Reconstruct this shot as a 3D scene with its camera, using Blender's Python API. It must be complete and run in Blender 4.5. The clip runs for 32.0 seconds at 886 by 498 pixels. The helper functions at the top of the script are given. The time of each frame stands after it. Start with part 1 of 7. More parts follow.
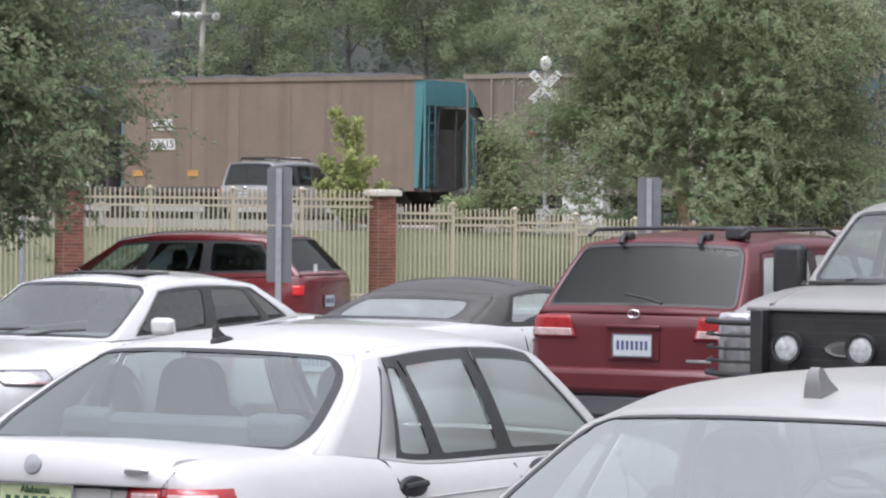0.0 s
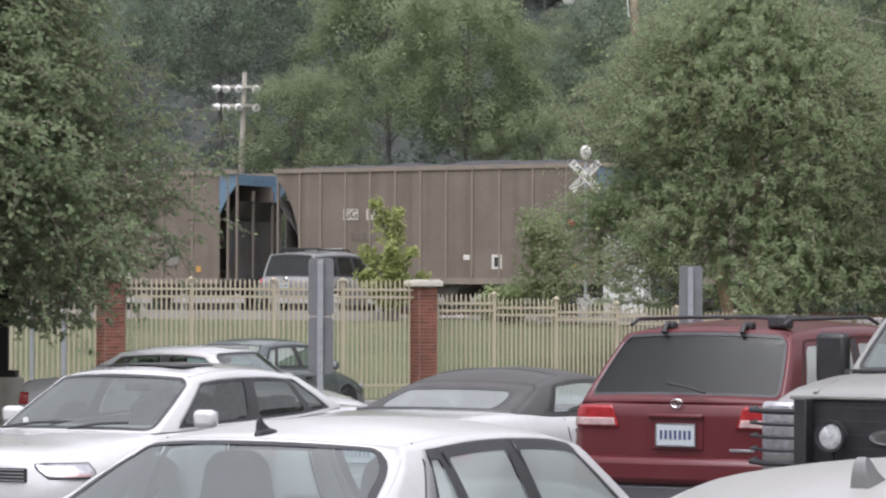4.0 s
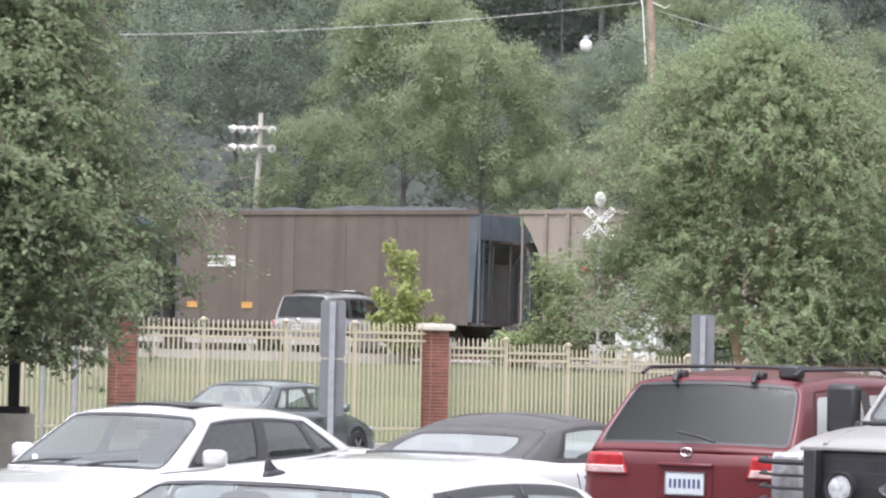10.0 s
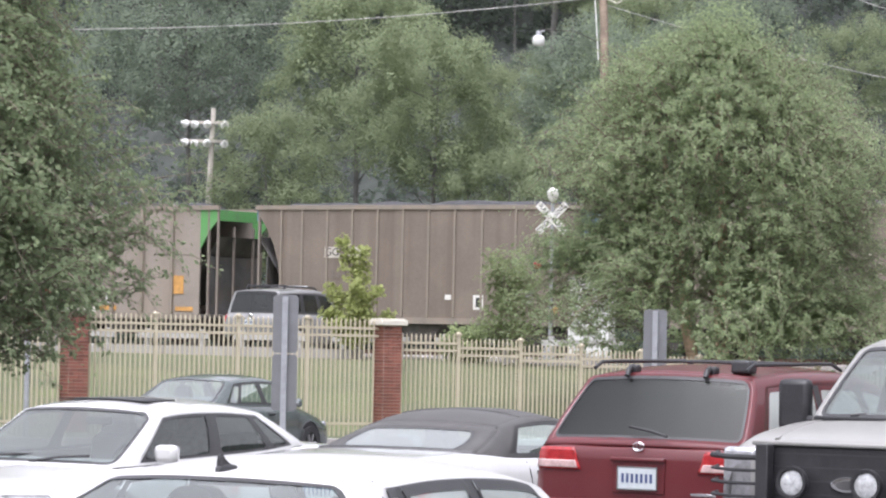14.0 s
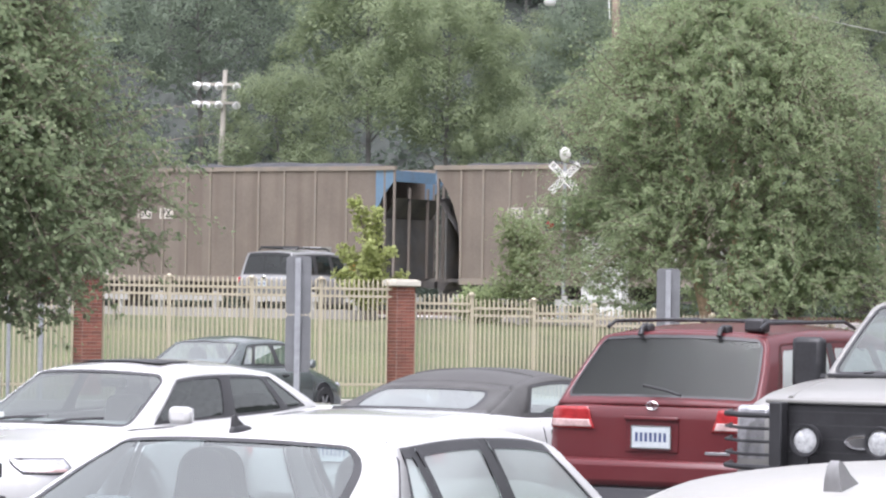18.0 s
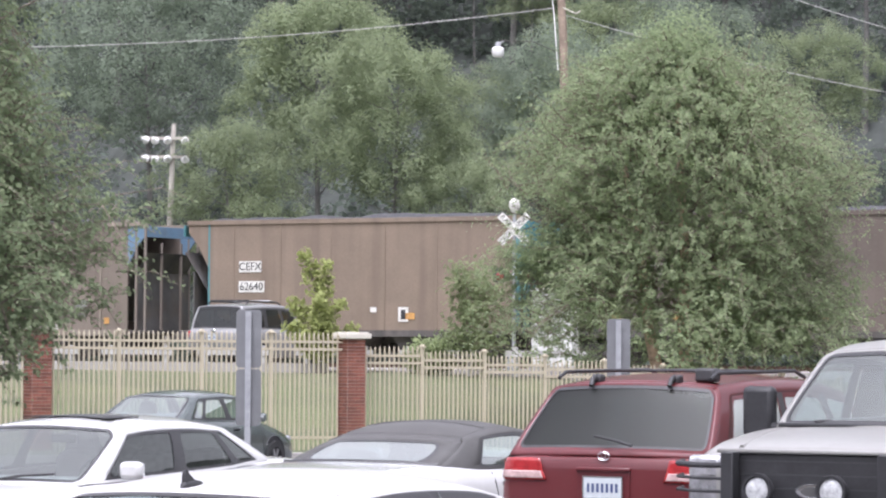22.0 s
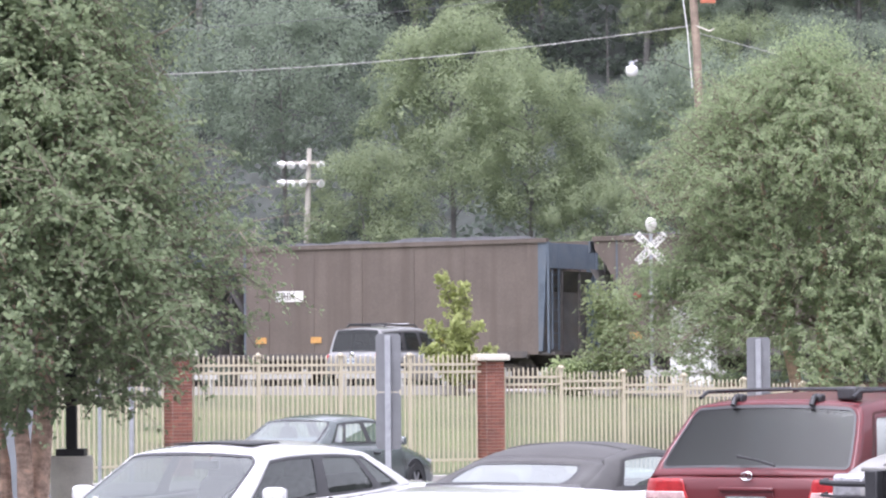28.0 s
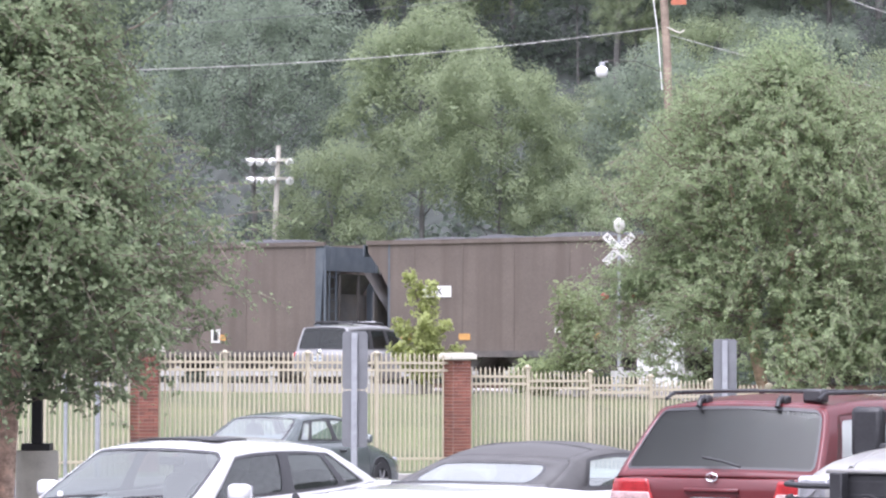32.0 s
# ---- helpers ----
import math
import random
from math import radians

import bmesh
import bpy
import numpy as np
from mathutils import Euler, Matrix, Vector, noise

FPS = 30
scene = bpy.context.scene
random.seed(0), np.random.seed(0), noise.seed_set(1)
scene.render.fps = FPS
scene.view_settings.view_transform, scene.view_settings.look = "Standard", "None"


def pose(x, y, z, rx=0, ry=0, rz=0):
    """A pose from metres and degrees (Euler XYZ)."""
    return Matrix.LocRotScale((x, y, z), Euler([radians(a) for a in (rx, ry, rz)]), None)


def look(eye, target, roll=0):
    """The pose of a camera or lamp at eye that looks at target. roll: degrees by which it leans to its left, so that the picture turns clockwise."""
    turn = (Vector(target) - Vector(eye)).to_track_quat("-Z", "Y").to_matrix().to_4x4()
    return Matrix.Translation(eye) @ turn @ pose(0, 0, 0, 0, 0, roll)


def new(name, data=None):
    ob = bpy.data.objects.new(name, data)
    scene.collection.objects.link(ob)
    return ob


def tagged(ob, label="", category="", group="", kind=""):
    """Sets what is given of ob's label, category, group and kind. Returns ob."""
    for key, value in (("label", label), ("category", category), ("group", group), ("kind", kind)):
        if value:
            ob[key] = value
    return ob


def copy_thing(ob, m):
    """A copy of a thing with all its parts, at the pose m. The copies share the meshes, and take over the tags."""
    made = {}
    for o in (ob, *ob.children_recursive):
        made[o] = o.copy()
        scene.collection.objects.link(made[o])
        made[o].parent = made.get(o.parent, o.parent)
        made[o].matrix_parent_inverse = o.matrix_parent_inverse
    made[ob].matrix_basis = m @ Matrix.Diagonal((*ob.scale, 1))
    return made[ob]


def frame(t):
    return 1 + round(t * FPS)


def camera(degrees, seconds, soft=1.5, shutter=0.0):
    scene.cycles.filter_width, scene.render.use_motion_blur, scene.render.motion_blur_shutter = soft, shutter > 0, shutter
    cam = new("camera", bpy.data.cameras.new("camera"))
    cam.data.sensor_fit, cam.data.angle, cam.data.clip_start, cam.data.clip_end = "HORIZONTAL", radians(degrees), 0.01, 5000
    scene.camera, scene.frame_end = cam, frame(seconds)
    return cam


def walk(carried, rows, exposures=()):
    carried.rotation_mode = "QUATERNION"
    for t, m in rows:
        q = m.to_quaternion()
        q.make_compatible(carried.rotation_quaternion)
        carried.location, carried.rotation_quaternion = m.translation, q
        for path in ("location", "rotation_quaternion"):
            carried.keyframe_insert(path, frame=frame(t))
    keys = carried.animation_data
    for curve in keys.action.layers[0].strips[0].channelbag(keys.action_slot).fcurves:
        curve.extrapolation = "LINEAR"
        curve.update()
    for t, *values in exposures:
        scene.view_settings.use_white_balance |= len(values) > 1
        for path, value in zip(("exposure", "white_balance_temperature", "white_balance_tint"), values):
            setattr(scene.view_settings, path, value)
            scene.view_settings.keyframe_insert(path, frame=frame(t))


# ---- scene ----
cam = camera(14.89, 32.0, soft=2.2)
# seconds, x, y, z, pitch, roll, yaw of a hand-held camera at eye height
ROWS = [
    (0.0, 0.006, -0.000, 1.889, -0.623, -0.523, -0.024),
    (0.5, 0.001, 0.000, 1.894, -0.933, -0.548, -0.032),
    (1.0, 0.000, -0.000, 1.887, -1.211, -0.634, 0.010),
    (1.5, -0.002, -0.000, 1.888, -1.462, -0.447, 0.068),
    (2.0, -0.002, -0.000, 1.889, -1.743, -0.414, 0.123),
    (2.5, 0.000, -0.001, 1.890, -1.717, -0.216, 0.169),
    (3.0, -0.005, -0.000, 1.891, -1.558, -0.144, 0.379),
    (3.5, -0.002, -0.000, 1.892, -0.286, -0.076, 0.645),
    (4.0, -0.005, 0.000, 1.895, 0.889, -0.166, 0.661),
    (4.5, -0.004, 0.001, 1.899, 1.758, -0.033, 1.029),
    (6.5, 0.006, 0.000, 1.893, 0.684, -0.486, 1.332),
    (7.0, 0.002, 0.000, 1.893, 0.671, -0.449, 1.079),
    (7.5, 0.001, 0.000, 1.896, 0.603, -0.595, 1.242),
    (8.0, -0.003, 0.001, 1.903, 0.493, -0.643, 1.254),
    (8.5, -0.004, 0.001, 1.907, 1.187, -0.926, 1.258),
    (9.0, 0.000, 0.000, 1.900, 1.501, -0.900, 1.112),
    (9.5, -0.000, 0.001, 1.898, 1.631, -1.101, 0.950),
    (10.0, 0.001, -0.000, 1.895, 1.633, -1.216, 0.867),
    (10.5, -0.001, -0.000, 1.896, 1.456, -0.939, 0.870),
    (11.0, -0.004, -0.000, 1.894, 1.322, -1.194, 0.605),
    (11.5, -0.005, -0.000, 1.892, 1.124, -1.081, 0.429),
    (12.0, -0.009, -0.000, 1.891, 0.618, -1.450, 0.664),
    (12.4, -0.002, -0.000, 1.892, 0.200, -1.330, 0.070),
    (12.5, -0.001, -0.000, 1.892, 0.091, -1.307, 0.096),
    (13.0, 0.000, -0.001, 1.893, 1.222, -1.074, 0.136),
    (13.5, -0.001, -0.000, 1.900, 1.552, -1.187, 0.275),
    (14.0, 0.001, -0.001, 1.893, 1.568, -1.214, 0.066),
    (14.5, 0.005, -0.001, 1.892, 1.490, -0.916, -0.051),
    (16.5, -0.002, -0.001, 1.893, 1.297, -1.079, 0.050),
    (17.0, -0.001, -0.001, 1.888, 1.195, -0.933, 0.131),
    (17.5, -0.003, -0.001, 1.890, 0.993, -0.941, 0.198),
    (18.0, 0.002, -0.001, 1.891, 0.896, -0.863, 0.290),
    (18.5, -0.001, -0.001, 1.893, 0.903, -1.174, 0.363),
    (19.0, -0.004, -0.001, 1.893, 1.129, -0.504, 0.529),
    (19.5, -0.002, -0.001, 1.891, 1.347, -0.604, 0.520),
    (20.0, 0.001, -0.001, 1.891, 1.528, -0.568, 0.562),
    (20.5, 0.000, -0.001, 1.893, 1.673, -0.684, 0.619),
    (21.0, 0.003, -0.001, 1.894, 1.836, -0.703, 0.177),
    (21.5, 0.003, -0.001, 1.890, 1.867, -0.416, -0.440),
    (22.0, 0.002, -0.000, 1.894, 1.782, -0.366, -0.546),
    (22.5, 0.003, 0.001, 1.900, 1.666, -0.515, -0.533),
    (23.0, -0.001, 0.001, 1.902, 1.658, -0.514, -0.148),
    (23.5, -0.001, 0.001, 1.899, 1.637, -0.523, 0.181),
    (24.0, -0.005, 0.001, 1.900, 1.659, -0.193, 0.386),
    (24.5, -0.003, 0.001, 1.905, 1.711, -0.113, 0.619),
    (25.0, -0.003, 0.001, 1.902, 1.746, -0.312, 0.855),
    (25.5, -0.008, 0.001, 1.905, 1.727, -0.156, 1.083),
    (27.5, -0.024, 0.000, 1.911, 2.026, 0.108, 1.657),
    (28.0, -0.018, 0.000, 1.909, 2.134, 0.429, 1.781),
    (28.5, -0.015, 0.000, 1.905, 2.160, 0.154, 1.560),
    (29.0, -0.014, 0.000, 1.908, 2.236, 0.035, 1.575),
    (29.5, -0.014, 0.000, 1.910, 2.281, 0.015, 1.563),
    (30.0, -0.016, 0.000, 1.909, 2.290, -0.138, 1.387),
    (30.5, -0.020, 0.000, 1.911, 2.319, -0.104, 1.229),
    (31.0, -0.020, 0.000, 1.911, 2.331, -0.460, 1.243),
    (31.5, -0.017, 0.000, 1.906, 2.327, -0.449, 1.409),
    (32.0, -0.015, 0.000, 1.903, 2.116, -0.164, 1.222),
]
# seconds, stops, white balance: the clip's camera opens up as it lifts off the pale cars
EXPOSURES = [(0, 0.11, 6000, 17), (0.6, -0.06, 6060, 16), (1, -0.16, 6100, 15), (3, -0.22, 6120, 15), (4, 0, 6150, 17), (4.5, 0.2, 6100, 18), (7, 0.46, 6100, 18), (8, 0.36, 6100, 18), (9, 0.4, 6080, 18), (10, 0.66, 6080, 18), (11, 0.66, 6100, 18), (12, 0.58, 6100, 18), (12.4, 0.38, 6100, 18), (12.6, 0.22, 6100, 18), (13.1, 0.22, 6100, 18), (14, 0.52, 6080, 18), (18, 0.62, 6050, 18), (21, 0.56, 6000, 20), (25, 0.7, 5940, 22), (28, 0.84, 5880, 23), (32, 0.9, 5820, 23)]
walk(cam, [(t, pose(x, y, z, 90 + pitch, roll, yaw)) for t, x, y, z, pitch, roll, yaw in ROWS], EXPOSURES)

# ---- sky and sun: hazy overcast ----
world = bpy.data.worlds.new("world")
scene.world = world
world.use_nodes = True
wn = world.node_tree.nodes
sky = wn.new("ShaderNodeTexSky")
sky.sky_type, sky.sun_disc = "NISHITA", False
sky.sun_elevation, sky.sun_rotation = radians(68), radians(195)
sky.air_density, sky.dust_density, sky.ozone_density = 1.4, 6.0, 1.0
wn["Background"].inputs["Strength"].default_value = 0.15
grey = wn.new("ShaderNodeHueSaturation")
grey.inputs["Saturation"].default_value = 0.08
grey.inputs["Value"].default_value = 1.5
world.node_tree.links.new(sky.outputs["Color"], grey.inputs["Color"])
world.node_tree.links.new(grey.outputs["Color"], wn["Background"].inputs["Color"])
sun = new("sun", bpy.data.lights.new("sun", "SUN"))
sun.data.energy, sun.data.angle, sun.data.color = 1.1, radians(60), (1.0, 0.97, 0.92)
sun.matrix_world = look((0, 0, 60), (6.29, 23.4, 0))


# ---- materials ----
def mat(name, color, rough=0.6, metal=0.0, var=0.12, scale=6.0, fine=60.0, bump=0.0, coat=0.0, spec=0.5, rand=0.0, dirt=None):
    """A surface with variation at two scales and optional relief, dirt and per-object shift."""
    m = bpy.data.materials.new(name)
    m.use_nodes = True
    n, l = m.node_tree.nodes, m.node_tree.links
    b = n["Principled BSDF"]
    b.inputs["Metallic"].default_value = metal
    b.inputs["Coat Weight"].default_value = coat
    b.inputs["Coat Roughness"].default_value = 0.08
    b.inputs["Specular IOR Level"].default_value = spec
    tc = n.new("ShaderNodeTexCoord")
    n1, n2 = n.new("ShaderNodeTexNoise"), n.new("ShaderNodeTexNoise")
    n1.inputs["Scale"].default_value, n2.inputs["Scale"].default_value = scale, fine
    n1.inputs["Detail"].default_value = 6.0
    for k in (n1, n2):
        l.new(tc.outputs["Object"], k.inputs["Vector"])
    mix = n.new("ShaderNodeMath")
    mix.operation = "MULTIPLY_ADD"
    l.new(n1.outputs["Fac"], mix.inputs[0])
    mix.inputs[1].default_value = 0.65
    half = n.new("ShaderNodeMath")
    half.operation = "MULTIPLY"
    half.inputs[1].default_value = 0.35
    l.new(n2.outputs["Fac"], half.inputs[0])
    l.new(half.outputs[0], mix.inputs[2])
    ramp = n.new("ShaderNodeValToRGB")
    lo = [c * (1 - 1.6 * var) for c in color]
    hi = [min(1, c * (1 + 1.6 * var)) for c in color]
    ramp.color_ramp.elements[0].position, ramp.color_ramp.elements[1].position = 0.32, 0.68
    ramp.color_ramp.elements[0].color, ramp.color_ramp.elements[1].color = (*lo, 1), (*hi, 1)
    l.new(mix.outputs[0], ramp.inputs["Fac"])
    col = ramp.outputs["Color"]
    if dirt:
        n3 = n.new("ShaderNodeTexNoise")
        mp = n.new("ShaderNodeMapping")
        mp.inputs["Scale"].default_value = dirt[3] if len(dirt) > 3 else (1, 1, 1)
        l.new(tc.outputs["Object"], mp.inputs["Vector"])
        l.new(mp.outputs["Vector"], n3.inputs["Vector"])
        n3.inputs["Scale"].default_value, n3.inputs["Detail"].default_value = dirt[1], 8.0
        r3 = n.new("ShaderNodeMapRange")
        r3.inputs["From Min"].default_value, r3.inputs["From Max"].default_value = 0.45, 0.75
        r3.inputs["To Max"].default_value = dirt[2]
        l.new(n3.outputs["Fac"], r3.inputs["Value"])
        mx = n.new("ShaderNodeMix")
        mx.data_type = "RGBA"
        l.new(r3.outputs["Result"], mx.inputs["Factor"])
        l.new(col, mx.inputs["A"])
        mx.inputs["B"].default_value = (*dirt[0], 1)
        col = mx.outputs["Result"]
    if rand:
        oi = n.new("ShaderNodeObjectInfo")
        r4 = n.new("ShaderNodeMapRange")
        r4.inputs["To Min"].default_value, r4.inputs["To Max"].default_value = 1 - rand, 1 + rand
        l.new(oi.outputs["Random"], r4.inputs["Value"])
        hs = n.new("ShaderNodeHueSaturation")
        l.new(r4.outputs["Result"], hs.inputs["Value"])
        l.new(col, hs.inputs["Color"])
        col = hs.outputs["Color"]
    l.new(col, b.inputs["Base Color"])
    rr = n.new("ShaderNodeMapRange")
    rr.inputs["To Min"].default_value, rr.inputs["To Max"].default_value = max(0.02, rough * 0.8), min(1, rough * 1.2)
    l.new(n1.outputs["Fac"], rr.inputs["Value"])
    l.new(rr.outputs["Result"], b.inputs["Roughness"])
    if bump:
        bp = n.new("ShaderNodeBump")
        bp.inputs["Strength"].default_value, bp.inputs["Distance"].default_value = 0.6, bump
        l.new(mix.outputs[0], bp.inputs["Height"])
        l.new(bp.outputs["Normal"], b.inputs["Normal"])
    return m


def leaf_mat(name, a, b2, back=0.35, patch=0.25, gloss=0.25):
    """Foliage: each leaf its own shade, broad patches over the crown, some light let through."""
    m = bpy.data.materials.new(name)
    m.use_nodes = True
    n, l = m.node_tree.nodes, m.node_tree.links
    p = n["Principled BSDF"]
    geo = n.new("ShaderNodeNewGeometry")
    ramp = n.new("ShaderNodeValToRGB")
    ramp.color_ramp.elements[0].color, ramp.color_ramp.elements[1].color = (*a, 1), (*b2, 1)
    l.new(geo.outputs["Random Per Island"], ramp.inputs["Fac"])
    tc = n.new("ShaderNodeTexCoord")
    nz = n.new("ShaderNodeTexNoise")
    nz.inputs["Scale"].default_value = 0.7
    l.new(tc.outputs["Object"], nz.inputs["Vector"])
    oi = n.new("ShaderNodeObjectInfo")
    ad = n.new("ShaderNodeMath")
    l.new(nz.outputs["Fac"], ad.inputs[0])
    l.new(oi.outputs["Random"], ad.inputs[1])
    rr = n.new("ShaderNodeMapRange")
    rr.inputs["From Min"].default_value, rr.inputs["From Max"].default_value = 0.3, 1.7
    rr.inputs["To Min"].default_value, rr.inputs["To Max"].default_value = 1 - patch, 1 + patch
    l.new(ad.outputs[0], rr.inputs["Value"])
    hs = n.new("ShaderNodeHueSaturation")
    l.new(rr.outputs["Result"], hs.inputs["Value"])
    l.new(ramp.outputs["Color"], hs.inputs["Color"])
    l.new(hs.outputs["Color"], p.inputs["Base Color"])
    p.inputs["Roughness"].default_value = 0.75
    p.inputs["Specular IOR Level"].default_value = gloss
    tr = n.new("ShaderNodeBsdfTranslucent")
    l.new(hs.outputs["Color"], tr.inputs["Color"])
    mx = n.new("ShaderNodeMixShader")
    mx.inputs["Fac"].default_value = back
    l.new(p.outputs[0], mx.inputs[1])
    l.new(tr.outputs[0], mx.inputs[2])
    l.new(mx.outputs[0], n["Material Output"].inputs["Surface"])
    return m


def glass_mat(name, tint, gloss=0.1, rough=0.02, most=0.8):
    """Thin pane: tinted see-through with a mirror-like sheen that grows at grazing angles."""
    m = bpy.data.materials.new(name)
    m.use_nodes = True
    n, l = m.node_tree.nodes, m.node_tree.links
    n.remove(n["Principled BSDF"])
    t, g, f, mx = n.new("ShaderNodeBsdfTransparent"), n.new("ShaderNodeBsdfGlossy"), n.new("ShaderNodeLayerWeight"), n.new("ShaderNodeMixShader")
    t.inputs["Color"].default_value = (*tint, 1)
    g.inputs["Roughness"].default_value = rough
    g.inputs["Color"].default_value = (0.95, 0.98, 0.94, 1)
    f.inputs["Blend"].default_value = 0.35
    r = n.new("ShaderNodeMapRange")
    r.inputs["To Min"].default_value, r.inputs["To Max"].default_value = gloss, most
    l.new(f.outputs["Facing"], r.inputs["Value"])
    l.new(r.outputs["Result"], mx.inputs["Fac"])
    l.new(t.outputs[0], mx.inputs[1])
    l.new(g.outputs[0], mx.inputs[2])
    l.new(mx.outputs[0], n["Material Output"].inputs["Surface"])
    return m


def glow_mat(name, color, strength):
    m = mat(name, color, 0.3)
    b = m.node_tree.nodes["Principled BSDF"]
    b.inputs["Emission Color"].default_value = (*color, 1)
    b.inputs["Emission Strength"].default_value = strength
    return m


def paint(name, color, rough=0.28, dirt=0.25, metal=0.0):
    return mat(name, color, rough, metal=metal, var=0.03, scale=1.2, fine=14, coat=0.9, dirt=((0.3, 0.29, 0.27), 2.2, dirt))


ASPHALT = mat("asphalt", (0.085, 0.085, 0.088), 0.9, var=0.25, scale=0.5, fine=80, bump=0.004, dirt=((0.13, 0.125, 0.115), 0.35, 0.6))
ROADWAY = mat("worn_roadway", (0.13, 0.118, 0.1), 0.9, var=0.2, scale=0.4, fine=40, dirt=((0.2, 0.19, 0.18), 0.4, 0.6))
GRASS = mat("grass", (0.08, 0.096, 0.038), 0.9, var=0.3, scale=0.6, fine=18, bump=0.02, dirt=((0.125, 0.122, 0.062), 0.25, 0.6))
# slope floor lifted to a bluish grey, haze carried in its base colour
WOODFLOOR = mat("wooded_slope_hazed", (0.075, 0.082, 0.076), 0.95, spec=0.02, var=0.25, scale=0.2, fine=2, dirt=((0.06, 0.062, 0.055), 0.1, 0.6))
PAINT_LINE = mat("line_paint", (0.7, 0.7, 0.68), 0.7, var=0.15, scale=3, dirt=((0.2, 0.2, 0.2), 5, 0.7))
CONCRETE = mat("concrete", (0.34, 0.325, 0.3), 0.85, var=0.15, scale=2, fine=40, bump=0.003, dirt=((0.24, 0.225, 0.2), 1.5, 0.5))
CREAM = mat("cream_metal", (0.45, 0.4, 0.295), 0.55, var=0.06, scale=3, dirt=((0.41, 0.36, 0.255), 2.0, 0.35))
CAPSTONE = mat("capstone", (0.58, 0.55, 0.47), 0.8, var=0.1, scale=4, fine=50, bump=0.003, dirt=((0.4, 0.37, 0.32), 2.0, 0.4))
MORTAR = mat("mortar", (0.4, 0.34, 0.3), 0.9, var=0.15, scale=10)
BRICK = mat("brick", (0.21, 0.085, 0.06), 0.85, var=0.25, scale=9, fine=90, bump=0.003, rand=0.3)
RUBBER = mat("tyre_rubber", (0.03, 0.03, 0.03), 0.85, var=0.2, scale=8)
BLACK = mat("black_plastic", (0.025, 0.025, 0.027), 0.5, var=0.2, scale=8)
TRIM = mat("dark_trim", (0.04, 0.04, 0.042), 0.45, var=0.15, scale=8)
CHROME = mat("chrome", (0.75, 0.75, 0.76), 0.12, metal=1.0, var=0.05, scale=8)
ALLOY = mat("alloy", (0.55, 0.55, 0.56), 0.3, metal=0.9, var=0.08, scale=10)
SEATC = mat("grey_cloth", (0.2, 0.2, 0.205), 0.9, var=0.2, scale=20)
SEATD = mat("trim_cloth", (0.17, 0.17, 0.172), 0.9, var=0.1, scale=20)
RED_LENS = mat("red_lens", (0.48, 0.017, 0.02), 0.15, var=0.15, scale=12, coat=0.8)
CLEAR_LENS = mat("clear_lens", (0.5, 0.5, 0.52), 0.16, metal=0.45, var=0.2, scale=18, coat=0.8)
SPOT_LENS = mat("spot_lens", (0.55, 0.56, 0.56), 0.25, metal=0.2, var=0.25, scale=25, coat=0.6)
PLATE = mat("plate_white", (0.5, 0.54, 0.55), 0.4, var=0.06, scale=20)
PLATE_A = mat("plate_pale_green", (0.55, 0.62, 0.36), 0.4, var=0.12, scale=9)
PLATE_BLUE = mat("plate_blue", (0.12, 0.25, 0.5), 0.4, var=0.15, scale=20)
INK = mat("dark_green_ink", (0.03, 0.09, 0.04), 0.5)
INK_B = mat("dark_blue_ink", (0.05, 0.07, 0.16), 0.5)
GALV = mat("galvanised_steel", (0.34, 0.35, 0.36), 0.5, metal=0.35, var=0.12, scale=5, fine=30)
SIGNBACK = mat("bare_aluminium", (0.18, 0.185, 0.19), 0.55, metal=0.3, var=0.1, scale=4, dirt=((0.2, 0.2, 0.2), 3, 0.4))
POLEWOOD = mat("weathered_wood", (0.27, 0.21, 0.16), 0.9, var=0.25, scale=3, fine=30)
POLEGREY = mat("grey_pole", (0.42, 0.39, 0.34), 0.85, var=0.2, scale=2, fine=20)
WHITE = mat("white_paint", (0.78, 0.78, 0.76), 0.55, var=0.05, scale=3, dirt=((0.5, 0.48, 0.44), 2, 0.3))
CABINET = mat("cabinet_white", (0.6, 0.6, 0.58), 0.6, var=0.06, scale=3, dirt=((0.42, 0.4, 0.36), 2, 0.35))
STOPRED = mat("sign_red", (0.5, 0.035, 0.03), 0.4, var=0.08, scale=4)
ORANGE = mat("orange_plate", (0.4, 0.13, 0.07), 0.5, var=0.12, scale=4)
REFLECT = mat("amber_reflector", (0.5, 0.27, 0.085), 0.4, var=0.2, scale=6)
# coal, and the steel of UNDER and SLOPE, paled to stand in for haze
COAL = mat("haze_paled_coal", (0.05, 0.05, 0.053), 0.8, var=0.4, scale=4, fine=25, bump=0.03)
UNDER = mat("grimy_hazed_steel", (0.085, 0.078, 0.073), 0.8, var=0.3, scale=3, dirt=((0.15, 0.12, 0.1), 2, 0.5))
RUST = mat("rusty_rail", (0.16, 0.1, 0.07), 0.7, var=0.25, scale=5)
BALLAST = mat("ballast", (0.3, 0.28, 0.26), 0.95, var=0.35, scale=2, fine=30, bump=0.03)
SLOPE = mat("stained_hazed_steel", (0.1, 0.097, 0.094), 0.7, var=0.3, scale=1.5, dirt=((0.14, 0.11, 0.08), 1.2, 0.6))
BARK_B = mat("peeling_birch_bark", (0.6, 0.43, 0.33), 0.9, var=0.3, scale=6, fine=22, bump=0.01, dirt=((0.2, 0.12, 0.085), 5, 0.7, (1, 1, 3)))
BARK = mat("grey_bark", (0.2, 0.165, 0.13), 0.95, var=0.3, scale=3, fine=20, bump=0.01)
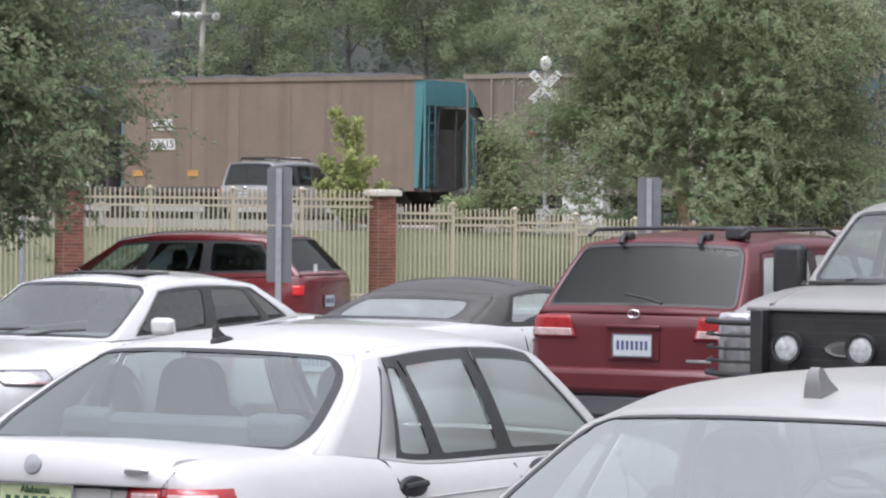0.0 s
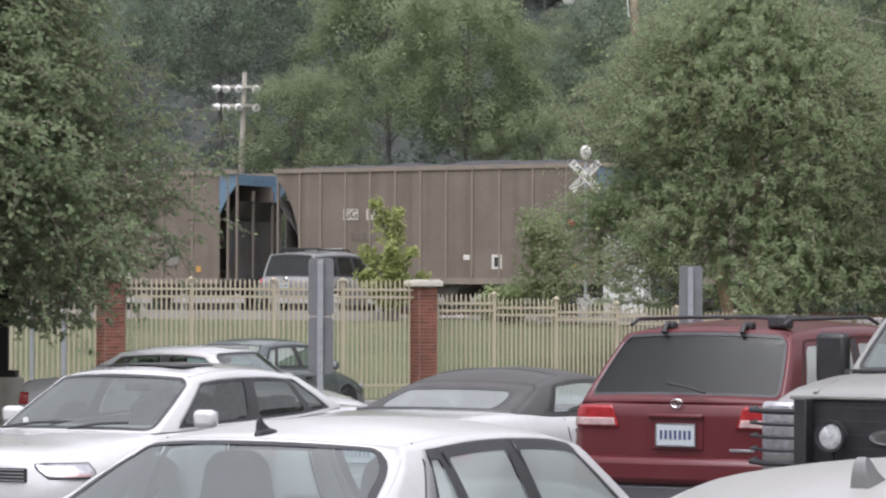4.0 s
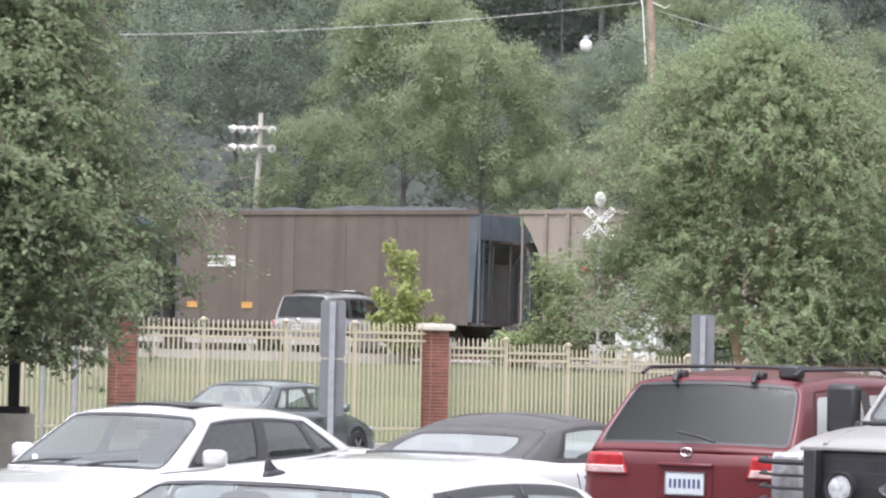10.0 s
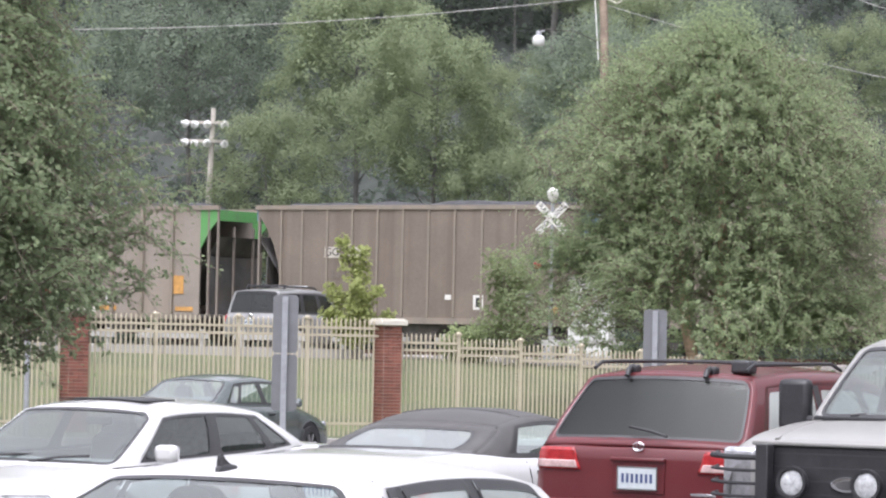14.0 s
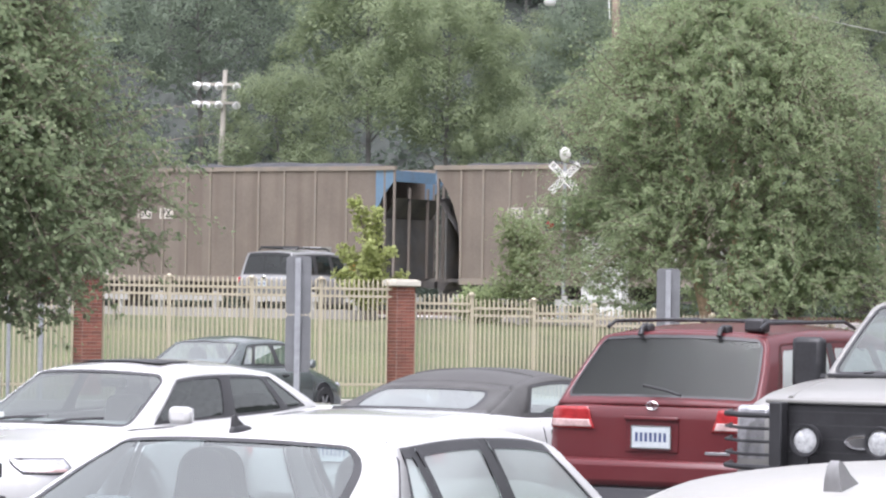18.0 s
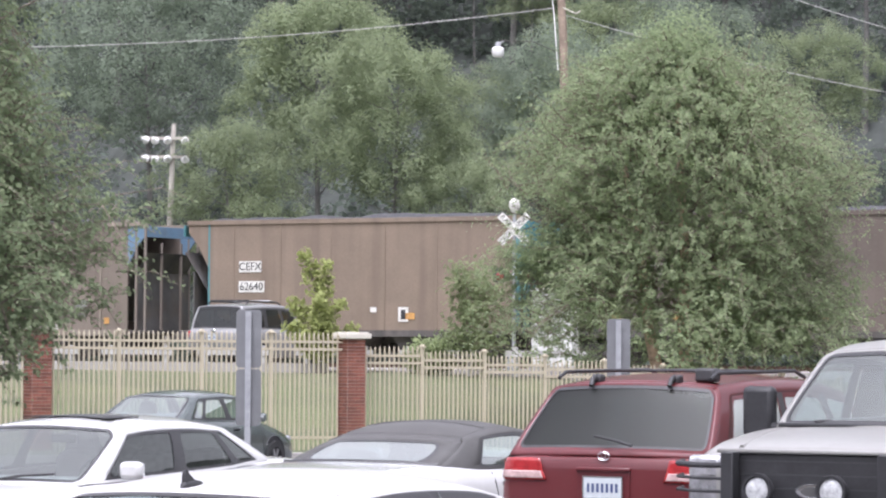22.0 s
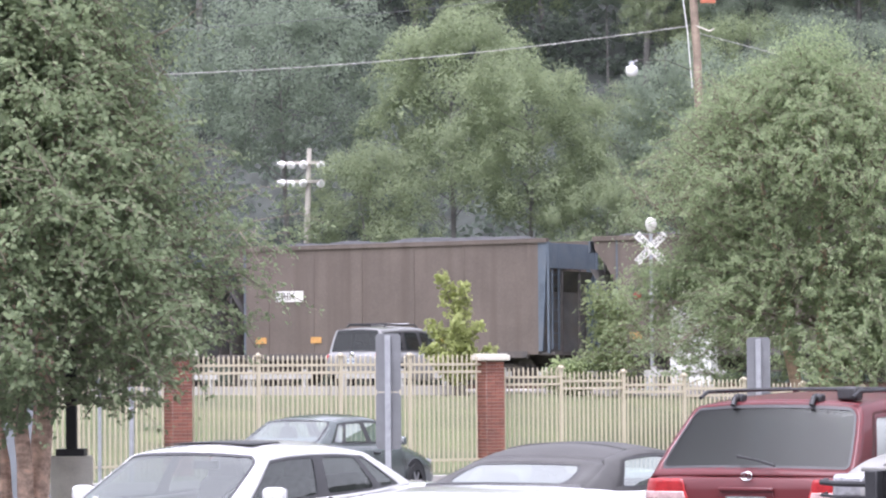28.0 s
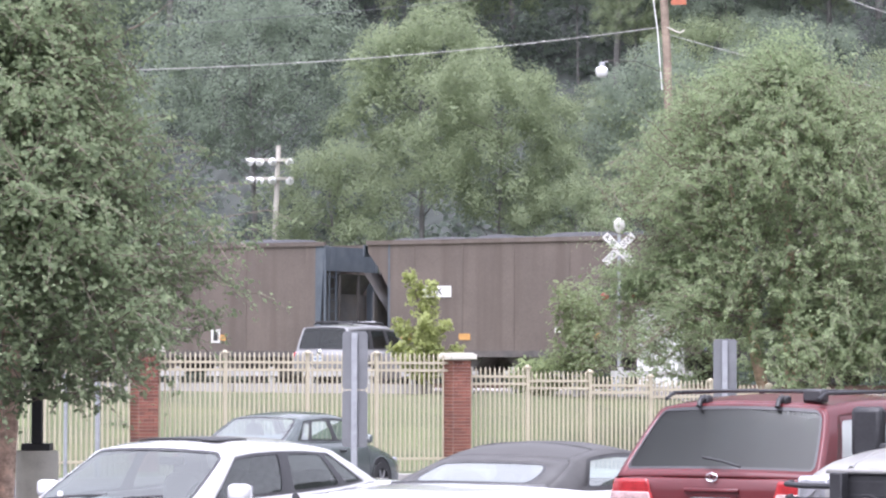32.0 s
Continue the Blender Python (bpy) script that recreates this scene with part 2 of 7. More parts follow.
SOFTTOP = mat("black_canvas", (0.075, 0.073, 0.071), 0.85, var=0.2, scale=3, fine=120, bump=0.001, dirt=((0.1, 0.1, 0.1), 2, 0.5))
GLASS = glass_mat("clear_glass", (0.74, 0.87, 0.87), 0.18)
GLASS_M = glass_mat("hazed_glass", (0.92, 0.97, 0.97), 0.4, most=0.9)
GLASS_W = glass_mat("windscreen_glass", (0.76, 0.86, 0.84), 0.14, most=0.6)
GLASS_T = glass_mat("tinted_glass", (0.125, 0.14, 0.15), 0.03, most=0.22)
LEAF_BIRCH = leaf_mat("birch_leaves", (0.265, 0.328, 0.192), (0.385, 0.455, 0.262), 0.62, 0.12, 0.1)
LEAF_DARK = leaf_mat("birch_leaves_dark", (0.195, 0.247, 0.145), (0.315, 0.376, 0.217), 0.6, 0.15, 0.12)
LEAF_LIME = leaf_mat("young_leaves", (0.34, 0.38, 0.14), (0.46, 0.5, 0.22), 0.55)
LEAF_SHRUB = leaf_mat("shrub_leaves", (0.22, 0.27, 0.14), (0.33, 0.38, 0.2), 0.55)
# far leaves paled and blue-greyed: distance haze is put into their colour
LEAF_WOOD = leaf_mat("woodland_leaves_hazed", (0.22, 0.263, 0.202), (0.268, 0.316, 0.236), 0.6, 0.12, 0.03)
LEAF_WOOD2 = leaf_mat("woodland_leaves_light_hazed", (0.225, 0.268, 0.168), (0.292, 0.338, 0.198), 0.55, 0.12, 0.03)
# undergrowth greyed and lifted the same way, to stand in for haze
LEAF_UNDER = leaf_mat("undergrowth_leaves_hazed", (0.15, 0.18, 0.15), (0.19, 0.225, 0.18), 0.6, 0.15, 0.03)
LIMB = mat("pale_bark", (0.14, 0.135, 0.125), 0.95, var=0.3, scale=3)


# ---- mesh helpers ----
class Geo:
    """Vertices and faces gathered in plain lists."""

    def __init__(self):
        self.v, self.f = [], []

    def box(self, sx, sy, sz, x=0, y=0, z=0, m=None):
        """A box of that size whose centre is at x, y, z."""
        i = len(self.v)
        for a in (-0.5, 0.5):
            for b in (-0.5, 0.5):
                for c in (-0.5, 0.5):
                    p = Vector((x + a * sx, y + b * sy, z + c * sz))
                    self.v.append(tuple(m @ p) if m else tuple(p))
        self.f += [(i, i + 1, i + 3, i + 2), (i + 4, i + 6, i + 7, i + 5), (i, i + 4, i + 5, i + 1), (i + 2, i + 3, i + 7, i + 6), (i, i + 2, i + 6, i + 4), (i + 1, i + 5, i + 7, i + 3)]
        return self

    def tube(self, pts, radii, n=10, cap=True):
        """A round tube along pts; radii one for each point or one for all."""
        pts = [Vector(p) for p in pts]
        if not isinstance(radii, (list, tuple)):
            radii = [radii] * len(pts)
        i0 = len(self.v)
        for k, p in enumerate(pts):
            d = (pts[min(k + 1, len(pts) - 1)] - pts[max(k - 1, 0)]).normalized()
            a = d.cross(Vector((0, 0, 1)) if abs(d.z) < 0.9 else Vector((1, 0, 0))).normalized()
            b = d.cross(a)
            for j in range(n):
                t = 2 * math.pi * j / n
                self.v.append(tuple(p + radii[k] * (math.cos(t) * a + math.sin(t) * b)))
        for k in range(len(pts) - 1):
            for j in range(n):
                a0, b0 = i0 + k * n + j, i0 + k * n + (j + 1) % n
                self.f.append((a0, b0, b0 + n, a0 + n))
        if cap:
            self.f.append(tuple(i0 + j for j in reversed(range(n))))
            self.f.append(tuple(i0 + (len(pts) - 1) * n + j for j in range(n)))
        return self

    def prism(self, poly, axis, lo, hi, m=None):
        """The flat outline poly, of pairs, carried from lo to hi along axis 'x', 'y' or 'z'."""
        i, n = len(self.v), len(poly)
        for w in (lo, hi):
            for a, b in poly:
                p = {"x": (w, a, b), "y": (a, w, b), "z": (a, b, w)}[axis]
                self.v.append(tuple(m @ Vector(p)) if m else p)
        self.f.append(tuple(i + k for k in reversed(range(n))))
        self.f.append(tuple(i + n + k for k in range(n)))
        for k in range(n):
            a, b = i + k, i + (k + 1) % n
            self.f.append((a, b, b + n, a + n))
        return self

    def grid(self, rows):
        """A sheet through rows of points."""
        i, w = len(self.v), len(rows[0])
        for r in rows:
            self.v += [tuple(p) for p in r]
        for a in range(len(rows) - 1):
            for b in range(w - 1):
                k = i + a * w + b
                self.f.append((k, k + 1, k + w + 1, k + w))
        return self

    def lathe(self, prof, n=16, m=None):
        """prof: pairs of radius and height, turned round z."""
        i0 = len(self.v)
        for r, z in prof:
            for j in range(n):
                t = 2 * math.pi * j / n
                p = Vector((r * math.cos(t), r * math.sin(t), z))
                self.v.append(tuple(m @ p) if m else tuple(p))
        for k in range(len(prof) - 1):
            for j in range(n):
                a, b = i0 + k * n + j, i0 + k * n + (j + 1) % n
                self.f.append((a, b, b + n, a + n))
        return self

    def mesh(self, name, material, smooth=30):
        me = bpy.data.meshes.new(name)
        me.from_pydata(self.v, [], self.f)
        me.materials.append(material)
        if smooth:
            me.shade_smooth()
            me.set_sharp_from_angle(angle=radians(smooth))
        return me


def part(name, geo, material, parent=None, label="", m=None, bevel=0.0, smooth=30, solid=0.0, kind=""):
    """One mesh object, under its thing or part where one is given. geo: a Geo or a ready mesh."""
    ob = new(name, geo if isinstance(geo, bpy.types.Mesh) else geo.mesh(name, material, smooth))
    ob.parent = parent
    if m is not None:
        ob.matrix_basis = m
    if solid:
        s = ob.modifiers.new("thickness", "SOLIDIFY")
        s.thickness, s.offset = solid, -1
    if bevel:
        b = ob.modifiers.new("bevel", "BEVEL")
        b.width, b.segments, b.limit_method, b.angle_limit = bevel, 2, "ANGLE", radians(40)
    return tagged(ob, label=label, kind=kind)


def thing(name, m, label, category, group="", kind=""):
    ob = new(name)
    ob.empty_display_size = 0.1
    ob.matrix_basis = m
    return tagged(ob, label, category, group, kind)


def text_part(words, size, material, parent, m, label=""):
    cu = bpy.data.curves.new("lettering", "FONT")
    cu.body, cu.size, cu.extrude = words, size, 0.004
    cu.align_x, cu.align_y = "CENTER", "CENTER"
    cu.materials.append(material)
    ob = new("lettering", cu)
    ob.parent, ob.matrix_basis = parent, m
    return tagged(ob, label=label)


def smoothstep(a, b, x):
    t = max(0.0, min(1.0, (x - a) / (b - a)))
    return t * t * (3 - 2 * t)


PHI = radians(30)
U = Vector((math.cos(PHI), -math.sin(PHI), 0))   # along the parking rows and the track, nearer to the right
V = Vector((math.sin(PHI), math.cos(PHI), 0))    # away, across them
FENCE0, FENCE_N = Vector((-1.2, 69.0, 0)), Vector((-math.sin(PHI), math.cos(PHI), 0))


def ground_z(x, y):
    q = (Vector((x, y, 0)) - FENCE0).dot(FENCE_N)
    w = x * V.x + y * V.y
    z = 1.42 * max(smoothstep(1, 15, q), smoothstep(76, 82, w)) - 0.16 * smoothstep(24, 38, w) * (1 - smoothstep(1, 10, q))
    if w > 103:
        z += 0.5 * (min(w, 260) - 103) * smoothstep(106, 130, w)
    return z


# ---- ground ----
def build_ground():
    xs = [-900, -400, -200, -120] + [-80 + 4 * i for i in range(41)] + [120, 200, 400, 900]
    ys = [-400, -150, -60, -30] + [-10 + 4 * i for i in range(18)] + [60 + 2 * i for i in range(34)] + [130 + 6 * i for i in range(30)] + [340, 420, 600, 900]
    g = Geo()
    g.grid([[(x, y, ground_z(x, y) + (0.05 * noise.noise((x * 0.3, y * 0.3, 0)) if y > 76 else 0) - 0.004) for x in xs] for y in ys])
    g.f = [f[::-1] for f in g.f]
    ob = part("ground", g, GRASS, label="mown grass with dry patches, rising to a wooded slope", kind="structure")
    ob.data.materials.append(WOODFLOOR)
    for p in ob.data.polygons:
        c = p.center
        if c.x * V.x + c.y * V.y > 104:
            p.material_index = 1
    tagged(ob, category="ground")
    # parking lot, ending short of the fence
    lot = Geo()
    e0, e1 = FENCE0 - FENCE_N * 3.0 - 90 * Vector((FENCE_N.y, -FENCE_N.x, 0)), FENCE0 - FENCE_N * 3.0 + 90 * Vector((FENCE_N.y, -FENCE_N.x, 0))
    rows = []
    for i in range(49):
        f = i / 48
        a, b = Vector((-120, -60, 0)).lerp(e0, f), Vector((120, -60, 0)).lerp(e1, f)
        rows.append([(p.x, p.y, ground_z(p.x, p.y) + 0.004) for p in (a.lerp(b, k / 60) for k in range(61))])
    lot.grid(rows)
    tagged(part("parking_lot", lot, ASPHALT, label="worn grey asphalt parking lot", kind="structure"), category="pavement")
    k = Geo()
    d = (e1 - e0).normalized()
    mid = (e0 + e1) / 2
    ang = math.atan2(d.y, d.x)
    k.box(180, 0.16, 0.2, 0, 0.0, -0.1)
    part("kerb", k, CONCRETE, m=Matrix.Translation(mid) @ pose(0, 0, 0, 0, 0, math.degrees(ang)), label="concrete kerb along the lot's edge", kind="structure", bevel=0.02)
    # road beside the track
    r = Geo()
    rows = []
    for i in range(41):
        s = -100 + 5 * i
        rows.append([tuple(U * s + V * w + Vector((0, 0, ground_z((U * s + V * w).x, (U * s + V * w).y) + 0.03))) for w in (76.5, 78, 80, 82, 84.0)])
    r.grid(rows)
    part("road", r, ROADWAY, label="pale worn road beside the railway", kind="structure")
    s = Geo().box(1.95, 0.25, 0.5).mesh("wall_block", CONCRETE)
    for i in range(15):
        tagged(part("low_wall", s, CONCRETE, m=Matrix.Translation(V * 73.6 + U * (-74 + 2 * i) + Vector((0, 0, 1.4))) @ pose(0, 0, 0, 0, 0, -30), label="low pale concrete edging block", kind="structure", bevel=0.01), category="edging")
    WORN = mat("worn_white_paint", (0.42, 0.41, 0.39), 0.7, var=0.12, scale=3, dirt=((0.25, 0.24, 0.22), 2, 0.5))
    # white-painted rail along the road
    rail, post = Geo().box(2.3, 0.06, 0.16).mesh("board", WORN), Geo().box(0.1, 0.1, 0.75).mesh("post", WORN)
    for i in range(6):
        p = V * 75.2 + U * (-55 + 3.1 * i) + Vector((0, 0, 1.42))
        t = thing("road_barrier", Matrix.Translation(p) @ pose(0, 0, 0, 0, 0, -30), "short white-painted road barrier beyond the grass", "barrier", "road barriers")
        part("board", rail, WORN, t, m=pose(0, 0, 0.5))
        for x in (-0.9, 0.9):
            part("post", post, WORN, t, m=pose(x, 0.05, 0.3))


def build_sky_block_wall():
    # added out of view: keeps low sky light off the cars' rear faces
    g = Geo().box(170, 0.4, 11.0, 0, 0, 5.5)
    tagged(part("unseen_block_wall", g, mat("plain_tan_wall", (0.27, 0.24, 0.2), 0.9, var=0.12, scale=0.6, fine=12, bump=0.004), m=pose(0, -10, 0), label="plain tan wall added out of view to block low sky light", kind="structure"), category="wall")


TRACK_W, RAIL_Z = 107.0 * V.y + 3.3 * V.x, 1.6
TRACK0 = Vector((3.3, 107.0, 0))


def build_track():
    m = Matrix.Translation(TRACK0 + Vector((0, 0, RAIL_Z))) @ pose(0, 0, 0, 0, 0, -30)
    b = Geo()
    b.prism([(-2.6, -0.45), (2.6, -0.45), (1.7, -0.14), (-1.7, -0.14)], "x", -150, 150)
    tagged(part("track_bed", b, BALLAST, m=m, label="grey crushed-stone track bed", kind="structure"), category="track bed")
    rail = Geo()
    rail.prism([(-0.07, -0.17), (0.07, -0.17), (0.07, -0.15), (0.012, -0.13), (0.012, -0.045), (0.036, -0.035), (0.036, 0), (-0.036, 0), (-0.036, -0.035), (-0.012, -0.045), (-0.012, -0.13), (-0.07, -0.15)], "x", -150, 150)
    me = rail.mesh("rail", RUST)
    for y in (-0.75, 0.75):
        tagged(part("rail", me, RUST, m=m @ pose(0, y, 0), label="rust-brown steel rail on ties", kind="structure"), category="rail")
    tie = Geo().box(0.23, 2.6, 0.18, 0, 0, -0.24).mesh("tie", POLEWOOD)
    for i in range(110):
        tagged(part("railway_tie", tie, POLEWOOD, m=m @ pose(-33 + 0.6 * i, 0, 0), label="weathered wooden railway tie", kind="structure"), category="railway tie")


# ---- the coal train ----
CAR_L, PITCH = 12.3, 14.16
TAN = mat("dusty_tan_steel", (0.172, 0.142, 0.115), 0.75, var=0.12, scale=0.8, fine=20, dirt=((0.122, 0.094, 0.074), 1.1, 0.75, (2.2, 1, 0.14)))
BEIGE = mat("dusty_beige_steel", (0.205, 0.157, 0.118), 0.75, var=0.1, scale=0.8, fine=20, dirt=((0.14, 0.104, 0.079), 1.1, 0.65, (2.2, 1, 0.14)))
GREYT = mat("pale_grey_steel", (0.265, 0.228, 0.195), 0.7, var=0.1, scale=0.8, fine=20, dirt=((0.23, 0.185, 0.145), 1.2, 0.6, (1, 1, 0.25)))
BROWN = mat("dusty_brown_steel", (0.118, 0.095, 0.079), 0.75, var=0.14, scale=0.8, fine=20, dirt=((0.082, 0.064, 0.052), 1.1, 0.8, (2.2, 1, 0.14)))
RIBG = mat("dusty_rib", (0.225, 0.195, 0.16), 0.75, var=0.12, scale=2, dirt=((0.24, 0.18, 0.13), 2, 0.6))
STAYG = mat("dusty_stay", (0.2, 0.17, 0.145), 0.75, var=0.12, scale=2, dirt=((0.14, 0.11, 0.09), 2, 0.6))
TEAL = mat("teal_paint", (0.07, 0.215, 0.235), 0.7, var=0.15, scale=1.5, dirt=((0.11, 0.15, 0.15), 1.5, 0.6))
SKYBLUE = mat("light_blue_paint", (0.125, 0.21, 0.3), 0.6, var=0.15, scale=1.5, dirt=((0.1, 0.11, 0.12), 1.5, 0.7))
NAVY = mat("dark_blue_paint", (0.08, 0.096, 0.112), 0.75, var=0.2, scale=1.5, dirt=((0.12, 0.125, 0.13), 1.5, 0.6))
DUSKBLUE = mat("faded_blue_paint", (0.095, 0.12, 0.148), 0.75, var=0.25, scale=1.5, dirt=((0.1, 0.1, 0.105), 1.5, 0.7))
GREEN = mat("green_paint", (0.1, 0.3, 0.09), 0.6, var=0.15, scale=1.5, dirt=((0.1, 0.1, 0.08), 1.5, 0.6))
BOARD = mat("white_board", (0.68, 0.67, 0.63), 0.6, var=0.08, scale=6, dirt=((0.4, 0.34, 0.28), 4, 0.5))
STENCIL = mat("dark_stencil", (0.03, 0.03, 0.03), 0.7)
PATCH = mat("faded_patch", (0.2, 0.2, 0.18), 0.7, var=0.2, scale=5, dirt=((0.2, 0.16, 0.13), 2, 0.6))
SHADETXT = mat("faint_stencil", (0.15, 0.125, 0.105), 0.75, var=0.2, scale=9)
PALETXT = mat("pale_stencil", (0.5, 0.46, 0.4), 0.7, var=0.2, scale=9)


def wheelset_meshes():
    g = Geo()
    prof = [(0.05, -0.06), (0.36, -0.05), (0.4, -0.07), (0.42, -0.06), (0.42, 0.05), (0.46, 0.065), (0.46, 0.09), (0.38, 0.08), (0.3, 0.03), (0.05, 0.04)]
    g.lathe(prof, 20, Matrix.Rotation(radians(90), 4, "X"))
    side = Geo()
    side.prism([(-1.15, -0.05), (-1.05, 0.12), (-0.5, 0.2), (0.5, 0.2), (1.05, 0.12), (1.15, -0.05), (0.75, -0.1), (0.45, -0.28), (-0.45, -0.28), (-0.75, -0.1)], "y", -0.09, 0.09)
    spring = Geo()
    for dx in (-0.22, 0, 0.22):
        spring.tube([(dx, 0, -0.22), (dx, 0, 0.12)], 0.085, 10)
    return g.mesh("wheel", UNDER), side.mesh("side_frame", UNDER), spring.mesh("springs", UNDER)


HOP = {}


def hopper(style):
    """One open-top coal hopper; x along the car from 0 to CAR_L, the watched side at -y, z from the rail."""
    side_m, end_m, ribs, rib_m = style["side"], style["end"], style["ribs"], style["rib"]
    h = thing("coal_hopper_car", Matrix.Identity(4), style["label"], "hopper car", "cars of the coal train")
    L, T, B = CAR_L, 4.62, 0.95
    if "wheel" not in HOP:
        HOP["wheel"], HOP["frame"], HOP["spring"] = wheelset_meshes()
        side = Geo()
        outline = [(0.35, T - 0.12), (0.45, T - 0.38), (0.72, T - 0.75), (0.98, T - 1.25), (1.17, T - 1.85), (1.24, T - 2.4), (1.24, B), (L - 0.03, B), (L - 0.03, T - 0.12)]
        HOP["gusset"] = Geo().prism([(L - 0.028, T - 0.14), (L + 0.68, T - 0.14), (L + 0.68, T - 0.45), (L + 0.32, T - 0.85), (L - 0.028, T - 1.45)], "y", -0.026, 0.026)
        side.prism(outline, "y", -0.03, 0.03)
        HOP["side"] = side
        fo = Geo()
        fo.prism([(0.52, T - 0.12), (0.55, T - 0.4), (0.95, T - 0.9), (1.35, T - 1.6), (1.38, B), (L - 0.03, B), (L - 0.03, T - 0.12)], "y", -0.03, 0.03)
        HOP["side_plain"] = fo
        HOP["chord"] = Geo().box(L + 0.4, 0.16, 0.14, L / 2 + 0.5, 0, T - 0.07)
        HOP["chord_short"] = Geo().box(L + 0.2, 0.16, 0.14, L / 2 + 0.6, 0, T - 0.07)
        HOP["stay"] = Geo().box(0.07, 0.07, T - 1.1, 0, 0, (T + 0.98) / 2 - 0.06)
        HOP["sill"] = Geo().box(L - 1.3, 0.12, 0.2, L / 2 + 0.6, 0, B)
        HOP["post"] = Geo().box(0.12, 0.12, T - 1.0, 0, 0, (T + 1.0) / 2 - 0.06)
        HOP["end_post"] = Geo().prism([(0.36, T - 0.13), (0.69, T - 0.13), (0.66, T - 0.9), (0.5, B + 0.1), (0.36, B + 0.1)], "y", -0.04, 0.04)
        HOP["side_extension"] = Geo().box(0.385, 0.06, T - B - 0.12, 0.1655, 0, (T + B - 0.12) / 2)
        HOP["deep_panel"] = Geo().box(0.05, 3.08, 0.8, 0, 0, T - 0.54)
        ep = Geo()
        ep.box(0.05, 3.08, 0.36, 0, 0, T - 0.32)
        HOP["end_panel"] = ep
        sl = Geo()
        sl.grid([[(x, y, z) for y in (-1.5, 0, 1.5)] for x, z in ((-0.02, 3.6), (-0.8, 2.5), (-1.6, 1.35))])
        HOP["slope"] = sl
        # dark sheet added across the car end so the gap reads as shade
        HOP["bulkhead"] = Geo().box(0.04, 3.04, 2.0, -0.4, 0, 1.95)
        HOP["end_rib"] = Geo().box(0.07, 0.07, 2.9, 0, 0, 2.5)
        la = Geo()
        for y in (-0.2, 0.2):
            la.box(0.05, 0.05, 3.3, 0, y, 2.75)
        for i in range(9):
            la.tube([(0, -0.2, 1.25 + 0.37 * i), (0, 0.2, 1.25 + 0.37 * i)], 0.02, 6)
        HOP["ladder"] = la
        pl = Geo().box(1.1, 3.0, 0.1, -0.35, 0, 0.98)
        HOP["platform"] = pl
        HOP["centre_sill"] = Geo().box(L + 0.5, 0.5, 0.35, L / 2, 0, 0.82)
        cp = Geo()
        cp.box(0.62, 0.2, 0.22, 0.3, 0, 0.85).box(0.3, 0.34, 0.26, 0.52, 0, 0.85)
        HOP["coupler"] = cp
        pk = Geo()
        for y in (-1, 1):
            pk.prism([(-0.95, B), (0.95, B), (0.4, 0.35), (-0.4, 0.35)], "y", 0.25 * y if y > 0 else -1.35, 1.35 if y > 0 else 0.25 * y)
        HOP["pocket"] = pk
        coal = Geo()
        rows = []
        for i in range(27):
            x = 0.1 + (L - 0.2) * i / 26
            row = []
            for j in range(9):
                y = -1.48 + 2.96 * j / 8
                e = 0.62 * (1 - abs(y / 1.48) ** 2.2) * smoothstep(0, 1.2, min(x, L - x))
                row.append((x, y, T - 0.16 + 0.62 * e * (0.8 + 0.5 * noise.noise((x * 0.8, y, 3.1)))))
            rows.append(row)
        coal.grid(rows)
        HOP["coal"] = coal.mesh("coal_load", COAL, 0)
        bs = Geo()
        bs.box(0.35, 2.6, 0.3, 0, 0, 0.45)
        HOP["bolster"] = bs.mesh("bolster", UNDER)
    key = style["key"]

    def get(n, m):
        k = (n, m.name)
        if k not in HOP:
            HOP[k] = HOP[n].mesh(n, m)
        return HOP[k]

    for y, nm in ((-1.56, "side_sheet"), (1.56, "side_sheet")):
        part(nm, get("side_plain" if ribs == "faint" else "side", side_m), side_m, h, m=pose(0, y, 0))
        if ribs == "faint":
            part("end_post", get("end_post", end_m), end_m, h, m=pose(L, y, 0))
            part("side_extension", get("side_extension", side_m), side_m, h, m=pose(L, y, 0))
        else:
            part("end_gusset", get("gusset", end_m), end_m, h, m=pose(0, y, 0))
        part("top_chord", get("chord_short" if ribs == "faint" else "chord", rib_m), rib_m, h, m=pose(0, y, 0))
        part("side_sill", get("sill", UNDER if ribs == "faint" else rib_m), rib_m, h, m=pose(0, y, 0))
        for x in (0.42, L + 0.3, L + 0.66) if ribs != "faint" else (1.34, L + 0.72):
            part("corner_post", get("stay", end_m if style["lit"] else STAYG), STAYG, h, m=pose(x, y, 0))
    # outside stakes on the watched side and the far side
    w, d = (0.11, 0.12) if ribs == "bold" else (0.07, 0.05) if ribs == "fine" else (0.05, 0.018)
    xs = [1.3, 2.1, 3.06, 4.0, 4.95, 5.9, 6.85, 7.8, 8.8, 10.0, 11.2] if ribs != "faint" else [2.3, 4.1, 6.0, 8.0, 9.9]
    rk = ("rib", key)
    if rk not in HOP:
        HOP[rk] = Geo().box(w, d, T - B - 0.24, 0, 0, (T + B) / 2).mesh("side_rib", rib_m if ribs != "faint" else side_m)
    for x in xs:
        for y in (-1.59 - d / 2, 1.59 + d / 2):
            part("side_rib", HOP[rk], rib_m, h, m=pose(x, y, 0))
    for x, f in ((L + 0.7, 1), (0.3, -1)):
        m = pose(x, 0, 0) @ (Matrix.Identity(4) if f > 0 else pose(0, 0, 0, 0, 0, 180))
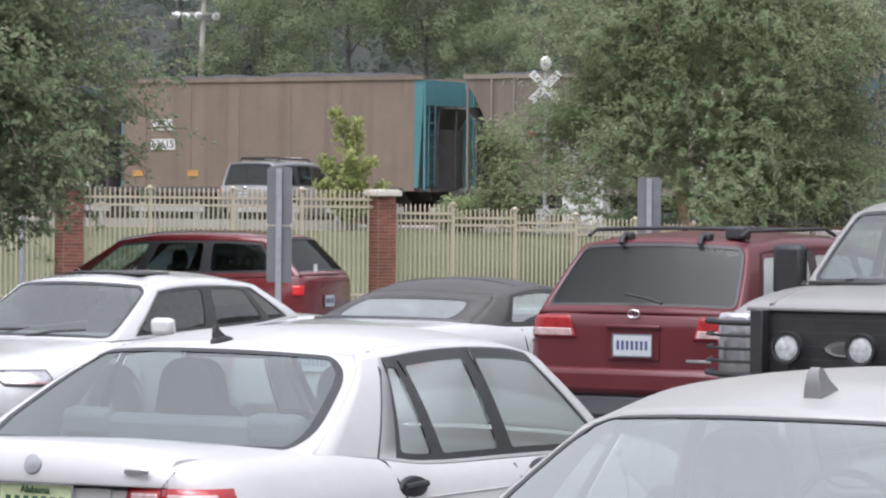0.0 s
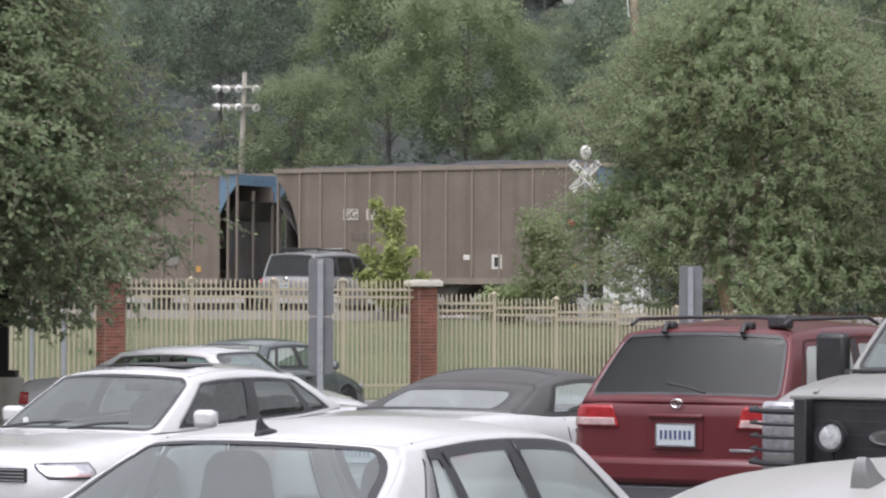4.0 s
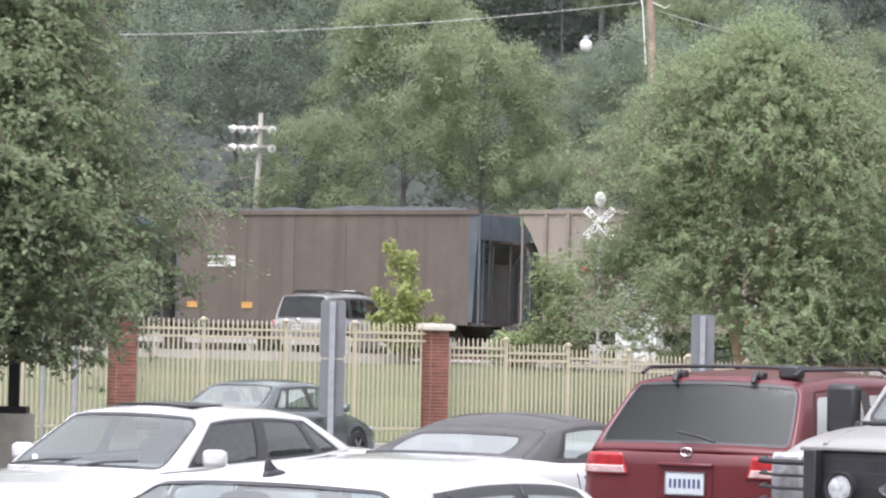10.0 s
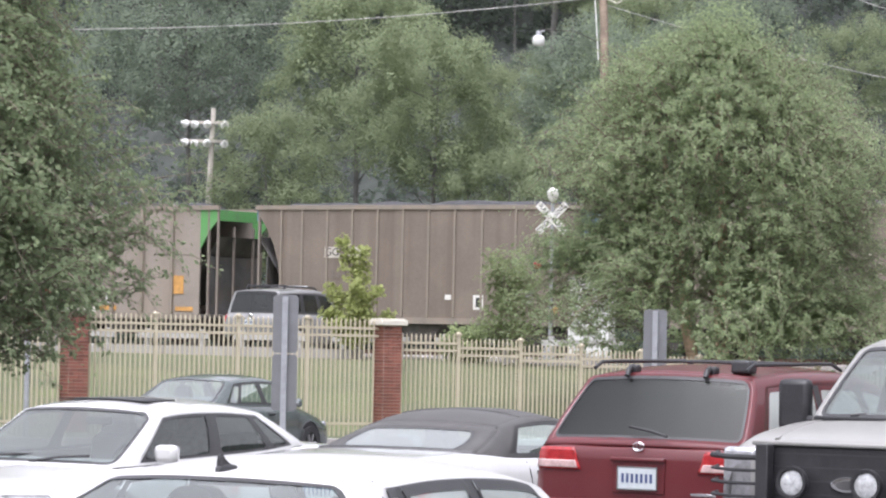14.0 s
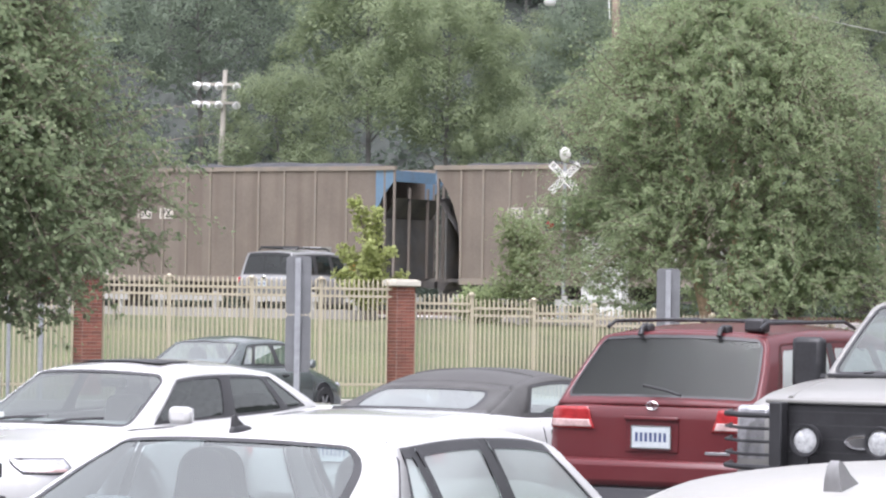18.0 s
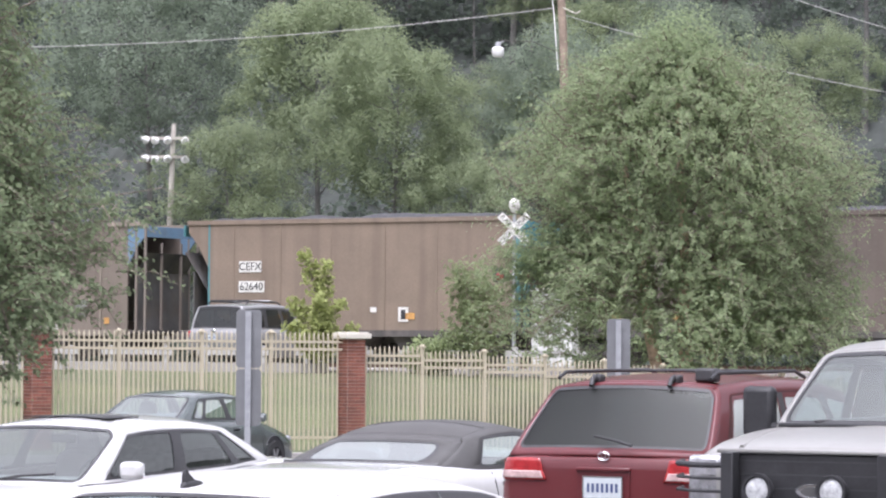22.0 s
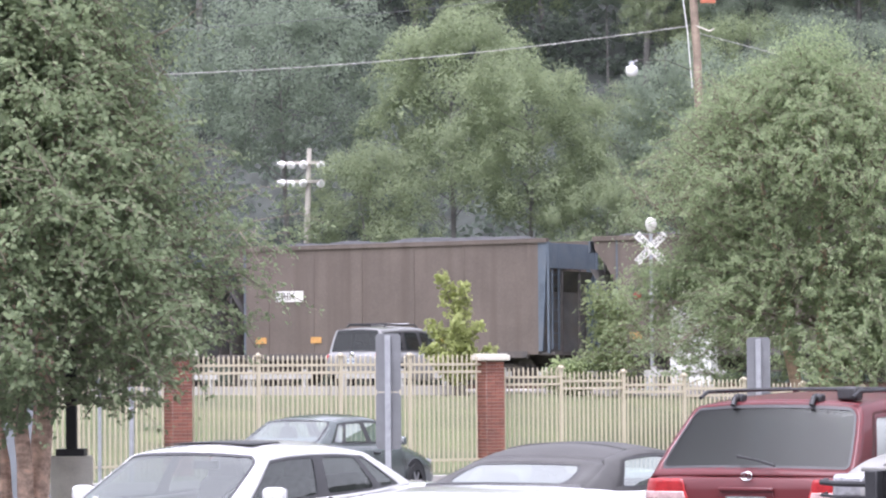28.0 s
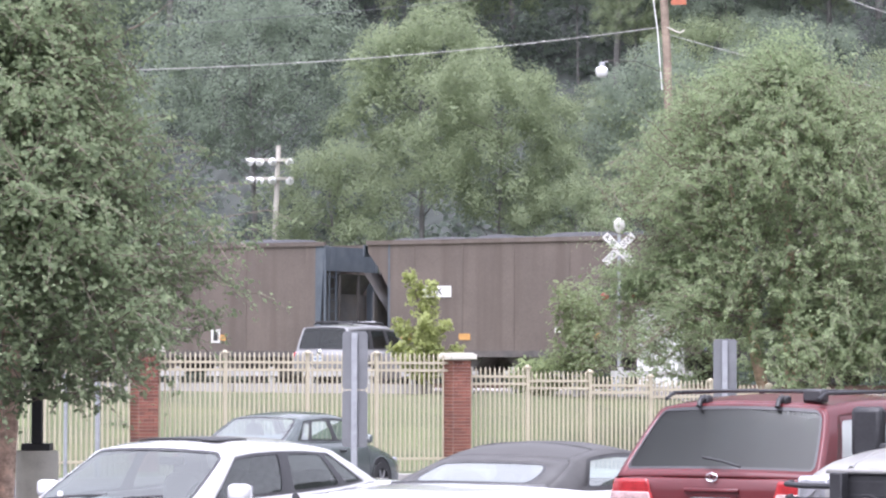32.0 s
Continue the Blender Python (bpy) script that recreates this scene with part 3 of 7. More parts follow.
        part("end_panel", get("deep_panel" if ribs == "faint" and f > 0 else "end_panel", end_m), end_m, h, m=m @ pose(-0.03, 0, 0))
        part("slope_sheet", get("slope", SLOPE), SLOPE, h, m=m)
        part("platform", get("platform", UNDER), UNDER, h, m=m)
        part("bulkhead", get("bulkhead", SLOPE), SLOPE, h, m=m)
        for y in (-0.55, 0.6):
            part("end_rib", get("end_rib", UNDER if style["lit"] else STAYG), end_m, h, m=m @ pose(-0.08, y, 0))
        if style["lit"] and f > 0:
            part("ladder", get("ladder", end_m), end_m, h, m=m @ pose(-0.02, -1.05 * f, 0))
        part("coupler", get("coupler", UNDER), UNDER, h, m=m)
        x -= 0.5
        part("bolster", HOP["bolster"], UNDER, h, m=pose(x - f * 1.75, 0, 0))
        for y in (-1.02, 1.02):
            part("side_frame", HOP["frame"], UNDER, h, m=pose(x - f * 1.75, y, 0.46))
            part("springs", HOP["spring"], UNDER, h, m=pose(x - f * 1.75, y, 0.46))
            for dx in (-0.88, 0.88):
                part("wheel", HOP["wheel"], UNDER, h, m=pose(x - f * 1.75 + dx, y * 0.75, 0.46, 0, 0, 0 if y < 0 else 180))
    part("centre_sill", get("centre_sill", UNDER), UNDER, h)
    for i in range(3):
        part("hopper_pocket", get("pocket", UNDER), UNDER, h, m=pose(3.9 + 2.55 * i, 0, 0))
    part("coal_load", HOP["coal"], COAL, h, "heaped black coal")
    # boards, marks and reflectors on the watched side
    front = pose(0, -1.605, 0, 90, 0, 0)

    def board(x, z, sx, sz, m=BOARD, nm="board"):
        k = (nm, m.name, sx, sz)
        if k not in HOP:
            HOP[k] = Geo().box(sx, 0.012, sz).mesh(nm, m, 0)
        part(nm, HOP[k], m, h, m=pose(x, -1.61, z))

    def words(x, z, t, size, m):
        text_part(t, size, m, h, pose(x, -1.625, z, 90, 0, 0), "stencilled lettering")

    if style["marks"] == "two":
        board(2.95, 3.1, 0.85, 0.36)
        board(3.0, 2.45, 0.98, 0.36)
        words(2.95, 3.1, style["text"], 0.36, STENCIL)
        words(3.0, 2.45, style["num"], 0.36, STENCIL)
    elif style["marks"] == "one":
        board(3.15, 2.95, 1.1, 0.36)
        words(2.97, 2.95, style["text"], 0.36, STENCIL)
    elif style["marks"] == "pale":
        for dx, ch in ((-0.44, style["text"][:2]), (0.44, style["text"][2:])):
            board(3.7 + dx, 3.1, 0.56, 0.36, PALETXT, "mark_panel")
            words(3.7 + dx, 3.1, ch, 0.36, STENCIL)
        for i in range(5):
            board(3.3 + 0.21 * i, 2.4, 0.12, 0.26, SHADETXT, "number_bar")
    else:
        words(3.3, 2.75, style["text"], 0.4, SHADETXT)
        for i in range(6):
            board(2.7 + 0.22 * i, 2.3, 0.1, 0.3, SHADETXT, "number_bar")
    if ribs == "bold":
        for x in (1.7, 8.6, 11.7):
            board(x, 1.2, 0.7, 0.14, REFLECT, "reflector")
        board(11.45, 2.0, 0.42, 0.6, REFLECT, "stencil_patch")
    else:
        for x, z in (((2.0, 1.5), (4.2, 1.5), (8.9, 1.5)) if ribs == "faint" else ((11.45, 1.35),)):
            board(x, z, 0.42 if ribs == "faint" else 0.2, 0.2, REFLECT, "reflector")
    if ribs == "fine":
        board(10.4, 1.75, 0.48, 0.55, PATCH, "stencil_patch")
    board(8.7, 1.55, 0.36, 0.46, BOARD, "data_board")
    inner = Geo()
    inner.box(0.16, 0.012, 0.3)
    part("data_stencil", inner, STENCIL, h, m=pose(8.7, -1.622, 1.55))
    board(7.6, 1.7, 0.22, 0.16, BOARD, "small_board")
    return h


STYLES = {
    "cefx": dict(key="cefx", side=BEIGE, end=TEAL, ribs="faint", rib=BEIGE, lit=True, marks="two", text="CEFX", num="62615", label="smooth dusty beige coal hopper car with a teal end and ladder"),
    "cefx2": dict(key="cefx2", side=BEIGE, end=TEAL, ribs="faint", rib=BEIGE, lit=True, marks="two", text="CEFX", num="62640", label="smooth dusty beige coal hopper car with a teal end and ladder"),
    "ggpx": dict(key="ggpx", side=TAN, end=SKYBLUE, ribs="fine", rib=RIBG, lit=False, marks="pale", text="GGPX", num="", label="ribbed tan coal hopper car with light blue end panel"),
    "crix": dict(key="crix", side=BROWN, end=NAVY, ribs="faint", rib=BROWN, lit=True, marks="one", text="CRIX", num="", label="grimy brown coal hopper car with dark blue end"),
    "crixb": dict(key="crixb", side=BROWN, end=DUSKBLUE, ribs="faint", rib=BROWN, lit=True, marks="one", text="CRIX", num="", label="grimy brown coal hopper car with faded blue end"),
    "tilx": dict(key="tilx", side=GREYT, end=GREEN, ribs="bold", rib=RIBG, lit=False, marks="dark", text="TILX", num="", label="pale grey ribbed coal hopper car with a green end"),
}
TRAIN_ORDER = ["ggpx", "cefx", "ggpx", "ggpx", "ggpx", "crix", "tilx", "ggpx", "ggpx", "ggpx", "cefx2", "crix", "crixb", "crix", "crix", "crixb"]
TRAIN_T = [(0, 0.0), (2, -11.44), (4, -22.82), (6, -34.14), (8, -45.41), (10, -56.62), (12, -67.78), (14, -78.88), (16, -89.92), (18, -100.91), (20, -111.85), (22, -122.74), (24, -133.58), (26, -144.37), (28, -155.12), (30, -165.83), (32, -176.49)]
TRAIN = []


def build_train():
    made = {}
    for i, k in enumerate(TRAIN_ORDER):
        if k in made:
            car = copy_thing(made[k], Matrix.Identity(4))
        else:
            car = made[k] = hopper(STYLES[k])
        s0 = 9.9 + PITCH * (i - 2) - CAR_L
        TRAIN.append((car, s0))


# ---- fence ----
def build_fence():
    d = Vector((FENCE_N.y, -FENCE_N.x, 0))   # to the right and away

    def at(s, z=0.0):
        return Matrix.Translation(FENCE0 + d * s + Vector((0, 0, z))) @ pose(0, 0, 0, 0, 0, 30)

    post = Geo()
    post.box(0.07, 0.07, 2.4, 0, 0, 1.1)
    post.prism([(-0.06, -0.06), (0.06, -0.06), (0.06, 0.06), (-0.06, 0.06)], "z", 2.3, 2.335)
    post.lathe([(0.06, 2.335), (0.04, 2.365), (0.0, 2.375)], 8)
    post = post.mesh("post", CREAM)
    pick = Geo()
    pick.box(0.031, 0.028, 2.3, 0, 0, 1.1)
    pick.lathe([(0.024, 2.25), (0.024, 2.27), (0.0, 2.34)], 4)
    pick = pick.mesh("picket", CREAM)
    fence = thing("metal_picket_fence", Matrix.Identity(4), "cream painted metal picket fence between brick piers", "fence")
    # panels as start, end, drop, both along the fence
    panels = [(-0.22, -1.85, 0.0), (-1.85, -3.4, 0.0), (-3.4, -5.2, 0.0), (-5.2, -6.7, 0.0), (-7.14, -9.0, 0.0), (-9.0, -10.8, 0.0), (-10.8, -12.6, 0.0)]
    edges = [0.22, 1.66, 3.16, 4.65, 6.15, 7.65, 9.2, 10.8, 12.4, 14.0]
    for i in range(len(edges) - 1):
        panels.append((edges[i + 1], edges[i], -0.27 - 0.09 * i))
    railc, posted = {}, set()
    for a, b, drop in panels:
        a, b = min(a, b), max(a, b)
        n = max(4, round((b - a) / 0.108))
        w = round(b - a, 2)
        if w not in railc:
            railc[w] = Geo().box(w, 0.04, 0.05).mesh("rail", CREAM)
        for z in (2.13, 1.98, 0.2):
            part("rail", railc[w], CREAM, fence, m=at((a + b) / 2, z + drop))
        for k in range(1, n):
            part("picket", pick, CREAM, fence, m=at(a + (b - a) * k / n, drop))
        for s in (a, b):
            if abs(abs(s) - 0.22) > 0.01 and s not in (-6.7, -7.14) and s not in posted:
                posted.add(s)
                part("post", post, CREAM, fence, m=at(s, drop))
    # brick piers
    brick, half = Geo().box(0.19, 0.02, 0.058).mesh("brick", BRICK, 0), Geo().box(0.09, 0.02, 0.058).mesh("brick", BRICK, 0)
    for s, h in ((0.0, 2.2), (-6.92, 2.32), (-13.0, 2.3)):
        pier = thing("brick_pier", at(s), "red brick fence pier with a pale capstone", "pier", "fence piers")
        part("core", Geo().box(0.4, 0.4, h, 0, 0, h / 2), MORTAR, pier)
        cap = Geo()
        cap.box(0.6, 0.6, 0.11, 0, 0, h + 0.055)
        cap.prism([(-0.26, -0.26), (0.26, -0.26), (0.26, 0.26), (-0.26, 0.26)], "z", h + 0.11, h + 0.14)
        part("capstone", cap, CAPSTONE, pier, bevel=0.02)
        if s < -10:
            continue
        for c in range(int(h / 0.068)):
            z = 0.04 + 0.068 * c
            for side in range(4):
                for x, me in ((-0.1, brick), (0.1, brick)) if (c + side) % 2 else ((-0.15, half), (0.0, brick), (0.15, half)):
                    part("brick", me, BRICK, pier, m=pose(0, 0, 0, 0, 0, 90 * side) @ pose(x, -0.203, z))


# ---- trees ----
def leaf_cloud(name, centres, per, spread, size, material, rng, droop=0.3, flat=1.0, out=None, loose=0.45):
    """One mesh of many folded leaves, scattered round each centre."""
    c = np.repeat(np.asarray(centres), per, axis=0)
    n = len(c)
    d = rng.normal(size=(n, 3))
    d *= (spread * rng.random((n, 1)) ** 0.4) / (np.linalg.norm(d, axis=1, keepdims=True) + 1e-9)
    d[:, 2] *= flat
    p = c + d
    a = rng.normal(size=(n, 3))
    a[:, 2] = -abs(a[:, 2]) * droop - 0.15
    a /= np.linalg.norm(a, axis=1, keepdims=True)
    b = np.cross(a, rng.normal(size=(n, 3)))
    b /= np.linalg.norm(b, axis=1, keepdims=True)
    if out is not None:
        # leaves of a dense lobe lie like shingles, facing outwards
        nrm = np.repeat(np.asarray(out), per, axis=0) + loose * rng.normal(size=(n, 3))
        nrm /= np.linalg.norm(nrm, axis=1, keepdims=True)
        a = np.cross(nrm, rng.normal(size=(n, 3)))
        a /= np.linalg.norm(a, axis=1, keepdims=True)
        b = np.cross(nrm, a)
    nn = np.cross(a, b)
    s = size * (0.6 + 0.8 * rng.random((n, 1)))
    v = np.empty((n, 4, 3))
    v[:, 0] = p - a * s * 0.5
    v[:, 1] = p + b * s * 0.34 + nn * s * 0.1
    v[:, 2] = p + a * s * 0.6
    v[:, 3] = p - b * s * 0.34 + nn * s * 0.1
    me = bpy.data.meshes.new(name)
    me.vertices.add(4 * n)
    me.vertices.foreach_set("co", v.ravel())
    me.loops.add(4 * n)
    me.loops.foreach_set("vertex_index", np.arange(4 * n, dtype=np.int32))
    me.polygons.add(n)
    me.polygons.foreach_set("loop_start", np.arange(0, 4 * n, 4, dtype=np.int32))
    me.update(calc_edges=True)
    me.materials.append(material)
    return me


def branchy(g, start, way, length, radius, rng, depth, tips, bend=0.25, gravity=0.0):
    """A limb that forks; tips gathers the places where twigs end."""
    pts, p, d = [Vector(start)], Vector(start), Vector(way).normalized()
    n = 5
    for i in range(n):
        d = (d + Vector(rng.normal(size=3)) * bend * 0.35 + Vector((0, 0, gravity))).normalized()
        p = p + d * length / n
        pts.append(p.copy())
        if depth == 0 or i >= 2:
            tips.append(tuple(p))
    g.tube(pts, [radius * (1 - 0.75 * i / n) for i in range(n + 1)], 7 if depth else 5)
    if depth:
        for i in range(2, n + 1):
            for _ in range(2):
                w = (d + Vector(rng.normal(size=3)) * 0.85).normalized()
                branchy(g, pts[i], w, length * (0.45 + 0.2 * rng.random()), radius * 0.42, rng, depth - 1, tips, bend, gravity)


def birch(m, seed, stems, label, leaf, leafmat, per, spread, crown_lo, crown_shape, sprig=1150, boughs=()):
    """A many-stemmed river birch. crown_shape(height share) gives the crown's half width there."""
    rng = np.random.default_rng(seed)
    t = thing("birch_tree", m, label, "tree")
    allc = []
    for bx, by, tx, ty, h, r in stems:
        g = Geo()
        n = 9
        pts = [Vector((bx + (tx - bx) * (i / n) ** 1.3 + 0.05 * rng.normal(), by + (ty - by) * (i / n) ** 1.3 + 0.05 * rng.normal(), -0.1 + (h + 0.1) * i / n)) for i in range(n + 1)]
        g.tube(pts, [r * (1 - 0.85 * i / n) for i in range(n + 1)], 12)
        part("trunk", g, BARK_B, t, "peeling pinkish bark")
        lim = Geo()
        for i in range(2, n + 1):
            for _ in range(3):
                z = pts[i].z
                if z < crown_lo:
                    continue
                a = rng.random() * 6.283
                k = crown_shape(z / h) * (0.55 + 0.35 * rng.random())
                tips = []
                branchy(lim, pts[i], (math.cos(a), math.sin(a), 0.35), max(0.5, k), r * 0.3 * (1 - 0.5 * i / n), rng, 1, tips, 0.5, -0.02)
                allc += tips
        part("branchwork", lim, BARK, t, kind="stuff")
    # outer shell of twigs, so that the outline is full yet uneven
    h = max(s[4] for s in stems)
    sprays, wood = [], Geo()
    for _ in range(sprig):
        a = rng.random() * 6.283
        foot = crown_lo * (0.72 + 0.16 * math.sin(2 * a + 0.6) + 0.1 * math.sin(5 * a))
        z = foot + (h - foot) * rng.random() ** 0.9
        k = crown_shape(z / h) * (0.25 + 0.75 * rng.random() ** 0.5) * (1 + 0.46 * noise.noise((1.9 * math.cos(a), 1.9 * math.sin(a), 0.65 * z)) + 0.16 * noise.noise((5 * math.cos(a), 5 * math.sin(a), 1.9 * z)))
        cx = sum(s[0] + (s[2] - s[0]) * z / h for s in stems) / len(stems)
        cy = sum(s[1] + (s[3] - s[1]) * z / h for s in stems) / len(stems)
        base = Vector((cx + k * math.cos(a), cy + k * math.sin(a), z))
        a += 0.5 * rng.normal()
        rise, run = 0.35 + 0.5 * rng.normal(), 0.45 + 0.5 * rng.random() + (0.35 if rng.random() < 0.12 else 0.0)
        twig = [base + Vector((math.cos(a), math.sin(a), rise - 0.55 * u)) * (run * u - 0.3) for u in (0, 0.15, 0.3, 0.45, 0.6, 0.75, 0.9, 1.0)]
        sprays += [tuple(q) for q in twig]
        wood.tube([twig[0], twig[4], twig[7]], [0.01, 0.007, 0.003], 3)
    # long low boughs that reach past the crown
    for bx, by, bz in boughs:
        root, tip = Vector((0.12 * bx, 0.12 * by, bz - 0.9)), Vector((bx, by, bz))
        wood.tube([root, root.lerp(tip, 0.5) + Vector((0, 0, 0.3)), tip], [0.05, 0.03, 0.008], 5)
        for _ in range(120):
            f = 0.35 + 0.65 * rng.random()
            base = root.lerp(tip, f) + Vector((0, 0, 1.2 * f * (1 - f))) + Vector(rng.normal(size=3)) * 0.28
            sprays += [tuple(base + Vector((0.25 * rng.normal(), 0.25 * rng.normal(), -0.5 * u * u)) * u) for u in (0.1, 0.25, 0.4, 0.55, 0.7, 0.85, 1.0)]
    part("twig_work", wood, BARK, t, kind="stuff")

    def outward(ps):
        d = np.array(ps)
        f = np.clip(d[:, 2] / h, 0, 1)
        for k in (0, 1):
            d[:, k] -= sum(s[k] + (s[2 + k] - s[k]) * f for s in stems) / len(stems)
        d[:, 2] = 0
        d /= np.linalg.norm(d, axis=1, keepdims=True) + 1e-6
        return d + (0, 0, 1.0)

    part("foliage", leaf_cloud("foliage", sprays, 4, 0.1, leaf * 1.12, leafmat, rng, out=outward(sprays), loose=0.6), leafmat, t, kind="stuff")
    part("crown", leaf_cloud("crown", allc, per, spread, leaf, leafmat, rng, out=outward(allc), loose=0.6), leafmat, t, kind="stuff")
    return t


def build_near_trees():
    # right birch, behind the fence
    birch(Matrix.Translation((6.0, 76.5, ground_z(6.0, 76.5))), 3, [(-0.25, 0, -1.5, 0.3, 8.2, 0.17), (0.3, 0.1, -0.1, -0.4, 9.15, 0.19), (0.75, 0.2, 1.3, 0.5, 7.4, 0.15)],
          "full green river birch with several peeling stems, behind the fence", 0.064, LEAF_BIRCH, 16, 0.75, 2.9,
          lambda s: interp([(0.0, 1.4), (0.14, 2.6), (0.22, 4.5), (0.3, 4.4), (0.37, 3.4), (0.44, 3.0), (0.52, 3.4), (0.63, 4.15), (0.74, 3.95), (0.84, 3.05), (0.93, 1.75), (1.0, 0.5)], s, 1), 5000, ((-4.2, -0.6, 4.15), (-3.7, -1.0, 4.4), (3.9, -1.0, 3.1), (2.8, -1.6, 2.9), (1.2, -2.2, 3.0)))
    # left birch, in front of the fence
    birch(Matrix.Translation((-6.9, 46.0, 0)), 8, [(-0.45, 0.2, -1.8, 0.4, 7.6, 0.13), (0.0, 0.0, 0.35, 0.2, 9.0, 0.16), (-0.2, -0.3, -0.9, -1.2, 8.0, 0.12)],
          "green river birch with peeling pinkish stems, in front of the fence", 0.07, LEAF_DARK, 19, 0.6, 2.4,
          lambda s: interp([(0.0, 1.5), (0.16, 2.5), (0.3, 3.2), (0.42, 2.8), (0.59, 2.35), (0.78, 1.5), (1.0, 0.5)], s, 1), 4200)
    # young lime-green tree
    rng = np.random.default_rng(5)
    t = thing("young_tree", Matrix.Translation((-2.35, 86.0, ground_z(-2.35, 86))), "slender young tree with lime-green leaves, behind the fence", "tree")
    g, tips = Geo(), []
    g.tube([(0, 0, -0.1), (0.05, 0, 1.2), (-0.12, 0, 2.2), (-0.3, 0, 3.0)], [0.05, 0.04, 0.025, 0.01], 8)
    # leaders: tip's place and the height at which each leaves the trunk
    for x, y, z, z0 in ((-0.3, 0, 3.05, 1.9), (0.3, 0.1, 2.7, 1.3), (0.55, -0.2, 1.75, 0.7), (-0.6, 0.2, 1.85, 0.8), (0.9, 0.1, 1.15, 0.4), (-0.75, -0.2, 1.2, 0.4), (0.0, 0.6, 1.9, 0.9), (0.05, -0.6, 1.9, 0.8), (0.45, 0.4, 0.9, 0.3), (-0.4, -0.5, 0.9, 0.3)):
        limb = [Vector((0.02, 0, z0)).lerp(Vector((x, y, z)), u) + Vector((0.1 * x, 0.1 * y, -0.12)) * 4 * u * (1 - u) for u in (0, 0.25, 0.5, 0.75, 1)]
        g.tube(limb, [0.022, 0.018, 0.014, 0.009, 0.004], 5)
        for u in (0.3, 0.45, 0.6, 0.72, 0.84, 0.95, 1.0):
            c = limb[0].lerp(limb[4], u) + Vector(rng.normal(size=3)) * 0.07
            tips.append((tuple(c), 0.3 - 0.17 * u))
    part("trunk", g, BARK, t)
    for lo, hi, sp in ((0.0, 0.17, 0.14), (0.17, 0.21, 0.21), (0.21, 1.0, 0.27)):
        picked = [c for c, r in tips if lo <= r < hi]
        part("crown", leaf_cloud("crown", picked, 44 if sp < 0.2 else 70, sp * 1.25, 0.115, LEAF_LIME, rng, out=[(2 * c[0], 2 * c[1], 1.3) for c in picked], loose=0.9), LEAF_LIME, t, kind="stuff")
    # dense shrub
    for x, y, h, w, seed in ((1.6, 86.0, 3.1, 1.0, 6), (0.55, 86.5, 1.0, 0.55, 7)):
        rng = np.random.default_rng(seed)
        t = thing("shrub", Matrix.Translation((x, y, ground_z(x, y))), "airy green conical shrub behind the fence", "shrub")
        g, tips = Geo(), []
        for i in range(26):
            a, z = 2.4 * i, 0.1 + (h - 0.7) * i / 26
            branchy(g, (0.1 * math.cos(a), 0.1 * math.sin(a), z), (math.cos(a), math.sin(a), 0.8), w * (1 - 0.6 * z / h), 0.02, rng, 0, tips, 0.4)
        part("branchwork", g, BARK, t, kind="stuff")
        part("crown", leaf_cloud("crown", tips, 26, 0.36, 0.11, LEAF_SHRUB, rng, out=[(1.5 * c[0], 1.5 * c[1], 1.3) for c in tips], loose=0.9), LEAF_SHRUB, t, kind="stuff")


def wood_tree_base(seed, h, r, material, lo=0.2):
    rng = np.random.default_rng(seed)
    t = thing("woodland_tree", Matrix.Identity(4), "broad-leaved woodland tree on the hillside", "tree", "woodland trees")
    g, tips = Geo(), []
    g.tube([(0, 0, -1), (0.1, 0, h * 0.35), (0.3 * rng.normal(), 0.2, h * 0.85)], [0.012 * h, 0.008 * h, 0.03], 8)
    cl = []
    for i in range(24):
        a, z = 2.399 * i, h * (lo + (0.95 - lo) * (i + 0.5) / 24)
        mid = (lo + 0.98) / 2 - 0.04
        k = r * math.sqrt(max(0.03, 1 - ((z / h - mid) / (1.0 - mid)) ** 2)) * (0.75 + 0.35 * rng.random())
        branchy(g, (0, 0, z - 0.12 * h), (math.cos(a), math.sin(a), 0.5), k * 0.7, 0.03, rng, 0, tips, 0.3)
        cl.append((k * math.cos(a) * 0.85, k * math.sin(a) * 0.85, z))
    part("trunk", g, LIMB, t)
    # lobes: shells of leaf clumps round the limb ends
    cc, outs = [], []
    for c in cl + [(0.0, 0.0, h * 0.93)]:
        lr = r * (0.3 + 0.16 * rng.random())
        for _ in range(28):
            d = rng.normal(size=3)
            d /= np.linalg.norm(d)
            d[2] = abs(d[2]) * 1.1 - 0.25
            cc.append(np.asarray(c) + d * lr * (0.85 + 0.3 * rng.random()))
            outs.append(d + np.array((0, 0, 0.6)))
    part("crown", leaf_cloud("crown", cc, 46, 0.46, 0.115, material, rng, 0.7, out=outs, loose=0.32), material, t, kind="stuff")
    return t


EDGE_TREES = [(-0.7, 123.0, 5, 12.0), (-3.6, 133.0, 5, 13.6), (-6.4, 121.0, 2, 8.5), (2.1, 121.0, 2, 7.3), (-10.8, 140.0, 4, 13.7), (3.2, 131.0, 1, 9.4), (5.8, 128.0, 0, 11.2), (10.5, 128.0, 3, 11.3), (-16.6, 127.0, 3, 11.7), (-21.3, 128.0, 0, 12.5), (15.3, 128.0, 1, 8.8), (5.0, 143.0, 1, 6.3), (8.9, 141.0, 4, 7.1), (13.0, 142.0, 1, 4.6), (7.5, 136.0, 2, 8.0), (11.8, 150.0, 1, 4.7), (2.7, 148.0, 3, 5.6)]


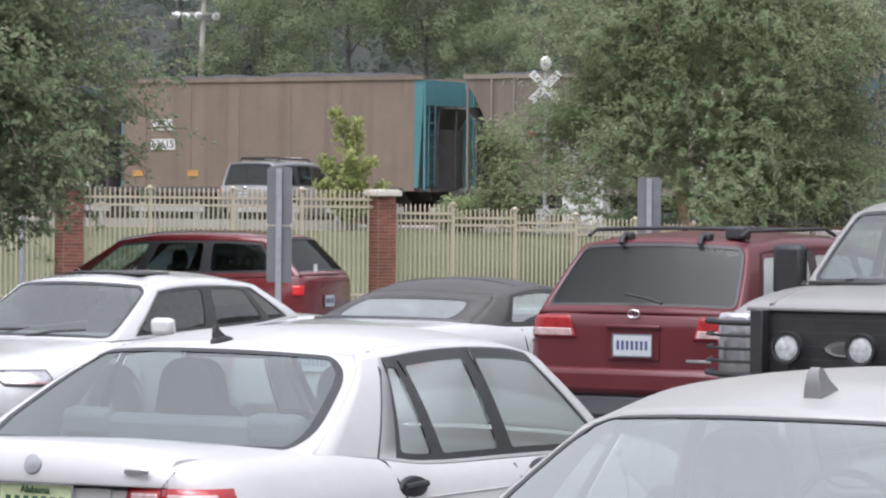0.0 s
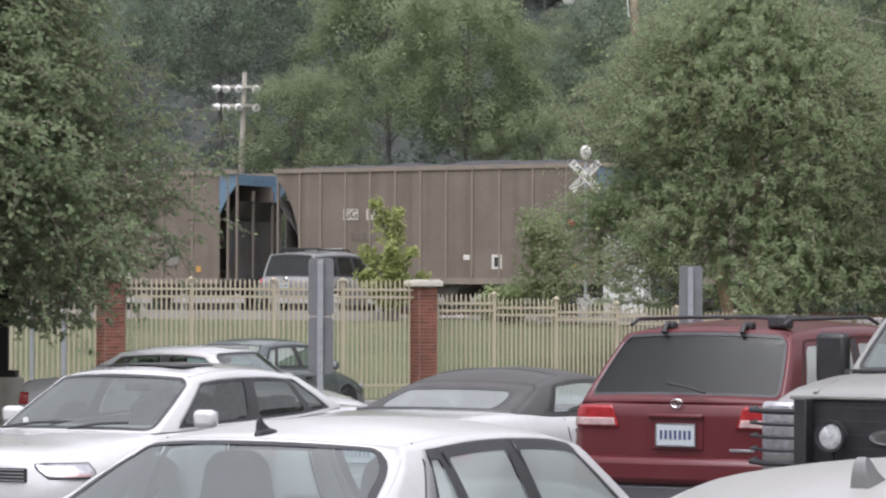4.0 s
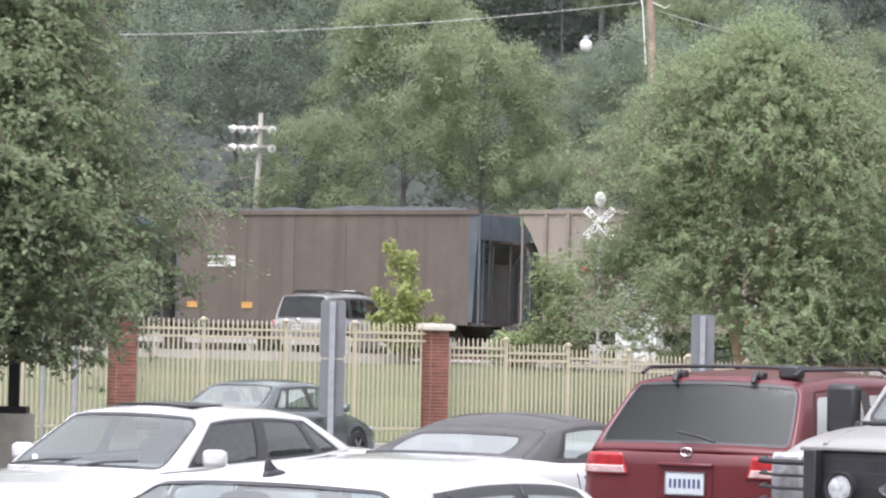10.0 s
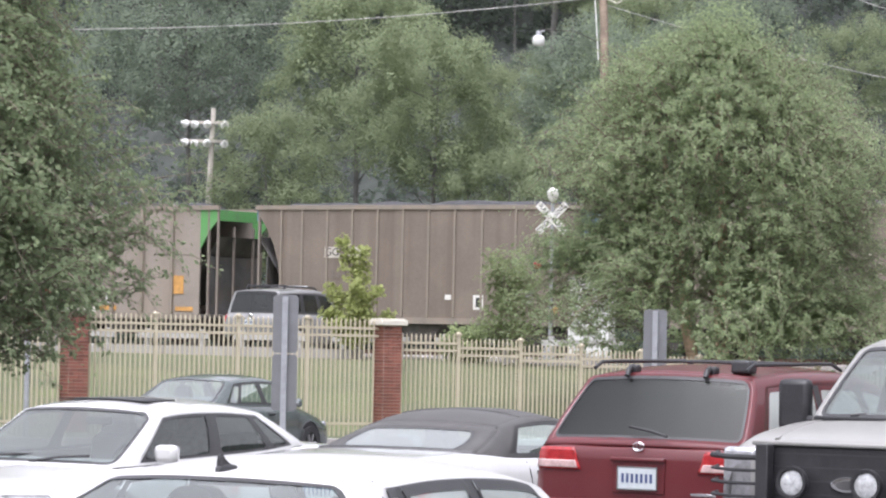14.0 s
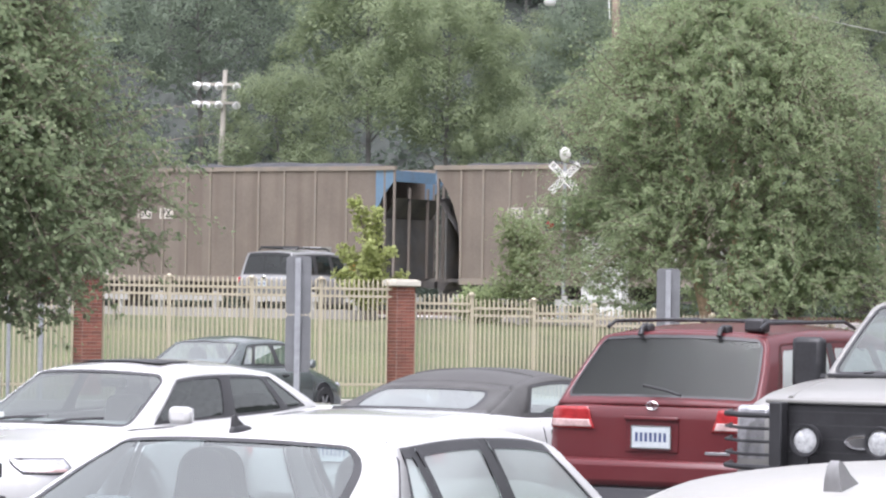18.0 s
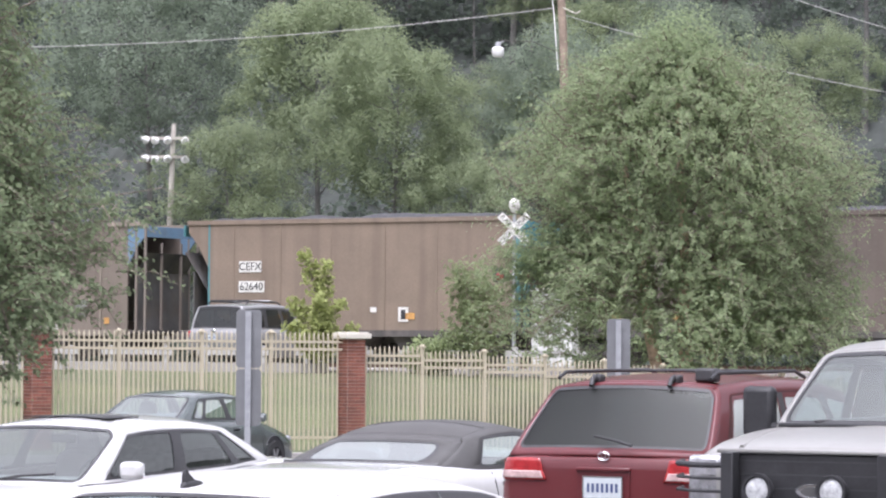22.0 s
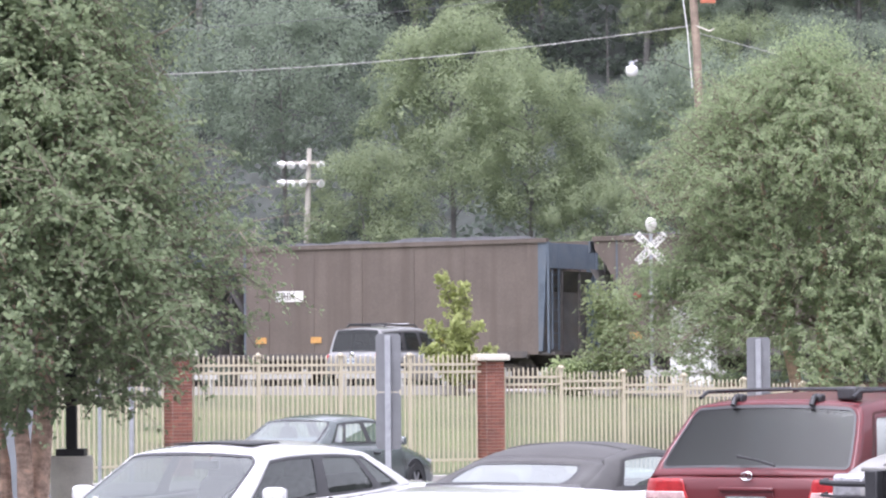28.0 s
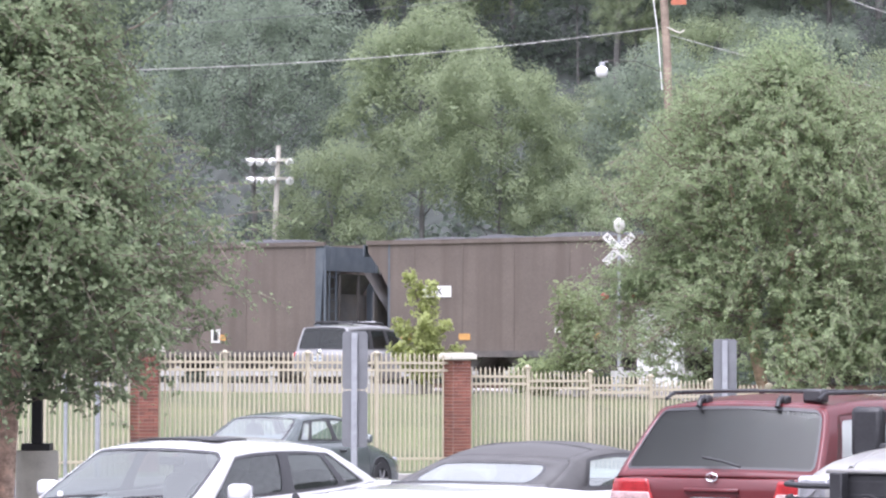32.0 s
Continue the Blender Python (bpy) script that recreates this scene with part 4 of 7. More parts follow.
def build_woods():
    rng = np.random.default_rng(11)
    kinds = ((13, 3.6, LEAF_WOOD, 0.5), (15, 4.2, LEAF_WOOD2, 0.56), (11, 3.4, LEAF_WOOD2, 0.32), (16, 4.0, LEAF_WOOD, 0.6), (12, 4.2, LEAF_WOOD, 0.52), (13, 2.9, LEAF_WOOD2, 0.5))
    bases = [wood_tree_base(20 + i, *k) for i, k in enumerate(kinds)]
    used = set()

    def plant(b, x, y, scale, turn, lean=(0, 0)):
        m = Matrix.Translation((x, y, ground_z(x, y))) @ pose(0, 0, 0, lean[0], lean[1], turn) @ Matrix.Scale(scale, 4)
        if b not in used:
            used.add(b)
            b.matrix_basis = m
        else:
            c = copy_thing(bases[bases.index(b)], m)
            c.scale = m.to_scale()

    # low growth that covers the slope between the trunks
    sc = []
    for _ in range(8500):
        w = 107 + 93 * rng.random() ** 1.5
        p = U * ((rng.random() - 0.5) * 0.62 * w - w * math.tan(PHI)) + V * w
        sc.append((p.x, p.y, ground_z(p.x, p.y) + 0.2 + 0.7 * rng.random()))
    part("undergrowth", leaf_cloud("undergrowth", sc, 16, 0.9, 0.3, LEAF_UNDER, rng, 0.5, 0.6), LEAF_UNDER, label="low undergrowth covering the wooded slope, greyed for haze", kind="stuff")
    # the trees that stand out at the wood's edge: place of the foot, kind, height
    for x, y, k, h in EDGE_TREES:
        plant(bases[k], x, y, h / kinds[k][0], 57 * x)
    for row, w in enumerate((127, 136, 147, 160, 176)):
        span = 25 + 3.4 * row
        n = int(2 * span / (5.9 + 0.1 * row))
        for i in range(n):
            s = -span + 2 * span * (i + 0.5) / n + rng.normal() * 0.6 - w * math.tan(PHI)
            p = U * s + V * (w + rng.normal() * 1.5)
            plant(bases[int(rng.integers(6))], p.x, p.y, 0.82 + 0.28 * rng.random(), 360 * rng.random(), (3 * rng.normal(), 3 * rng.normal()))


# ---- vehicles ----
def interp(tab, y, k):
    for a, b in zip(tab, tab[1:]):
        if y <= b[0]:
            t = max(0.0, (y - a[0]) / (b[0] - a[0]))
            return a[k] + (b[k] - a[k]) * t
    return tab[-1][k]


def curve(tab, y, k):
    """Smooth reading of a table of rows by their first number."""
    if y <= tab[0][0]:
        return tab[0][k]
    for i in range(len(tab) - 1):
        if y <= tab[i + 1][0]:
            p = [tab[max(0, min(len(tab) - 1, j))] for j in (i - 1, i, i + 1, i + 2)]
            t = (y - p[1][0]) / (p[2][0] - p[1][0])
            m1 = (p[2][k] - p[0][k]) / max(1e-6, p[2][0] - p[0][0]) * (p[2][0] - p[1][0])
            m2 = (p[3][k] - p[1][k]) / max(1e-6, p[3][0] - p[1][0]) * (p[2][0] - p[1][0])
            return (2 * t**3 - 3 * t**2 + 1) * p[1][k] + (t**3 - 2 * t**2 + t) * m1 + (-2 * t**3 + 3 * t**2) * p[2][k] + (t**3 - t**2) * m2
    return tab[-1][k]


def body_section(sp, y):
    """Half outline of the lower body at y: points from sill to the middle of the deck."""
    zt, wt, wm, zs = (curve(sp["body"], y, k) for k in (1, 2, 3, 4))
    zm = zs + 0.52 * (zt - zs)
    cr = sp.get("crown", 0.035)
    return [(wm * 0.9, zs), (wm * 0.985, zs + 0.07), (wm, zs + 0.3 * (zt - zs)), (wm, zm), (wm * 0.985, zs + 0.74 * (zt - zs)), (wt + 0.55 * (wm * 0.985 - wt), zt - 0.05), (wt, zt), (wt * 0.93, zt + 0.012), (wt * 0.6, zt + cr * 0.75), (0.0, zt + cr)]


def skin(sp, y, z, off=0.0):
    """The half width of the lower body at y and height z."""
    pts = body_section(sp, y)
    for (xa, za), (xb, zb) in zip(pts[:7], pts[1:7]):
        if z <= zb:
            t = (z - za) / max(1e-6, zb - za)
            return xa + (xb - xa) * max(0, min(1, t)) + off
    return pts[6][0] + off


def cab_point(sp, s, t, side):
    """A point on the cabin's side: s runs over the pillars, t from belt to roof; the top rolls over into the roof."""
    st = sp["side"]
    i = min(len(st) - 2, int(s))
    f = s - i
    yb, yr = (st[i][k] + (st[i + 1][k] - st[i][k]) * f for k in (0, 1))
    b = (curve(sp["belt"], yb, 2), curve(sp["belt"], yb, 1))
    r = (curve(sp["roof"], yr, 2), curve(sp["roof"], yr, 1))
    c, turn = (r[0] + 0.05, r[1] - 0.008), 0.86
    q = min(t, turn)
    x, z = b[0] + (c[0] - b[0]) * q + 0.06 * q * (1 - q), b[1] + (c[1] - b[1]) * q
    if t > turn:
        k = (t - turn) / (1 - turn)
        x = (1 - k) ** 2 * x + 2 * k * (1 - k) * c[0] + k * k * r[0]
        z = (1 - k) ** 2 * z + 2 * k * (1 - k) * c[1] + k * k * r[1]
    return Vector((side * x, yb + (yr - yb) * t, z))


def rounded(u0, u1, t0, t1, ru, rt, far=None):
    """A rounded oblong as a closed loop of pairs; with far, the matching loop on the oblong of that size round it."""
    loop, nu, nt, nc = [], 10, 6, 6
    a, b, c, d = u0 + ru, u1 - ru, t0 + rt, t1 - rt
    U0, U1, T0, T1 = far or (u0, u1, t0, t1)
    for k in range(nu + 1):
        loop.append((a + (b - a) * k / nu, T0 if far else t0))
    for n, (cu, ct, start, eu, et) in enumerate(((b, c, -90, U1, T0), (b, d, 0, U1, T1), (a, d, 90, U0, T1), (a, c, 180, U0, T0))):
        for k in range(1, nc):
            f = k / nc
            if far:
                p0 = (cu, et) if n % 2 == 0 else (eu, ct)
                p1 = (eu, ct) if n % 2 == 0 else (cu, et)
                q = 2 * f if f < 0.5 else 2 * f - 1
                p, e = (p0, (eu, et)) if f < 0.5 else ((eu, et), p1)
                loop.append((p[0] + (e[0] - p[0]) * q, p[1] + (e[1] - p[1]) * q))
            else:
                g = radians(start + 90 * f)
                loop.append((cu + ru * math.cos(g), ct + rt * math.sin(g)))
        if n == 0:
            loop += [(U1 if far else u1, c + (d - c) * k / nt) for k in range(nt + 1)]
        elif n == 1:
            loop += [(b + (a - b) * k / nu, T1 if far else t1) for k in range(nu + 1)]
        elif n == 2:
            loop += [(U0 if far else u0, d + (c - d) * k / nt) for k in range(nt + 1)]
    return loop


def hoop(g, pt, a, b, steps=1):
    """The band between two loops of equal count, laid on the surface pt."""
    n, i = len(a), len(g.v)
    for k in range(steps + 1):
        g.v += [tuple(pt(p[0] + (q[0] - p[0]) * k / steps, p[1] + (q[1] - p[1]) * k / steps)) for p, q in zip(a, b)]
    g.f += [(i + k * n + m, i + k * n + (m + 1) % n, i + (k + 1) * n + (m + 1) % n, i + (k + 1) * n + m) for k in range(steps) for m in range(n)]


def pane(pt, outer, inner, rad, rim, shell, trim, inset):
    """A rounded window on the surface pt: paint to its edge into shell, the dark edging into trim; gives the glass."""
    u0, u1, t0, t1 = inner
    edge = rounded(u0, u1, t0, t1, *rad)
    hoop(shell, pt, edge, rounded(u0, u1, t0, t1, *rad, far=outer), 2)
    k = (max(0.3 * rad[0], rad[0] - rim[0]), max(0.3 * rad[1], rad[1] - rim[1]))
    clear = rounded(u0 + rim[0], u1 - rim[0], t0 + rim[1], t1 - rim[1], *k)
    hoop(trim, pt, clear, edge)
    gl, mid = Geo(), ((u0 + u1) / 2, (t0 + t1) / 2)
    tight = [(mid[0] + (p[0] - mid[0]) * 0.04, mid[1] + (p[1] - mid[1]) * 0.04) for p in clear]
    hoop(gl, lambda u, t: pt(u, t) + inset, tight, clear, 5)
    gl.f.append(tuple(range(len(clear))))
    return gl


def seat(parent, x, y, z, cloth, wide=0.5, head=True):
    def cushion(g, w0, w1, z0, z1, ya, yb):
        """A padded block, w0 wide at its foot and w1 under its rounded top."""
        r = min(0.11, 0.45 * (z1 - z0))
        arc = [(w1 / 2 - r + r * math.cos(a), z1 - r + r * math.sin(a)) for a in [math.pi * k / 12 for k in range(7)]]
        right = [(w0 / 2, z0)] + arc
        g.prism([(x + px, pz) for px, pz in right] + [(x - px, pz) for px, pz in reversed(right)], "y", ya, yb)

    g = Geo()
    g.box(wide, 0.5, 0.18, x, y, z)
    cushion(g, wide * 0.98, wide * 0.98 - 0.1, z + 0.05, z + 0.67, y - 0.34, y - 0.2)
    part("seat", g, cloth, parent, bevel=0.035)
    if head:
        h = Geo()
        cushion(h, 0.31, 0.26, z + 0.62, z + 0.86, y - 0.39, y - 0.28)
        for dx in (-0.06, 0.06):
            h.tube([(x + dx, y - 0.33, z + 0.6), (x + dx, y - 0.33, z + 0.75)], 0.008, 6)
        part("headrest", h, cloth, parent, bevel=0.03)


def wheel_parts(parent, x, y, r, w=0.2):
    side = 1 if x > 0 else -1
    m = pose(x, y, r) @ pose(0, 0, 0, 0, 90 * side, 0)
    ty = Geo().lathe([(r * 0.66, -w / 2), (r * 0.93, -w / 2), (r, -w * 0.36), (r, w * 0.36), (r * 0.93, w / 2), (r * 0.66, w / 2)], 28)
    wh = new("wheel")
    wh.parent, wh.matrix_basis = parent, m
    part("tyre", ty, RUBBER, wh)
    rim = Geo().lathe([(0.0, w * 0.3), (0.05, w * 0.32), (r * 0.2, w * 0.28)], 20)
    for k in range(7):
        rim.box(r * 0.5, 0.05, 0.03, r * 0.38, 0, w * 0.27, Matrix.Rotation(2 * math.pi * k / 7, 4, "Z"))
    rim.lathe([(r * 0.6, w * 0.3), (r * 0.67, w * 0.36), (r * 0.68, -w * 0.4)], 24)
    part("rim", rim, ALLOY, wh)


def build_car(sp, m, name, label, category="car", group=""):
    """A road vehicle: x right, y forward from the rear bumper, z up."""
    car = thing(name, m, label, category, group)
    pm = sp["paint"]
    ys = sorted({round(r[0], 3) for r in sp["body"]} | {sp["body"][0][0] + (sp["body"][-1][0] - sp["body"][0][0]) * i / 46 for i in range(47)} | {0.02 * i for i in range(20)} | {sp["body"][-1][0] - 0.02 * i for i in range(12)})
    cab0, cab1 = sp["belt"][0][0], sp["belt"][-1][0]
    g = Geo()
    secs = [(y, body_section(sp, y)) for y in ys]
    for (ya, a), (yb, b) in zip(secs, secs[1:]):
        top = 7 if cab0 - 0.02 <= ya and yb <= cab1 + 0.02 else 10
        for side in (-1, 1):
            for k in range(top - 1):
                i = len(g.v)
                quad = [(side * a[k][0], ya, a[k][1]), (side * a[k + 1][0], ya, a[k + 1][1]), (side * b[k + 1][0], yb, b[k + 1][1]), (side * b[k][0], yb, b[k][1])]
                g.v += quad
                g.f.append((i, i + 1, i + 2, i + 3) if side < 0 else (i + 3, i + 2, i + 1, i))
    for y, a, fl in ((ys[0], secs[0][1], False), (ys[-1], secs[-1][1], True)):
        i = len(g.v)
        loop = [(p[0], y, p[1]) for p in a] + [(-p[0], y, p[1]) for p in reversed(a[:-1])]
        g.v += loop
        f = tuple(range(i, i + len(loop)))
        g.f.append(f if not fl else f[::-1])
    me = g.mesh("body", pm, 0)
    bm = bmesh.new()
    bm.from_mesh(me)
    bmesh.ops.remove_doubles(bm, verts=bm.verts, dist=0.0005)
    bmesh.ops.recalc_face_normals(bm, faces=bm.faces)
    bm.to_mesh(me)
    bm.free()
    me.shade_smooth()
    me.set_sharp_from_angle(angle=radians(62))
    part("body", me, pm, car)
    # cabin: sides, roof, screens
    if not sp.get("open"):
        build_cabin(sp, car, pm)
    # interior tub and seats
    tub = Geo()
    wi = curve(sp["body"], (cab0 + cab1) / 2, 2) - 0.06
    zb = curve(sp["belt"], (cab0 + cab1) / 2, 1)
    tub.box(2 * wi, cab1 - cab0 - 0.5, 0.05, 0, (cab0 + cab1) / 2, 0.42)
    for sgn in (-1, 1):
        tub.box(0.04, cab1 - cab0 - 0.5, zb - 0.46, sgn * wi, (cab0 + cab1) / 2, (zb + 0.4) / 2)
    tub.box(2 * wi, 0.55, 0.12, 0, cab1 - 0.45, zb - 0.07)
    tub.box(2 * wi, 0.5, 0.06, 0, cab0 + 0.35, zb - 0.05)
    part("interior", tub, SEATD, car, bevel=0.02)
    cloth = sp.get("cloth", SEATC)
    if sp.get("seats", True):
        yf = cab1 - 1.35
        for x in (-0.37, 0.37):
            seat(car, x, yf, 0.42 if not sp.get("tall") else 0.62, cloth, head=not sp.get("open"))
        if not sp.get("open"):
            seat(car, 0, yf - 0.72, 0.42 if not sp.get("tall") else 0.62, cloth, 1.25, False)
        for x in () if sp.get("open") else (-0.42, 0.42):
            h = Geo()
            h.box(0.24, 0.11, 0.13, x, yf - 1.02, 1.045 if not sp.get("tall") else 1.32)
            part("headrest", h, cloth, car, bevel=0.04)
        sw = Geo()
        ring = [(-0.37 + 0.18 * math.cos(a), cab1 - 0.78 - 0.06 * math.sin(a), zb - 0.03 + 0.16 * math.sin(a)) for a in [2 * math.pi * k / 20 for k in range(21)]]
        sw.tube(ring, 0.016, 6, cap=False)
        part("steering_wheel", sw, BLACK, car)
        mi = Geo().box(0.24, 0.03, 0.07, 0, sp["side"][-1][1] - 0.12, curve(sp["roof"], sp["roof"][-1][0], 1) - 0.09)
        part("rear_view_mirror", mi, BLACK, car, bevel=0.01)
    for y in sp["wheels"]:
        for sgn in (-1, 1):
            wm = curve(sp["body"], y, 3)
            wheel_parts(car, sgn * (wm - 0.1), y, sp.get("wheel_r", 0.32))
            arch2 = Geo()
            r = sp.get("wheel_r", 0.32)
            arch2.lathe([(0.0, 0.0), (r * 1.14, 0.0), (r * 1.2, 0.012), (r * 1.22, -0.01)], 28, pose(sgn * (wm + 0.004), y, r + 0.02) @ pose(0, 0, 0, 0, 90 * sgn, 0))
            part("wheel_arch", arch2, BLACK, car)
            part("hub", Geo().lathe([(r * 1.0, 0.0), (r * 0.98, 0.03), (r * 0.68, 0.035), (r * 0.66, 0.02)], 28, pose(sgn * (wm + 0.008), y, r) @ pose(0, 0, 0, 0, 90 * sgn, 0)), RUBBER, car)
            sp_rim = Geo()
            for k in range(7):
                sp_rim.box(r * 0.56, 0.05, 0.02, r * 0.36, 0, 0.02, pose(sgn * (wm + 0.008), y, r) @ pose(0, 0, 0, 0, 90 * sgn, 0) @ Matrix.Rotation(2 * math.pi * k / 7, 4, "Z"))
            part("spokes", sp_rim, ALLOY, car)
    # bumper rub strips and mirrors
    for yy, sg in sp.get("mirrors", []):
        for sgn in (-1, 1):
            x = skin(sp, yy, zb - 0.02)
            g2 = Geo().box(0.2, 0.1, 0.14, sgn * (x + 0.11), yy, zb + 0.06)
            part("door_mirror", g2, sp.get("mirror_paint", pm), car, bevel=0.04)
            g3 = Geo().box(0.16, 0.01, 0.1, sgn * (x + 0.11), yy - 0.052, zb + 0.065)
            part("mirror_glass", g3, CHROME, car)
    for hy, hz in sp.get("handles", []):
        for sgn in (-1, 1):
            x = skin(sp, hy, hz)
            g4 = Geo().tube([(sgn * (x + 0.005), hy - 0.09, hz), (sgn * (x + 0.03), hy - 0.04, hz), (sgn * (x + 0.03), hy + 0.04, hz), (sgn * (x + 0.005), hy + 0.09, hz)], 0.018, 8)
            part("door_handle", g4, sp.get("handle_paint", BLACK), car)
    # door seams
    for sy in sp.get("seams", []):
        for sgn in (-1, 1):
            g5 = Geo()
            pts = []
            for k in range(9):
                z = 0.3 + (curve(sp["body"], sy, 1) - 0.32) * k / 8
                pts.append((sgn * (skin(sp, sy, z) + 0.0005), sy - 0.004, z))
            g5.tube(pts, 0.006, 5)
            part("door_seam", g5, TRIM, car)
    return car


def build_cabin(sp, car, pm):
    st, lo, hi = sp["side"], sp.get("lo", 0.06), sp.get("hi", 0.86)
    shell = Geo()
    n = len(st) - 1
    for side in (-1, 1):
        for i in range(n):
            kind = st[i][2]
            seg = [i + k / 4 for k in range(5)]
            for ta, tb in ((0, lo), (lo, hi), (hi, 1)):
                if kind in "gt" and (ta, tb) == (lo, hi):
                    continue
                if kind == "k" and (ta, tb) == (lo, hi):
                    tr = Geo().grid([[cab_point(sp, s, ta + (tb - ta) * k / 4, side) for s in seg] for k in range(5)])
                    part("pillar", tr, TRIM, car)
                    continue
                shell.grid([[cab_point(sp, s, ta + (tb - ta) * k / 6, side) for s in seg] for k in range(7)])
            if kind in "gt":
                long = max(0.12, (st[i + 1][0] - st[i][0] + st[i + 1][1] - st[i][1]) / 2)
                e, f = 0.004 / long, 0.012
                tr, paint_ring = Geo(), Geo()
                rs, rt = min(0.35, sp.get("corner", 0.055) / long), min(0.35, sp.get("corner", 0.055) / 0.38)
                gl = pane(lambda u, t: cab_point(sp, max(i, min(i + 0.9999, u)), t, side), (i, i + 0.9999, lo, hi), (i + e, i + 1 - e, lo + f, hi - f), (rs, rt), (0.018 / long, 0.045), paint_ring, tr, Vector((-side * 0.006, 0, 0)))
                part("window_trim", tr, sp.get("trim", TRIM), car)
                part("window_frame", paint_ring, sp.get("trim", TRIM), car)
                part("side_window", gl, sp.get("rear_glass", GLASS) if kind == "t" else sp.get("side_glass", GLASS), car)
    # roof
    y0, y1 = st[0][1], st[-1][1]
    rows = []
    us = [-1, -0.97, -0.92, -0.84, -0.72, -0.56, -0.38, -0.2, 0, 0.2, 0.38, 0.56, 0.72, 0.84, 0.92, 0.97, 1]
    for i in range(17):
        y = y0 + (y1 - y0) * i / 16
        w, z = curve(sp["roof"], y, 2), curve(sp["roof"], y, 1)
        e = min(1.0, 4 * min(i, 16 - i) / 16)
        rows.append([(w * u, y - sp["bulge"][0] * (1 - u * u) * (1 - i / 16) + sp["bulge"][1] * (1 - u * u) * (i / 16), z + sp.get("roof_crown", 0.05) * (1 - abs(u) ** 2.2) * (0.6 + 0.4 * e)) for u in us])
    roof = Geo().grid(rows)
    part("roof", roof, sp.get("roof_paint", pm), car, solid=0.02)
    # rear and front screens
    for nm, s, bul, sgn, glass in (("rear_window", 0.0, sp["bulge"][0], -1, sp.get("rear_glass", GLASS)), ("windscreen", float(n), sp["bulge"][1], 1, sp.get("front_glass", GLASS_W))):
        def pt(u, t):
            e = cab_point(sp, s, t, 1)
            rc = sp.get("roof_crown", 0.05) * 0.6 * t * (1 - abs(u) ** 2.2)
            return Vector((e.x * u, e.y + sgn * bul * (1 - u * u), e.z + rc + 0.012 * (1 - t) * (1 - u * u)))
        a, l2, h2 = sp.get("screen_inset", 0.1), sp.get("screen_lo", 0.03), sp.get("screen_hi", 0.95)
        ru, rt = sp.get("round", (0.1, 0.16))
        rim = sp.get("rim", (0.035, 0.045))
        tr = Geo()
        gl = pane(pt, (-1, 1, 0, 1), (-1 + a, 1 - a, l2, h2), (ru, rt) if sgn < 0 else (0.09, 0.13), rim, shell, tr, Vector((0, -sgn * 0.006, 0)))
        part("screen_trim", tr, TRIM, car)
        part(nm, gl, glass, car)
    me = shell.mesh("pillar_frame", pm, 0)
    bm = bmesh.new()
    bm.from_mesh(me)
    bmesh.ops.remove_doubles(bm, verts=bm.verts, dist=0.0005)
    bmesh.ops.recalc_face_normals(bm, faces=bm.faces)
    bm.to_mesh(me)
    bm.free()
    me.shade_smooth()
    me.set_sharp_from_angle(angle=radians(75))
    part("pillar_frame", me, pm, car, solid=0.015)


def lamp_patch(name, sp, car, material, y0, y1, z0, z1, sides=(-1, 1), off=0.006, label=""):
    """A lens that hugs the body's flank between y0 and y1."""
    for sgn in sides:
        g = Geo().grid([[(sgn * (skin(sp, y0 + (y1 - y0) * k / 24, z0 + (z1 - z0) * q / 4) + off), y0 + (y1 - y0) * k / 24, z0 + (z1 - z0) * q / 4) for k in range(25)] for q in range(5)])
        part(name, g, material, car, label, solid=0.01)


def wrap_lamp(name, sp, car, material, z0, z1, face, flank, off=0.012, label="", sides=(-1, 1)):
    """A lens that runs from the rear face round the corner. face: how far in from the corner at bottom and top; flank: how far along the side at bottom and top."""
    for sgn in sides:
        rows = []
        for q in range(7):
            f = q / 6
            z = z0 + (z1 - z0) * f
            a, b = face[0] + (face[1] - face[0]) * f, flank[0] + (flank[1] - flank[0]) * math.sin(f * 1.5708) if flank[1] < flank[0] else flank[0]
            row = []
            for k in range(25):
                p = -a + (a + b) * k / 24
                if p < 0:
                    row.append((sgn * (skin(sp, 0.0, z) + p), -off, z))
                else:
                    row.append((sgn * (skin(sp, p, z) + off), p - off * max(0.0, 1 - p / 0.04), z))
            rows.append(row)
        g = Geo().grid(rows)
        if sgn < 0:
            g.f = [f[::-1] for f in g.f]
        part(name, g, material, car, label, solid=0.012)


def face_box(name, car, material, x, y, z, sx, sy, sz, bevel=0.01, label="", rot=0):
    g = Geo().box(sx, sy, sz)
    return part(name, g, material, car, label, m=pose(x, y, z, rot), bevel=bevel)


